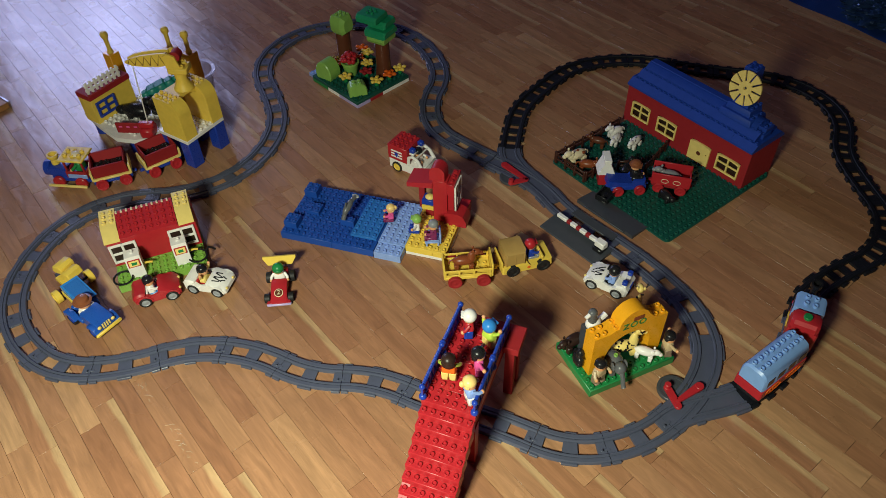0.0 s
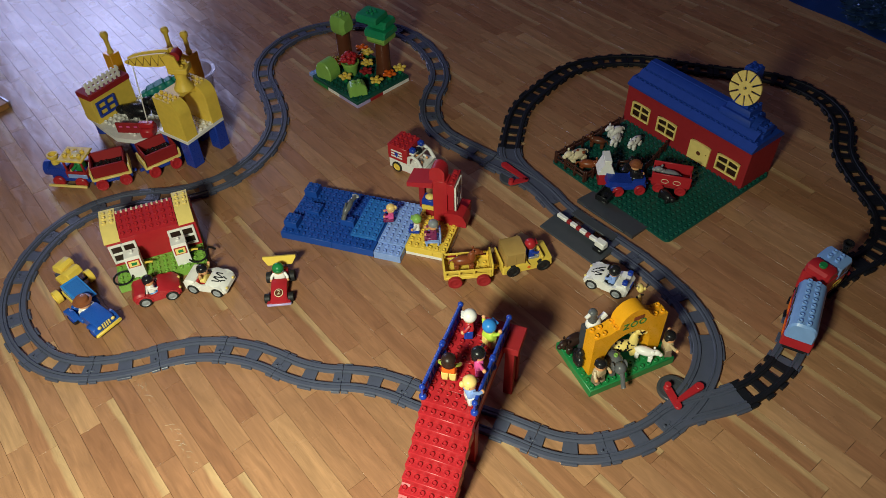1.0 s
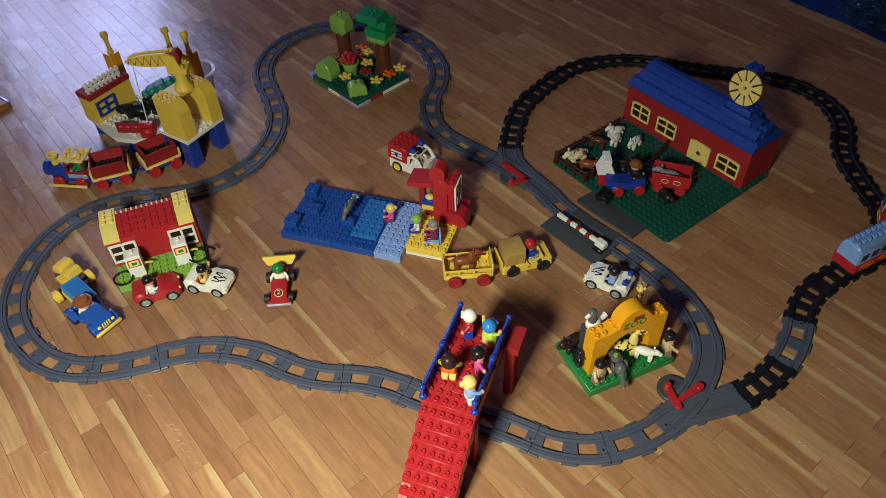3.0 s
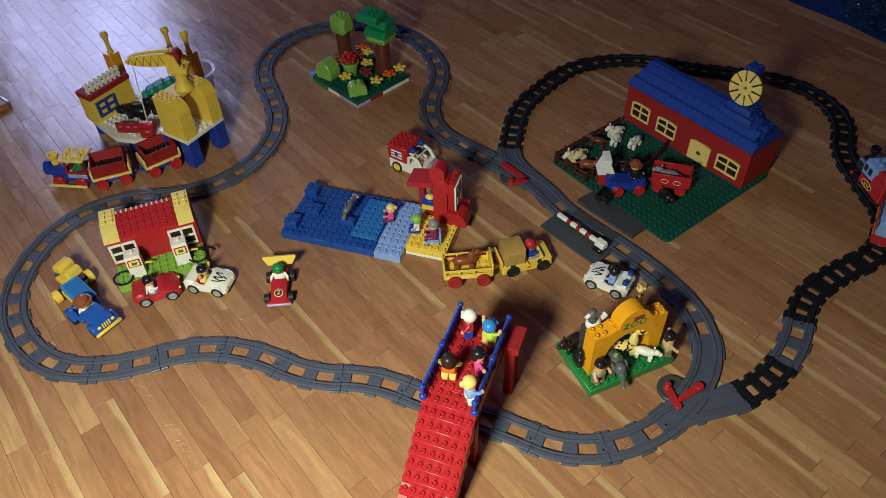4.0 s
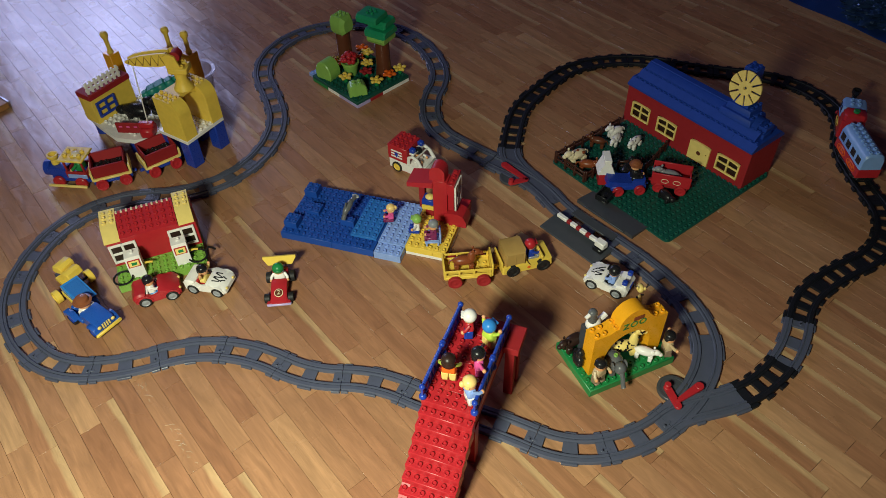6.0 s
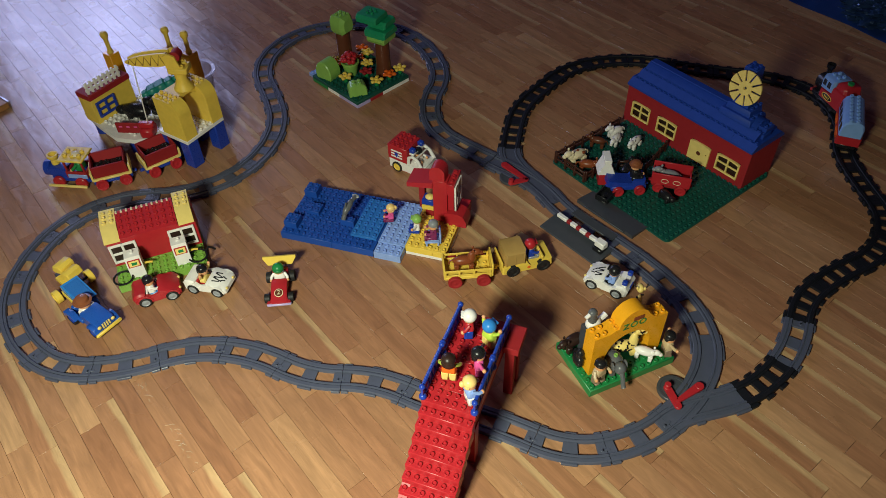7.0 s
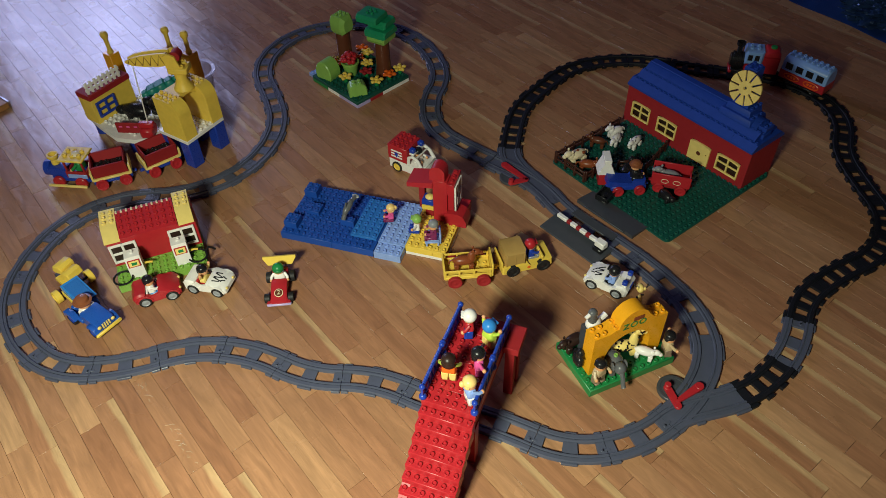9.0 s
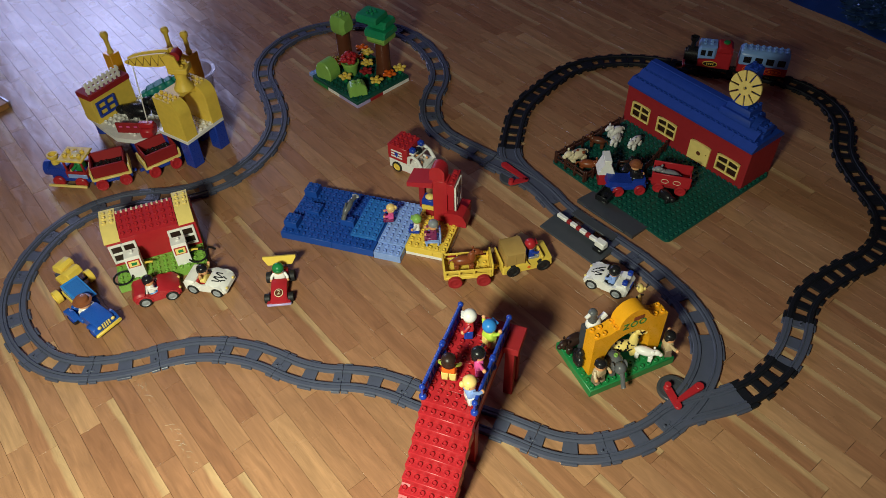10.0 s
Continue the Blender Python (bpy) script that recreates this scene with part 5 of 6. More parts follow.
def barn():
    t = thing("toy_barn", pose(0.5052, 1.6659, 0.0036, 0, 0, -53.8), "long red toy barn with a blue stepped roof and yellow windows", "toy building")
    H, D = 5.75 * B, 7.2 * U
    wins = ((1.4, 1.25, 3.8, 2.55), (6.8, 1.2, 3.9, 2.5), (18.7, 0.9, 4.1, 2.55))
    door = (13.7, 0.35, 3.8, 2.9)
    xs = sorted({0.0, 24.0, *[w[0] for w in wins], *[w[0] + w[2] for w in wins], door[0], door[0] + door[2]})
    for x0, x1 in zip(xs, xs[1:]):
        hole = next((w for w in wins + (door,) if abs(w[0] - x0) < 0.01), None)
        spans = ((0, hole[1] * B), ((hole[1] + hole[3]) * B, H)) if hole else ((0, H),)
        for z0, z1 in spans:
            part("wall", Shape().box(x0 * U, 0, z0, x1 * U, 0.9 * U, z1, 0.0001), DARKRED, t)
    part("wall", Shape().box(0, 0.9 * U, 0, 0.9 * U, D, H), DARKRED, t)
    part("wall", Shape().box(23.1 * U, 0.9 * U, 0, 24 * U, D, H), DARKRED, t)
    part("wall", Shape().box(0.9 * U, D - 0.9 * U, 0, 23.1 * U, D, H), DARKRED, t)
    for u, z, w, h in wins:
        # a dark panel fills each hole in place of the shade inside
        win = part("window", Shape().box((u + 0.1) * U, 0.5 * U, (z + 0.1) * B, (u + w - 0.1) * U, 0.6 * U, (z + h - 0.1) * B, 0.0003), BEAR, t, "dark panel standing in for the shaded window opening")
        ww, hh, bar = w * U, h * B, 0.0044
        fr = Shape()
        fr.m = Matrix.Translation((u * U, -0.003, z * B))
        fr.box(0, 0, 0, ww, 0.006, bar, 0.001).box(0, 0, 0.001, bar, 0.006, hh - 0.004, 0.001).box(ww - bar, 0, 0.001, ww, 0.006, hh - 0.004, 0.001)
        top = [(bar * 0.2 + (ww - bar * 0.4) * k / 8, hh - 0.0045 + 0.0040 * math.sin(math.pi * k / 8)) for k in range(9)]
        fr.prism([(x, zz - bar) for x, zz in top] + top[::-1], 0, 0.006, "y")
        fr.box(ww / 2 - 0.002, 0.0006, 0.002, ww / 2 + 0.002, 0.0054, hh - 0.002, 0.0006).box(0.002, 0.001, hh * 0.52 - 0.002, ww - 0.002, 0.005, hh * 0.52 + 0.002, 0.0006)
        part("window_frame", fr, PALEYELLOW, win, "pale yellow window frame")
    d = Shape()
    u, z, w, h = door
    top = [((u + w * k / 8) * U, (z + h - 0.25) * B + 0.25 * B * math.sin(math.pi * k / 8)) for k in range(9)]
    d.prism([(u * U, z * B), ((u + w) * U, z * B)] + top[::-1], -0.004, 0.003, "y")
    dr = part("door", d, PALEYELLOW, t, "pale yellow door")
    part("hatch", Shape().cyl(((u + 1.9) * U, -0.0046, (z + 1.35) * B), 0.0062, 0.002, "y", 16), BROWN, dr, "dark round hatch")
    part("handle", Shape().cyl(((u + 3.3) * U, -0.0052, (z + 1.7) * B), 0.0012, 0.002, "y", 8), BROWN, dr)
    # the roof: rows of slope bricks, each set back
    n = 6
    for k, (u0, u1, v0, v1, z0, z1) in enumerate(((-0.1, 24.1, -0.35, 7.5, 0.0, 0.95), (0.5, 23.2, 1.0, 6.4, 0.95, 1.9), (0.9, 22.3, 2.2, 5.4, 1.9, 2.75))):
        span = (u1 - u0) / n
        for j in range(n):
            s = Shape()
            a, c = (u0 + j * span) * U + 0.0001, (u0 + (j + 1) * span) * U - 0.0001
            sl = 1.05
            s.prism([(v0 * U, H + z0 * B), (v1 * U, H + z0 * B), (v1 * U, H + (z0 + 0.25) * B), ((v1 - sl) * U, H + z1 * B), ((v0 + sl) * U, H + z1 * B), (v0 * U, H + (z0 + 0.25) * B)], a, c, "x")
            if k < 2:
                for i in range(4):
                    s.stud(a + (i + 0.5) * (c - a) / 4, (v0 + 1.30) * U, H + z1 * B - 0.0005, 8)
            part("roof_brick", s, ROOFBLUE, t)
    cap = Shape()
    cap.box(1.0 * U, 3.2 * U, H + 2.75 * B, 21.0 * U, 4.4 * U, H + 2.95 * B, 0.001)
    part("ridge", cap, ROOFBLUE, t, "blue ridge strip")
    end = Shape().brick(21.6, 2.6, H + 1.9 * B, 2, 2, 0.5 * B).brick(22.6, 2.4, H + 0.95 * B, 1, 2, 0.6 * B)
    part("ridge_end", end, ROOFBLUE, t, "studded blue ridge end")
    # the windmill turret
    for k, (u0, u1, v0, v1) in enumerate(((15.8, 21.4, 1.7, 5.7), (16.4, 20.6, 2.3, 5.4), (16.9, 19.7, 2.7, 5.2))):
        tier = Shape().box(u0 * U, v0 * U, H + (1.9 + 0.85 * k) * B, u1 * U, v1 * U, H + (2.75 + 0.85 * k) * B - 0.0001, 0.0008, (0.93, 0.90))
        tier.studs(1, 3, H + (2.75 + 0.85 * k) * B - 0.0002, (u1 - 1.0) * U, (v0 + 0.4) * U)
        part("turret_tier", tier, ROOFBLUE, t)
    tower = Shape().box(17.2 * U, 3.0 * U, H + 4.45 * B, 19.2 * U, 5.0 * U, H + 8.6 * B, 0.001)
    tower.studs(2, 2, H + 8.6 * B, 17.2 * U, 3.0 * U)
    part("turret_top", tower, ROOFBLUE, t, "blue studded turret")
    rr = 0.0405
    fan = Shape().lathe([(0, -0.0006), (0.0165, -0.0006), (0.0165, 0.0044), (0.0045, 0.0046), (0.004, 0.001), (0, 0.001)], seg=24)
    fo = part("fan_hub", fan, PALEYELLOW, t, "pale yellow windmill hub")
    fo.matrix_local = pose(18.9 * U, 1.9 * U, H + 6.6 * B) @ pose(0, 0, 0, 78, 0, 0)
    for k in range(10):
        a0, a1 = 2 * math.pi * (k + 0.07) / 10, 2 * math.pi * (k + 0.93) / 10
        pts = [(0.008 * math.cos((a0 + a1) / 2), 0.008 * math.sin((a0 + a1) / 2))]
        pts += [(rr * math.cos(a0 + (a1 - a0) * j / 4), rr * math.sin(a0 + (a1 - a0) * j / 4)) for j in range(5)]
        part("blade", Shape().prism(pts, 0.0, 0.004, "z"), PALEYELLOW, fo)
    part("fan_axle", Shape().cyl((0, 0, -0.024), 0.0035, 0.026, "z", 10), SLATE, fo)
    return t


barn()


def rail_fence(m, length, label):
    t = thing("toy_fence", m, label, "toy fence", "toy fences")
    n = max(2, int(length / 0.03))
    for k in range(n + 1):
        part("post", Shape().box(k * length / n - 0.003, -0.003, 0, k * length / n + 0.003, 0.003, 0.034, 0.001), FENCE, t)
    for z in (0.012, 0.024):
        part("rail", Shape().box(0.001, -0.0018, z, length - 0.001, 0.0018, z + 0.006, 0.0008), FENCE, t)
    return t


for u, v, a, ln in ((0.3, 17.0, 90, 0.098), (0.4, 23.4, 0, 0.128), (8.6, 23.4, 0, 0.100), (0.5, 16.8, 0, 0.048), (9.2, 12.4, 15, 0.112), (6.4, 15.6, -30, 0.060)):
    rail_fence(on_farm(u, v, a, 0.0036), ln, "brown toy rail fence on the farm plate")
beast("toy_cow", "cream and brown spotted toy cow in the fold", on_farm(2.6, 21.0, 175), CREAM, HORSE, 1.05, 0.0)
beast("toy_cow", "brown toy calf in the fold", on_farm(2.5, 18.4, -50), HORSE, size=0.9, neck=-0.004)
beast("toy_sheep", "white toy sheep by the barn", on_farm(11.0, 20.4, 200), WHITE, size=0.76, neck=-0.008)
beast("toy_sheep", "white and grey toy sheep by the barn", on_farm(12.8, 17.9, 190), WHITE, GREY, 0.8, -0.006)
beast("toy_sheep", "white toy lamb standing at the back", on_farm(12.4, 21.8, 170), WHITE, size=0.82, neck=0.006)
beast("toy_cow", "dark brown toy calf by the fence", on_farm(8.2, 21.8, 120), BROWN, size=0.8, neck=-0.004)


def old_rolling(name, m, label, body_mat, wheel_mat, high):
    """A chassis with four plain wheels."""
    t = thing(name, m, label, "toy train", "old toy train")
    part("chassis", Shape().box(-0.043, -0.020, 0.012, 0.043, 0.020, 0.024, 0.002).box(-0.052, -0.004, 0.013, -0.042, 0.004, 0.018, 0.001).box(0.042, -0.004, 0.013, 0.052, 0.004, 0.018, 0.001), body_mat, t)
    for x in (-0.026, 0.026):
        for y in (-0.0245, 0.0245):
            wheel(t, x, y, 0.0135, 0.008, wheel_mat, wheel_mat)
    return t


def farm_train():
    t = old_rolling("toy_tractor", on_farm(3.9, 11.6, -33, 0.0079), "dark blue toy tractor with red wheels", BLUE, RED, 0)
    b = Shape()
    rounded(b, [(-0.052, 0.024), (0.040, 0.024), (0.040, 0.040), (0.012, 0.040), (0.008, 0.032), (-0.016, 0.036), (-0.050, 0.042)], -0.019, 0.019, 0.003)
    part("body", b, BLUE, t)
    figure("toy_driver", "toy farmer with a brown hat and dark clothes", t.matrix_world @ pose(0.014, 0, 0.0335), BLACK, BLACK, HATBROWN, "brim", "front", True)
    w = old_rolling("toy_wagon", on_farm(9.3, 7.7, -55, 0.0079), "red toy farm wagon carrying a grey animal", DARKRED, RED, 0)
    part("bin", Shape().box(-0.046, -0.026, 0.024, 0.046, -0.022, 0.056, 0.001).box(-0.046, 0.022, 0.024, 0.046, 0.026, 0.056, 0.001).box(-0.046, -0.022, 0.024, -0.042, 0.022, 0.046, 0.001).box(0.042, -0.022, 0.024, 0.046, 0.022, 0.046, 0.001).box(-0.042, -0.022, 0.0242, 0.042, 0.022, 0.0275, 0.001), RED, w, "open red bin")
    for x in (-0.014, 0.014):
        ring = [(x + 0.0085 * math.cos(k * math.pi / 8), -0.0266, 0.037 + 0.0055 * math.sin(k * math.pi / 8)) for k in range(17)]
        part("marking", Shape().tube(ring, 0.0008, 5), CREAM, w, "pale ring marking")
    beast("toy_goat", "grey toy animal lying in the red wagon", w.matrix_world @ pose(-0.006, 0, 0.016, 0, 0, 180), GREY, size=0.95, neck=-0.002)
    # hutch with a white pointed roof
    h = thing("toy_hutch", on_farm(2.6, 15.0, -38), "red toy hutch with a white pointed roof", "toy building")
    part("wall", Shape().box(-0.016, -0.016, 0, 0.016, 0.016, 0.036, 0.001), RED, h)
    part("roof", Shape().prism([(-0.021, 0.0362), (0.021, 0.0362), (0.007, 0.070), (-0.007, 0.070)], -0.020, 0.020, "y"), WHITE, h, "white roof")
    part("finial", Shape().box(-0.009, -0.021, 0.0702, 0.009, 0.021, 0.079, 0.001), WHITE, h)
    tr = Shape().box(-0.026, -0.017, 0, 0.026, 0.017, 0.004, 0.0012)
    for b in ((-0.026, -0.017, 0.0035, 0.026, -0.014, 0.016), (-0.026, 0.014, 0.0035, 0.026, 0.017, 0.016), (-0.026, -0.0138, 0.0035, -0.023, 0.0138, 0.016), (0.023, -0.0138, 0.0035, 0.026, 0.0138, 0.016)):
        tr.box(*b, 0.001)
    solid("toy_trough", tr, BLACK, on_farm(0.3, 12.2, 12, 0.0080), "black plastic toy trough at the plate's edge", "toy trough")
    solid("toy_pig", Shape().ball((0, 0, 0.014), 0.022, 0.012, 0.012, 14, 8).ball((0.022, 0, 0.017), 0.009, 0.008, 0.008, 10, 6).box(-0.016, -0.009, 0, -0.008, 0.009, 0.012, 0.001).box(0.008, -0.009, 0, 0.016, 0.009, 0.012, 0.001), BLACK, on_farm(6.6, 6.2, -100), "black toy animal lying in front of the wagon", "toy animal", "toy animals")
    solid("toy_horse", Shape().ball((0, 0, 0.016), 0.026, 0.013, 0.013, 14, 8).ball((0.026, 0, 0.028), 0.010, 0.008, 0.010, 10, 6).box(-0.020, -0.009, 0, -0.010, 0.009, 0.014, 0.001).box(0.010, -0.009, 0, 0.020, 0.009, 0.014, 0.001), BLACK, on_farm(6.6, 14.0, 20), "black toy animal behind the tractor", "toy animal", "toy animals")


farm_train()


# ---- level crossing ----
def crossing():
    t = thing("level_crossing", pose(0.356, 1.246, 0, 0, 0, -51), "dark grey toy level crossing plates with a striped barrier", "level crossing")
    part("ramp", Shape().prism([(0.034, 0.0), (0.096, 0.0), (0.094, 0.003), (0.040, 0.0095), (0.034, 0.0095)], -0.085, 0.085, "x"), SLATE, t)
    part("ramp", Shape().prism([(-0.034, 0.0), (-0.034, 0.0095), (-0.040, 0.0095), (-0.092, 0.003), (-0.094, 0.0)], -0.085, 0.085, "x"), SLATE, t)
    part("deck_plate", Shape().box(-0.062, -0.0122, 0.004, 0.062, 0.0122, 0.0092, 0.0008), SLATE, t)
    for y in (-0.0335, 0.0290):
        part("edge_plate", Shape().box(-0.062, y, 0.0048, 0.062, y + 0.0045, 0.0094, 0.0006), SLATE, t)
    b = thing("toy_barrier", pose(0.352, 1.168, 0.0, 0, 0, 129), "red and white striped toy barrier on a black stand", "toy barrier")
    part("stand", Shape().box(-0.016, -0.012, 0.004, 0.010, 0.012, 0.016, 0.002).cyl((0, -0.006, 0.022), 0.008, 0.012, "y", 14), BLACK, b, "black stand")
    part("counterweight", Shape().box(-0.018, -0.009, 0.018, 0.008, 0.009, 0.034, 0.002), WHITE, b, "white counterweight")
    z = 0.026
    x0 = 0.008
    for k, ln in enumerate((0.020, 0.011, 0.018, 0.011, 0.018, 0.011, 0.030)):
        part("arm_band", Shape().box(x0 + 0.0001, -0.0052, z - 0.0045, x0 + ln - 0.0001, 0.0052, z + 0.0045, 0.0016), WHITE if k % 2 == 0 else DARKRED, b, "white band" if k % 2 == 0 else "red band")
        x0 += ln


crossing()


# ---- the harbour ----
def harbour():
    o = pose(-0.634, 1.509, 0, 0, 0, 56.3)
    t = thing("toy_harbour", o, "white toy brick quay on blue pillars", "toy harbour")
    quay = Shape().box(0, 0, 4 * B, 8 * U, 6.5 * U, 4.5 * B, 0.0008)
    quay.studs(8, 1, 4.5 * B, 0, 0, {(0, 0), (1, 0), (6, 0), (7, 0)})
    quay.studs(3, 4, 4.5 * B, 2.6 * U, U)
    part("quay_plate", quay, WHITE, t, "white studded plate")
    for u, v in ((1.1, 1.1), (6.9, 1.1), (1.1, 5.4), (6.9, 5.4)):
        part("pillar", Shape().box(u * U - 0.0165, v * U - 0.0165, 0, u * U + 0.0165, v * U + 0.0165, 4 * B - 0.0004, 0.0012), BLUE, t, "blue square pillar")
    deck = Shape()
    outline = [(8 * U, 6.6 * U), (8 * U, 24 * U), (-1.9 * U, 23 * U), (-3.2 * U, 17.7 * U), (-4.0 * U, 12.6 * U), (-2.8 * U, 9.4 * U), (-0.2 * U, 6.6 * U)]
    deck.prism(outline, 2.75 * B, 3.4 * B, "z")
    deck.studs(4, 9, 3.4 * B, -2.4 * U, 10 * U)
    deck.studs(5, 11, 3.4 * B, 2.4 * U, 8 * U)
    part("hull_deck", deck, WHITE, t, "white studded deck")
    for u, v in ((-1.2, 12.0), (6.0, 9.0), (6.0, 21.5), (-0.6, 21.5)):
        part("pillar", Shape().cyl((u * U, v * U, 0), 0.0175, 2.75 * B - 0.0004, seg=20), BLUE, t, "blue round pillar")
    # crane tower: two legs with rounded fronts, bridged at the top
    bow = [(1.7 * U - 1.65 * U * math.sin(k * math.pi / 16), 8.2 * B + 1.8 * B * math.cos(k * math.pi / 16)) for k in range(9)]
    for u0, u1 in ((0.1, 2.35), (5.75, 8.0)):
        c = Shape().prism([(0.05 * U, 4.5 * B + 0.0002), (5.3 * U, 4.5 * B + 0.0002), (5.3 * U, 10.0 * B)] + bow, u0 * U, u1 * U, "x")
        c.studs(2, 4, 10.0 * B - 0.0002, (u0 + 0.12) * U, 1.4 * U)
        part("tower_leg", c, YELLOW, t, "yellow tower leg with a rounded front")
    arch = [(2.37 * U, 8.9 * B)] + [(4.05 * U - 1.68 * U * math.cos(k * math.pi / 8), 8.9 * B + 0.65 * B * math.sin(k * math.pi / 8)) for k in range(1, 8)]
    arch += [(5.73 * U, 8.9 * B), (5.73 * U, 9.95 * B), (2.37 * U, 9.95 * B)]
    part("tower_arch", Shape().prism(arch, 1.9 * U, 5.2 * U, "y"), YELLOW, t, "yellow arch between the legs")
    # crane
    k = thing("toy_crane", o @ pose(4.7 * U, 3.0 * U, 9.95 * B + 0.0003, 0, 0, 119) @ Matrix.Scale(1.34, 4), "yellow toy crane with a lattice jib and string", "toy crane")
    part("crane_base", Shape().lathe([(0, 0), (0.0190, 0), (0.0150, 0.008), (0.0105, 0.018), (0.0115, 0.034), (0, 0.034)], seg=18), YELLOW, k)
    head = Shape().box(-0.020, -0.015, 0.0342, 0.016, 0.015, 0.046, 0.002)
    head.studs(1, 2, 0.046, -0.018, -U)
    part("crane_head", head, YELLOW, k)
    part("winch", Shape().cyl((-0.003, -0.0092, 0.068), 0.0095, 0.0184, "y", 16), DARKRED, k, "dark red winch drum")
    for y in (-0.0135, 0.0095):
        part("cheek", Shape().prism([(-0.010, 0.0462), (0.016, 0.0462), (0.018, 0.070), (0.008, 0.076), (-0.004, 0.070)], y, y + 0.004, "y"), YELLOW, k)
        leaf = [(0.012, 0.051), (0.030, 0.0475), (0.060, 0.0470), (0.080, 0.0490), (0.092, 0.0540), (0.092, 0.0575), (0.080, 0.0635), (0.060, 0.0690), (0.030, 0.0735), (0.012, 0.0748)]
        out = -0.0088 if y < 0 else 0.0050
        j = part("jib_side", Shape().prism(leaf, out, out + 0.004, "y"), YELLOW, k, "yellow jib side")
        # brown rods stand in for the shade lines of the zigzag relief
        z = Shape()
        face = out if y < 0 else out + 0.004
        for i in range(5):
            x0 = 0.018 + i * 0.0140
            hi = 0.0715 - 0.11 * max(0.0, x0 + 0.007 - 0.030) - 0.0022 * i * 0.3
            z.tube([(x0, face, 0.0500), (x0 + 0.007, face, hi), (x0 + 0.0140, face, 0.0500)], 0.0008, 6)
        part("jib_groove_shade", z, BROWN, j, "brown zigzag rods standing in for shaded grooves")
    part("string", Shape().tube([(0.0840, 0, 0.052), (0.0842, 0.010, -0.008), (0.0844, 0.021, -0.069)], 0.0011, 5), WHITE, k, "white string")
    # quay house
    h = thing("toy_quay_house", o @ pose(-2.9 * U, 17.8 * U, 3.4 * B + 0.0003), "yellow toy house with a dark red roof and blue window", "toy building")
    part("wall", Shape().box(0, 0, 0, 8.0 * U, 3.1 * U, 3.7 * B), YELLOW, h)
    part("roof", Shape().box(-0.1 * U, -0.12 * U, 3.7 * B + 0.0002, 8.1 * U, 3.2 * U, 4.5 * B, 0.001), DARKRED, h, "dark red roof")
    w = Shape()
    for q in range(3):
        w.box(0.6 * U + q * 1.65 * U, -0.005, 0.8 * B, 0.6 * U + q * 1.65 * U + 0.006, 0.001, 3.1 * B, 0.0007)
        w.box(0.62 * U, -0.0046, 0.8 * B + q * 1.0 * B, 0.6 * U + 3.65 * U, 0.0006, 0.8 * B + q * 1.0 * B + 0.006, 0.0007)
    part("window_frame", w, BLUE, h, "blue window frame")
    fn = Shape()
    fn.m = pose(0.3 * U, 0.2 * U, 4.5 * B + 0.0003) @ Matrix.Scale(1.12, 4)
    for q in range(8):
        fn.box(q * 0.0125, 0, 0, q * 0.0125 + 0.006, 0.005, 0.030, 0.0008)
    for z in (0.006, 0.018):
        fn.box(-0.002, 0.0006, z, 0.096, 0.0044, z + 0.007, 0.0008)
    part("roof_fence", fn, WHITE, h, "white picket fence")
    for u, v, z, mat in ((12.8, 15.2, 9.3, AMBER), (12.6, 10.2, 9.9, AMBER), (6.6, 22.9, 9.3, AMBER)):
        p = thing("toy_mooring_post", o @ pose(u * U, v * U, 0), "tall amber toy post with a round finial", "toy post", "mooring posts")
        part("post", Shape().box(-0.0155, -0.0155, 0, 0.0155, 0.0155, z * B, 0.001), mat, p)
        part("finial", Shape().lathe([(0, z * B + 0.0002), (0.009, z * B + 0.0002), (0.0055, z * B + 0.012), (0.0060, z * B + 0.040), (0.010, z * B + 0.047), (0.0105, z * B + 0.055), (0.006, z * B + 0.061), (0, z * B + 0.062)], seg=14), YELLOW, p, "yellow finial")
    # cargo on the deck
    s = Shape().ball((0, 0, 0.018), 0.036, 0.017, 0.017, 14, 8).ball((0.036, 0, 0.016), 0.014, 0.011, 0.011, 12, 8).box(-0.022, -0.012, 0, -0.010, 0.012, 0.014, 0.001).box(0.008, -0.012, 0, 0.020, 0.012, 0.014, 0.001)
    solid("toy_animal", s, BLACK, o @ pose(1.7 * U, 13.6 * U, 3.4 * B + 0.0044, 0, 0, 112) @ Matrix.Scale(1.15, 4), "black toy animal on the quay deck", "toy animal", "toy animals")
    s = Shape().ball((0, 0, 0.018), 0.034, 0.017, 0.017, 14, 8).ball((0.034, 0, 0.020), 0.013, 0.011, 0.011, 12, 8).box(-0.022, -0.012, 0, -0.010, 0.012, 0.014, 0.001).box(0.008, -0.012, 0, 0.020, 0.012, 0.014, 0.001)
    solid("toy_animal", s, BLACK, o @ pose(4.6 * U, 10.6 * U, 3.4 * B + 0.0044, 0, 0, 100) @ Matrix.Scale(1.3, 4), "black toy animal in the middle of the deck", "toy animal", "toy animals")
    cr = thing("toy_crate", o @ pose(-2.0 * U, 11.2 * U, 3.4 * B + 0.0045, 0, 0, -62) @ Matrix.Scale(1.1, 4), "dark red toy crate with slots", "toy crate")
    part("side", Shape().box(-0.030, -0.002, 0, 0.030, 0.002, 0.028, 0.0008), DARKRED, cr)
    for x in (-0.018, 0.0, 0.018):
        part("slot", Shape().box(x - 0.004, -0.0030, 0.016, x + 0.004, -0.0018, 0.020, 0.0003), PINK, cr)
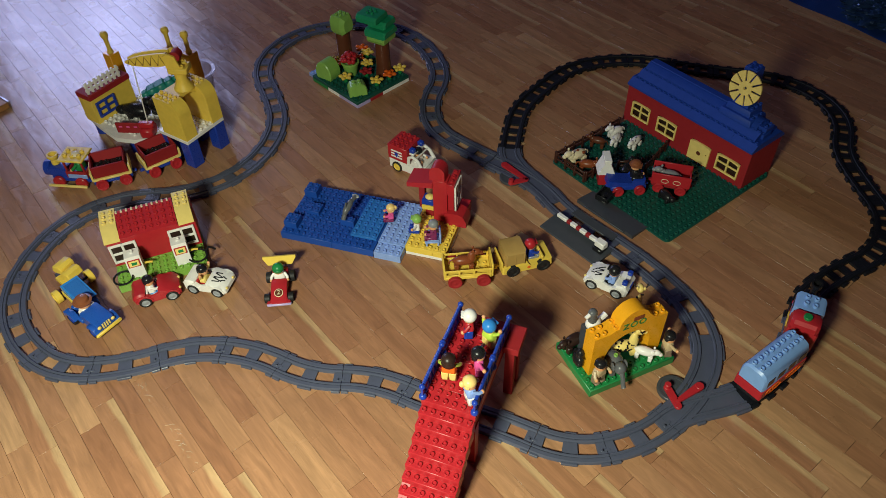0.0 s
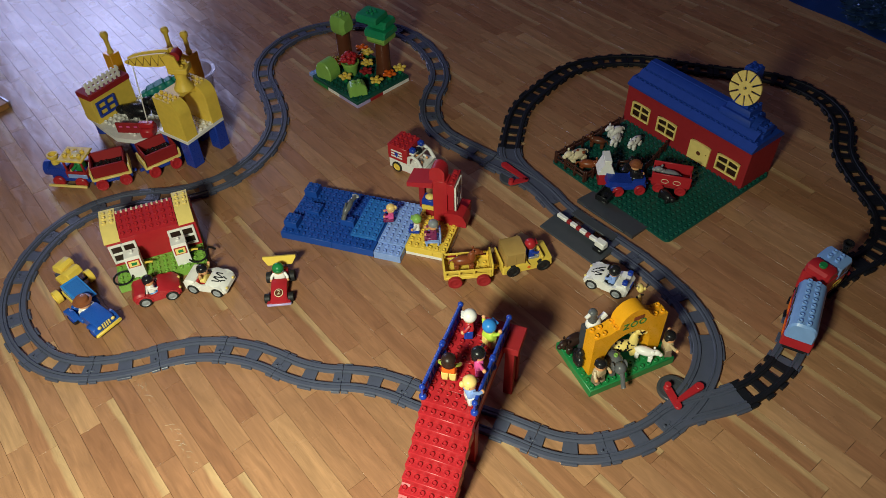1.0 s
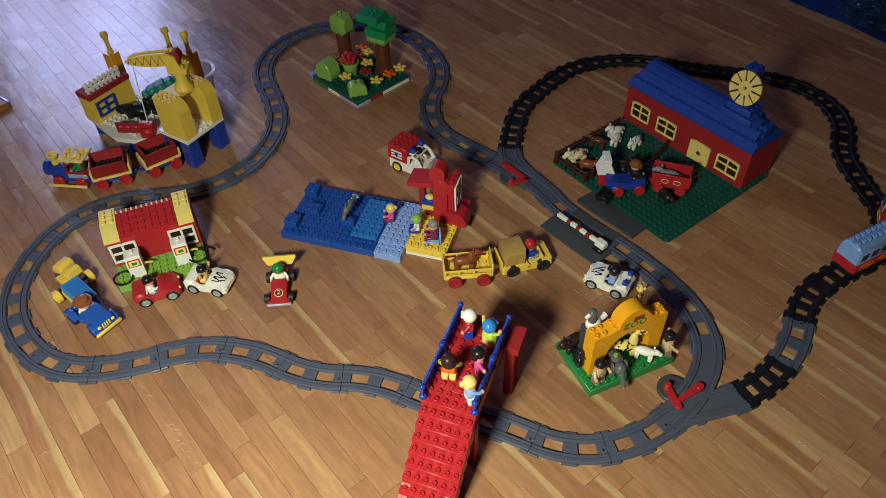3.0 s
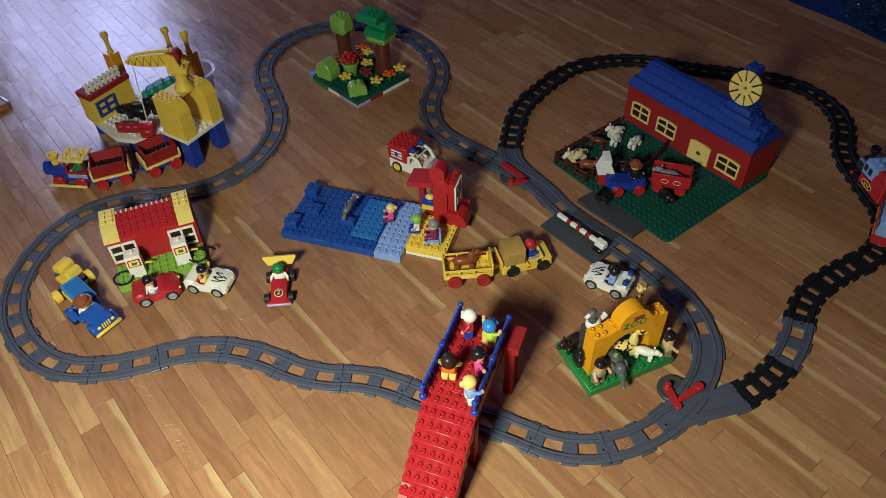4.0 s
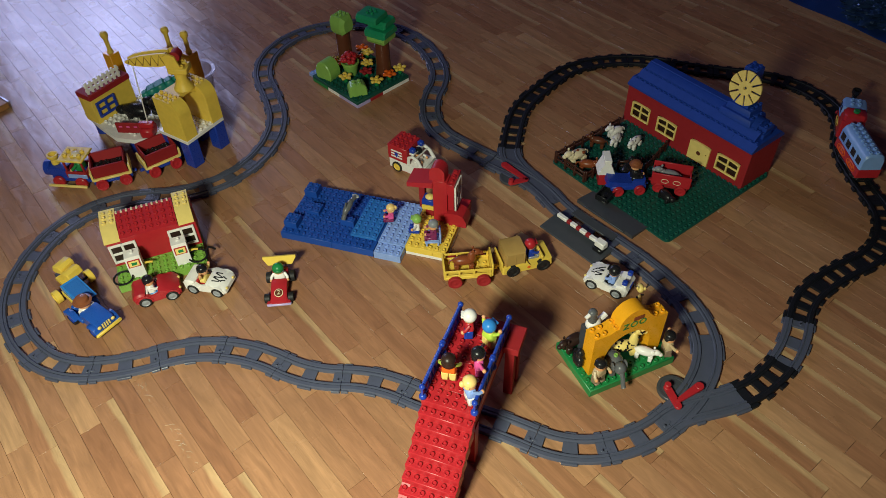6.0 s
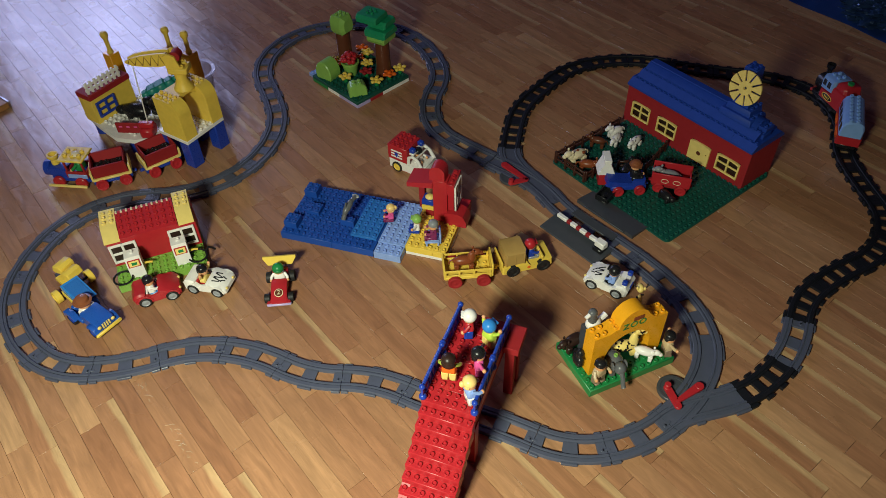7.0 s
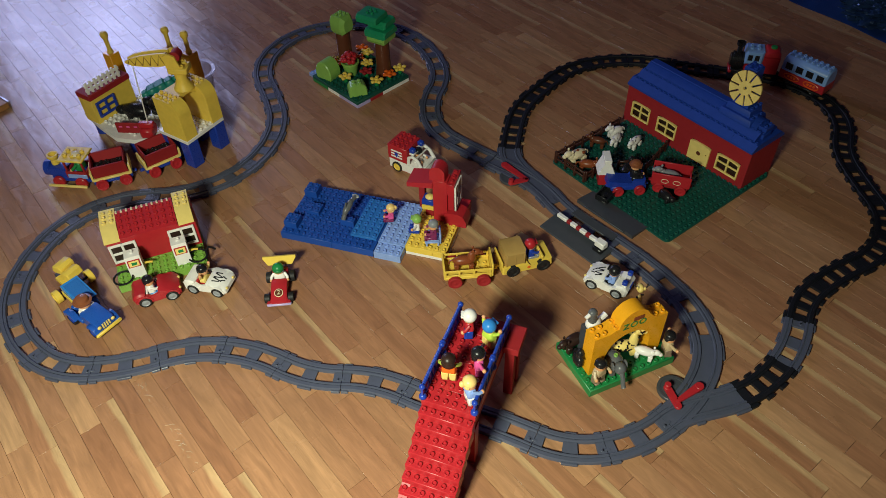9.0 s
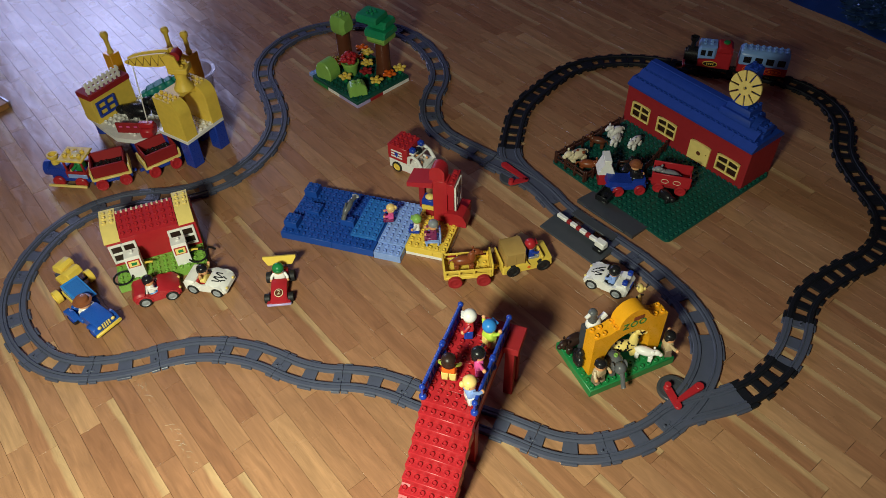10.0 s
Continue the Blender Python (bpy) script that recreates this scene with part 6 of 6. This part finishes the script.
    part("bottom", Shape().box(-0.030, 0.0021, 0, 0.030, 0.030, 0.003, 0.0008), DARKRED, cr)
    solid("toy_load", Shape().box(-0.016, -0.012, 0, 0.016, 0.012, 0.020, 0.004).box(-0.006, -0.014, 0.018, 0.006, 0.014, 0.028, 0.002), RED, o @ pose(-0.5 * U, 8.4 * U, 3.4 * B + 0.0003, 0, 0, 30) @ Matrix.Scale(1.4, 4), "red toy load hanging on the crane string", "toy load")
    bt = Shape()
    for x, z, r in ((-0.040, 0.010, 0.014), (-0.020, 0.016, 0.019), (0.004, 0.022, 0.021), (0.028, 0.030, 0.016), (0.046, 0.040, 0.011)):
        bt.m = pose(x, 0, z, 0, -18, 0)
        bt.box(-r * 0.9, -r, -r * 0.75, r * 0.9, r, r * 0.75, 0.004, (0.75, 0.8))
    bt.m = Matrix()
    bt.box(-0.045, -0.014, 0.0, 0.030, 0.014, 0.012, 0.002)
    solid("toy_sea_animal", bt, TEAL, pose(-0.762, 1.757, 3.4 * B + 0.0044, 0, 0, 22) @ Matrix.Scale(1.0, 4), "teal jagged toy animal on the studded deck", "toy animal", "toy animals")
    bowl = Shape().lathe([(0, 0), (0.045, 0), (0.050, 0.004), (0.062, 0.085), (0.071, 0.087), (0.071, 0.093), (0.059, 0.092), (0.047, 0.007), (0, 0.004)], seg=36)
    ob = solid("clear_tub", bowl, MILKY, pose(-0.690, 1.845, 0) @ Matrix.Diagonal((0.86, 0.86, 0.95, 1)), "clear plastic tub standing behind the harbour", "tub")
    return t


harbour()


# ---- the old goods train ----
def goods_train():
    t = old_rolling("toy_engine", pose(-0.930, 1.480, 0, 0, 0, 172) @ Matrix.Diagonal((1.14, 1.14, 1.22, 1)), "old blue and red toy engine with a yellow cab roof", BLUE, RED, 0)
    b = Shape()
    rounded(b, [(0.004, 0.024), (0.046, 0.022), (0.052, 0.030), (0.050, 0.042), (0.004, 0.044)], -0.018, 0.018, 0.004)
    part("boiler", b, BLUE, t)
    part("nose", Shape().cyl((0.046, 0, 0.032), 0.017, 0.014, "x", 18), BLUE, t)
    part("funnel", Shape().lathe([(0.0085, 0.044), (0.008, 0.056), (0.0125, 0.062), (0.0125, 0.067), (0.0085, 0.067), (0.007, 0.058), (0, 0.056)], (0.034, 0, 0), seg=16), YELLOW, t, "yellow funnel")
    for x0, x1, y0, y1 in ((-0.044, -0.039, -0.022, 0.022), (-0.001, 0.004, -0.022, 0.022), (-0.039, -0.001, -0.022, -0.018), (-0.039, -0.001, 0.018, 0.022)):
        part("cab_panel", Shape().box(x0, y0, 0.024, x1, y1, 0.040, 0.0004), DARKRED, t, "dark red cab panel")
    for y in (-0.022, 0.018):
        for x in (-0.043, -0.003):
            part("cab_post", Shape().box(x, y, 0.0401, x + 0.004, y + 0.004, 0.066, 0.0006), DARKRED, t, "dark red cab post")
    r = Shape().box(-0.048, -0.026, 0.0662, 0.010, 0.026, 0.071, 0.0015)
    r.studs(3, 2, 0.071, -0.042, -U)
    part("cab_roof", r, YELLOW, t, "yellow studded cab roof")
    part("footplate", Shape().box(-0.040, 0.0285, 0.006, 0.050, 0.034, 0.011, 0.001), PALEYELLOW, t, "pale yellow running board")
    part("step", Shape().box(-0.044, 0.0200, 0.0242, 0.0, 0.0235, 0.034, 0.0006), LILAC, t, "pale blue panel")
    figure("toy_driver", "small toy driver in green in the engine cab", t.matrix_world @ pose(-0.022, 0, 0.0243), GREEN, BLUE, CREAM, "cap", "down", True)
    for m, label in ((pose(-0.832, 1.474, 0, 0, 0, 20), "old red toy hopper wagon with black load"), (pose(-0.722, 1.522, 0, 0, 0, 37), "old red toy tipper wagon with black load")):
        w = old_rolling("toy_wagon", m @ Matrix.Diagonal((1.10, 1.10, 1.22, 1)), label, BLUE, RED, 0)
        part("frame", Shape().box(-0.042, -0.026, 0.0242, 0.042, 0.026, 0.029, 0.001).box(-0.044, -0.024, 0.0242, -0.039, 0.024, 0.046, 0.001).box(0.039, -0.024, 0.0242, 0.044, 0.024, 0.046, 0.001), PALEYELLOW, w, "pale yellow frame")
        h = Shape()
        for s in (-1, 1):
            h.prism([(s * 0.018, 0.030), (s * 0.022, 0.030), (s * 0.031, 0.062), (s * 0.027, 0.062)][::s], -0.037, 0.037, "x")
        for x in (-0.037, 0.034):
            h.prism([(-0.020, 0.030), (0.020, 0.030), (0.029, 0.062), (-0.029, 0.062)], x, x + 0.003, "x")
        h.box(-0.036, -0.020, 0.0292, 0.036, 0.020, 0.032, 0.0006)
        part("hopper", h, DARKRED, w, "dark red open hopper")
        rng = random.Random(8)
        ld = Shape().box(-0.033, -0.021, 0.0325, 0.033, 0.021, 0.044, 0.002)
        for k in range(26):
            ld.ball((rng.uniform(-0.029, 0.029), rng.uniform(-0.017, 0.017), 0.0445), rng.uniform(0.003, 0.005), seg=7, rings=5)
        part("load", ld, BLACK, w, "heap of black pieces")


goods_train()


# ---- by the edges of the floor ----
def plastic_bag():
    rng = np.random.default_rng(4)
    n, verts, faces = 46, [], []
    for j in range(n):
        for i in range(n):
            u, v = i / (n - 1), j / (n - 1)
            x, y = 1.30 * u - 0.02, 0.95 * v
            edge = min(1.0, 6 * min(u, 1 - u, v, 1 - v) + 0.02)
            h = 0.055 + 0.06 * noise.fractal(Vector((x * 4, y * 4, 1.7)), 0.9, 2.1, 4) + 0.035 * abs(noise.noise(Vector((x * 11, y * 9, 5))))
            wob = 0.008 * noise.noise(Vector((x * 6, y * 6, 9)))
            verts.append((x + wob, y + wob, max(0.002, h * edge)))
    for j in range(n - 1):
        for i in range(n - 1):
            a = j * n + i
            faces.append([a, a + 1, a + n + 1, a + n])
    s = Shape().add(verts, faces)
    base = len(s.v)
    rim = [i for i in range(n)] + [k * n + n - 1 for k in range(1, n)] + [n * n - 1 - i for i in range(1, n)] + [(n - 1 - k) * n for k in range(1, n - 1)]
    s.add([(verts[i][0], verts[i][1], 0.0) for i in rim], [list(range(len(rim)))[::-1]])
    s.f += [[rim[(k + 1) % len(rim)], rim[k], base + k, base + (k + 1) % len(rim)] for k in range(len(rim))]
    s.k += [0] * len(rim)
    return solid("plastic_bag", s, BAG, pose(1.160, 2.345, 0.0005, 0, 0, -55.8), "large crumpled dark blue plastic bag on the floor", "bag")


BAG = material("navy_bag_film", (0.008, 0.030, 0.13), 0.22, spread=0.45, scale=14, bump=0.9, bump_scale=55, wear=0.10)
plastic_bag()


def foil_wrap():
    """A crumpled ball of thin film, flattened on the bag."""
    s, nu, nv = Shape(), 96, 40
    verts = [(0.0, 0.0, 0.085)]
    for j in range(1, nv + 1):
        lat = math.pi * 0.5 * j / nv
        for i in range(nu):
            a = 2 * math.pi * i / nu
            d = Vector((math.cos(a) * math.sin(lat), math.sin(a) * math.sin(lat), math.cos(lat)))
            r = 1.0 + 0.22 * noise.fractal(d * 4.5, 0.6, 2.2, 6) + 0.16 * abs(noise.noise(d * 19))
            verts.append((0.15 * d.x * r, 0.12 * d.y * r, max(0.0, 0.075 * d.z * r)))
    faces = [[0, 1 + i, 1 + (i + 1) % nu] for i in range(nu)]
    faces += [[1 + j * nu + i, 1 + (j + 1) * nu + i, 1 + (j + 1) * nu + (i + 1) % nu, 1 + j * nu + (i + 1) % nu] for j in range(nv - 1) for i in range(nu)]
    faces.append([1 + (nv - 1) * nu + i for i in range(nu)][::-1])
    s.add(verts, faces)
    return solid("foil_wrapping", s, FOIL, pose(1.455, 2.165, 0.02), "crinkled silver-blue wrapping on the plastic bag", "wrapping")


FOIL = material("silver_blue_foil", (0.022, 0.055, 0.14), 0.20, metal=0.25, spread=0.5, scale=40, bump=1.0, bump_scale=130)
foil_wrap()
board = thing("wooden_board", pose(-1.236, 1.819, 0, 0, 0, 53), "light wooden board with a metal edge lying on the floor", "board")
part("plank", Shape().box(-0.30, 0.0, 0, 0.0, 0.22, 0.018, 0.002), material("board_wood", (0.42, 0.20, 0.075), 0.4, spread=0.25, scale=18), board)
part("edge_strip", Shape().box(0.0002, 0.0, 0, 0.006, 0.22, 0.020, 0.001), METAL, board, "bare metal edge strip")


def tape_marks():
    """Dried glue left on a strip of the floor."""
    s, rng = Shape(), random.Random(2)
    a0 = radians(-51.8)
    d, q = Vector((math.cos(a0), math.sin(a0), 0)), Vector((-math.sin(a0), math.cos(a0), 0))
    for k in range(22):
        along_strip = rng.choice((rng.uniform(-1.04, -0.99), rng.uniform(-0.92, -0.80)))
        p = d * along_strip + q * rng.uniform(0.043, 0.058) + Vector((0, 0, 0.0003))
        a = rng.uniform(-0.6, 1.2)
        w = d * math.cos(a) + q * math.sin(a)
        n = q * math.cos(a) - d * math.sin(a)
        ln, bow = rng.uniform(0.005, 0.013), rng.uniform(-0.004, 0.004)
        s.tube([p, p + w * ln / 2 + n * bow, p + w * ln], 0.00035, 5)
    return solid("glue_residue", s, GLUE, Matrix(), "pale dried glue marks on a floor strip", "glue marks")


tape_marks()


# ---- the moving train ----
def train_engine():
    t = thing("toy_engine", pose(0, 0, 0.0095), "red toy engine with a pale blue cab and black funnel", "toy train", "moving toy train")
    part("chassis", Shape().box(-0.052, -0.022, 0.006, 0.054, 0.022, 0.016, 0.002).box(-0.046, -0.026, 0.009, 0.046, 0.026, 0.013, 0.001), BLACK, t, "black chassis")
    for x in (-0.024, 0.024):
        for y in (-0.0185, 0.0185):
            wheel(t, x, y, 0.0105, 0.007, BLACK, BLACK)
    b = Shape()
    rounded(b, [(-0.054, 0.016), (0.024, 0.016), (0.024, 0.034), (-0.014, 0.038), (-0.016, 0.056), (-0.054, 0.056)], -0.026, 0.026, 0.003)
    rb = part("body", b, RED, t)
    rr = Shape()
    rounded(rr, [(-0.054, 0.0562), (-0.016, 0.0562), (-0.017, 0.066), (-0.022, 0.071), (-0.048, 0.071), (-0.053, 0.066)], -0.025, 0.025, 0.006)
    part("rear_roof", rr, RED, t)
    part("knob", Shape().cyl((-0.036, 0, 0.0708), 0.0075, 0.005, seg=18), GREEN, t, "green button")
    cab = Shape()
    rounded(cab, [(-0.0155, 0.0385), (0.026, 0.0345), (0.028, 0.060), (0.024, 0.068), (-0.0155, 0.068)], -0.0265, 0.0265, 0.005)
    cb = part("cab", cab, COACHBLUE, t, "pale blue cab")
    cb2 = Shape().studs(2, 2, 0.0678, -0.010, -U)
    part("roof_studs", cb2, COACHBLUE, cb)
    for y in (-0.0269, 0.0257):
        for x in (-0.006, 0.010):
            part("window", Shape().box(x, y, 0.046, x + 0.011, y + 0.0012, 0.060, 0.0004), BLACK, cb, "dark window")
        part("emblem", Shape().ball((-0.006, y + 0.0006, 0.027), 0.017, 0.0012, 0.0062, 16, 6), BLACK, rb, "black oval emblem with a yellow rim")
        for k in range(4):
            part("emblem_bar", Shape().box(-0.0150 + 0.0048 * k, min(y + 0.0006, y - 0.0006 if y < 0 else y + 0.0018), 0.0245, -0.0120 + 0.0048 * k, max(y + 0.0006, y - 0.0006 if y < 0 else y + 0.0018), 0.0295, 0.0003), YELLOW, rb)
        part("emblem_rim", Shape().tube([(-0.006 + 0.017 * math.cos(k * math.pi / 10), y + 0.0006, 0.027 + 0.0062 * math.sin(k * math.pi / 10)) for k in range(21)], 0.0011, 5), YELLOW, rb)
    part("boiler", Shape().cyl((0.025, 0, 0.034), 0.0195, 0.028, "x", 22).cyl((0.052, 0, 0.034), 0.0150, 0.006, "x", 20), BLACK, t, "black boiler")
    part("funnel", Shape().lathe([(0, 0.050), (0.0065, 0.050), (0.0060, 0.066), (0.0105, 0.072), (0.0105, 0.079), (0.007, 0.079), (0.006, 0.070), (0, 0.070)], (0.041, 0, 0), seg=16), BLACK, t, "black funnel")
    part("buffer_beam", Shape().box(0.050, -0.024, 0.008, 0.058, 0.024, 0.015, 0.002), RED, t, "red buffer beam")
    part("coupling", Shape().box(-0.064, -0.005, 0.008, -0.050, 0.005, 0.013, 0.001), BLACK, t)
    return t


def train_coach():
    t = thing("toy_coach", pose(0.3, 0, 0.0095), "pale blue and red toy passenger coach", "toy train", "moving toy train")
    part("chassis", Shape().box(-0.064, -0.021, 0.006, 0.064, 0.021, 0.016, 0.002).box(-0.058, -0.026, 0.009, 0.058, 0.026, 0.013, 0.001), BLACK, t, "black chassis")
    for x in (-0.036, 0.036):
        for y in (-0.0185, 0.0185):
            wheel(t, x, y, 0.0105, 0.007, BLACK, BLACK)
    b = Shape()
    rounded(b, [(-0.066, 0.0162), (0.066, 0.0162), (0.066, 0.036), (-0.066, 0.036)], -0.0275, 0.0275, 0.002)
    rb = part("body", b, RED, t)
    u = Shape()
    prof = [(-0.0262, 0.0362), (0.0262, 0.0362), (0.0255, 0.058), (0.020, 0.068), (0.012, 0.0715), (-0.012, 0.0715), (-0.020, 0.068), (-0.0255, 0.058)]
    ends = [(-0.065, 0.90), (-0.061, 1.0), (0.061, 1.0), (0.065, 0.90)]
    verts = [(x, p[0] * k, 0.0362 + (p[1] - 0.0362) * k) for x, k in ends for p in prof]
    n = len(prof)
    faces = [list(range(n))[::-1], list(range(3 * n, 4 * n))] + [[k * n + i, k * n + (i + 1) % n, (k + 1) * n + (i + 1) % n, (k + 1) * n + i] for k in range(3) for i in range(n)]
    u.add(verts, faces)
    ub = part("upper_body", u, COACHBLUE, t, "pale blue upper body")
    part("roof_studs", Shape().studs(8, 2, 0.0713, -0.064, -U * 0.84), COACHBLUE, ub)
    for s in (-1, 1):
        for k in range(4):
            x = -0.056 + k * 0.030
            y = s * 0.0262
            part("window", Shape().box(x, min(y, y - s * 0.0015), 0.0415, x + 0.020, max(y, y - s * 0.0015) + 0.0003, 0.0575, 0.0005), BLACK, ub, "dark window")
        for x in (-0.030, 0.028):
            part("emblem", Shape().tube([(x + 0.022 * math.cos(k * math.pi / 10), s * 0.0277, 0.0262 + 0.0072 * math.sin(k * math.pi / 10)) for k in range(21)], 0.0013, 5), ORANGE, rb, "orange oval outline")
            for k in range(3):
                part("emblem_bar", Shape().box(x - 0.012 + 0.009 * k, s * 0.0277 - 0.0006, 0.0235, x - 0.006 + 0.009 * k, s * 0.0277 + 0.0006, 0.0290, 0.0004), ORANGE, rb)
    part("coupling", Shape().box(0.062, -0.005, 0.008, 0.076, 0.005, 0.013, 0.001), BLACK, t)
    return t


ENGINE, COACH = train_engine(), train_coach()
ENGINE.scale, COACH.scale = (1.16, 1.05, 1.25), (1.02, 1.04, 1.19)


# ---- parquet strips ----
def parquet():
    """Strips 40 mm wide laid in rows; every other row has its ends in line. The nearest are pieces of their own."""
    rng = random.Random(5)
    wide, long, first = STRIP, 0.2555, STRIP_FIRST
    odd = {-3: 0.020, -1: 0.174, 1: 0.028, 3: 0.193, 7: 0.017, 9: 0.185, 13: 0.183, 20: 0.200, 21: 0.162}
    box = (-long / 2 + 0.0003, -wide / 2 + 0.0002, -0.009, long / 2 - 0.0003, wide / 2 - 0.0002, 0.0, 0.0002)
    shapes = [Shape().box(*box).mesh("plank", PARQUET) for _ in range(3)]
    rest, made = Shape(), 0
    turn = pose(0, 0, 0, 0, 0, -51.8)
    for r in range(-130, 131):
        y = first + r * wide
        end = odd.get(r, 0.230 + rng.uniform(-0.006, 0.006) if r % 2 == 0 else rng.choice((0.020, 0.185)) + rng.uniform(-0.008, 0.008))
        x = end + long / 2 - 22 * long
        while x < 5.5:
            p = turn @ Vector((x, y, 0))
            near = 0.25 < p.y < 1.75 and abs(p.x) < 0.30 + 0.52 * p.y and made < 300
            lift = rng.uniform(-0.0002, 0.0)
            tilt = pose(0, 0, 0, rng.gauss(0, 0.24), 0, 0)
            if -2.9 < p.x < 2.9 and -2.5 < p.y < 4.3:
                if near:
                    ob = new("plank", shapes[made % 3])
                    ob.parent, ob.matrix_world = FLOOR, Matrix.Translation((p.x, p.y, lift)) @ turn @ tilt
                    made += 1
                else:
                    rest.m = Matrix.Translation((x, y, lift)) @ tilt
                    rest.box(*box)
            x += long
    rest_ob = tagged(part("parquet_strips", rest, PARQUET_FAR, FLOOR), kind="stuff")
    rest_ob.matrix_local = turn


parquet()


# ---- what moves ----
def black_at(s):
    """The place on the black line s metres from its far end, where the train comes from."""
    x, y, heading, length, turns = BLACK_LINE
    h, total = radians(heading), length * len(turns)
    s = max(0.0, min(total - 1e-6, total - s))
    k = int(s / length)
    for turn in turns[:k]:
        x, y, h = arc(x, y, h, length, radians(turn))[-1]
    rest = s - k * length
    x, y, h = arc(x, y, h, max(rest, 1e-6), radians(turns[k]) * rest / length)[-1]
    return Vector((x, y))


def ride(s, axle):
    """The pose of a vehicle whose axles stand on the track either side of s."""
    a, b = black_at(s + axle), black_at(s - axle)
    c, d = (a + b) / 2, a - b
    return pose(c.x, c.y, 0.0095, 0, 0, math.degrees(math.atan2(d.y, d.x)))


ENGINE_S = ((0.0, 0.216), (1.0, 0.370), (2.0, 0.528), (5.5, 0.962), (7.0, 1.152), (8.0, 1.275), (8.5, 1.334), (9.0, 1.402), (10.0, 1.53))
GAP = 0.150


def along(t):
    return float(np.interp(t, [r[0] for r in ENGINE_S], [r[1] for r in ENGINE_S]))


def motions():
    times = [k * 0.25 for k in range(41)]
    walk(ENGINE, [(t, ride(along(t), 0.028)) for t in times])
    walk(COACH, [(t, ride(along(t) - GAP, 0.039)) for t in times])


motions()
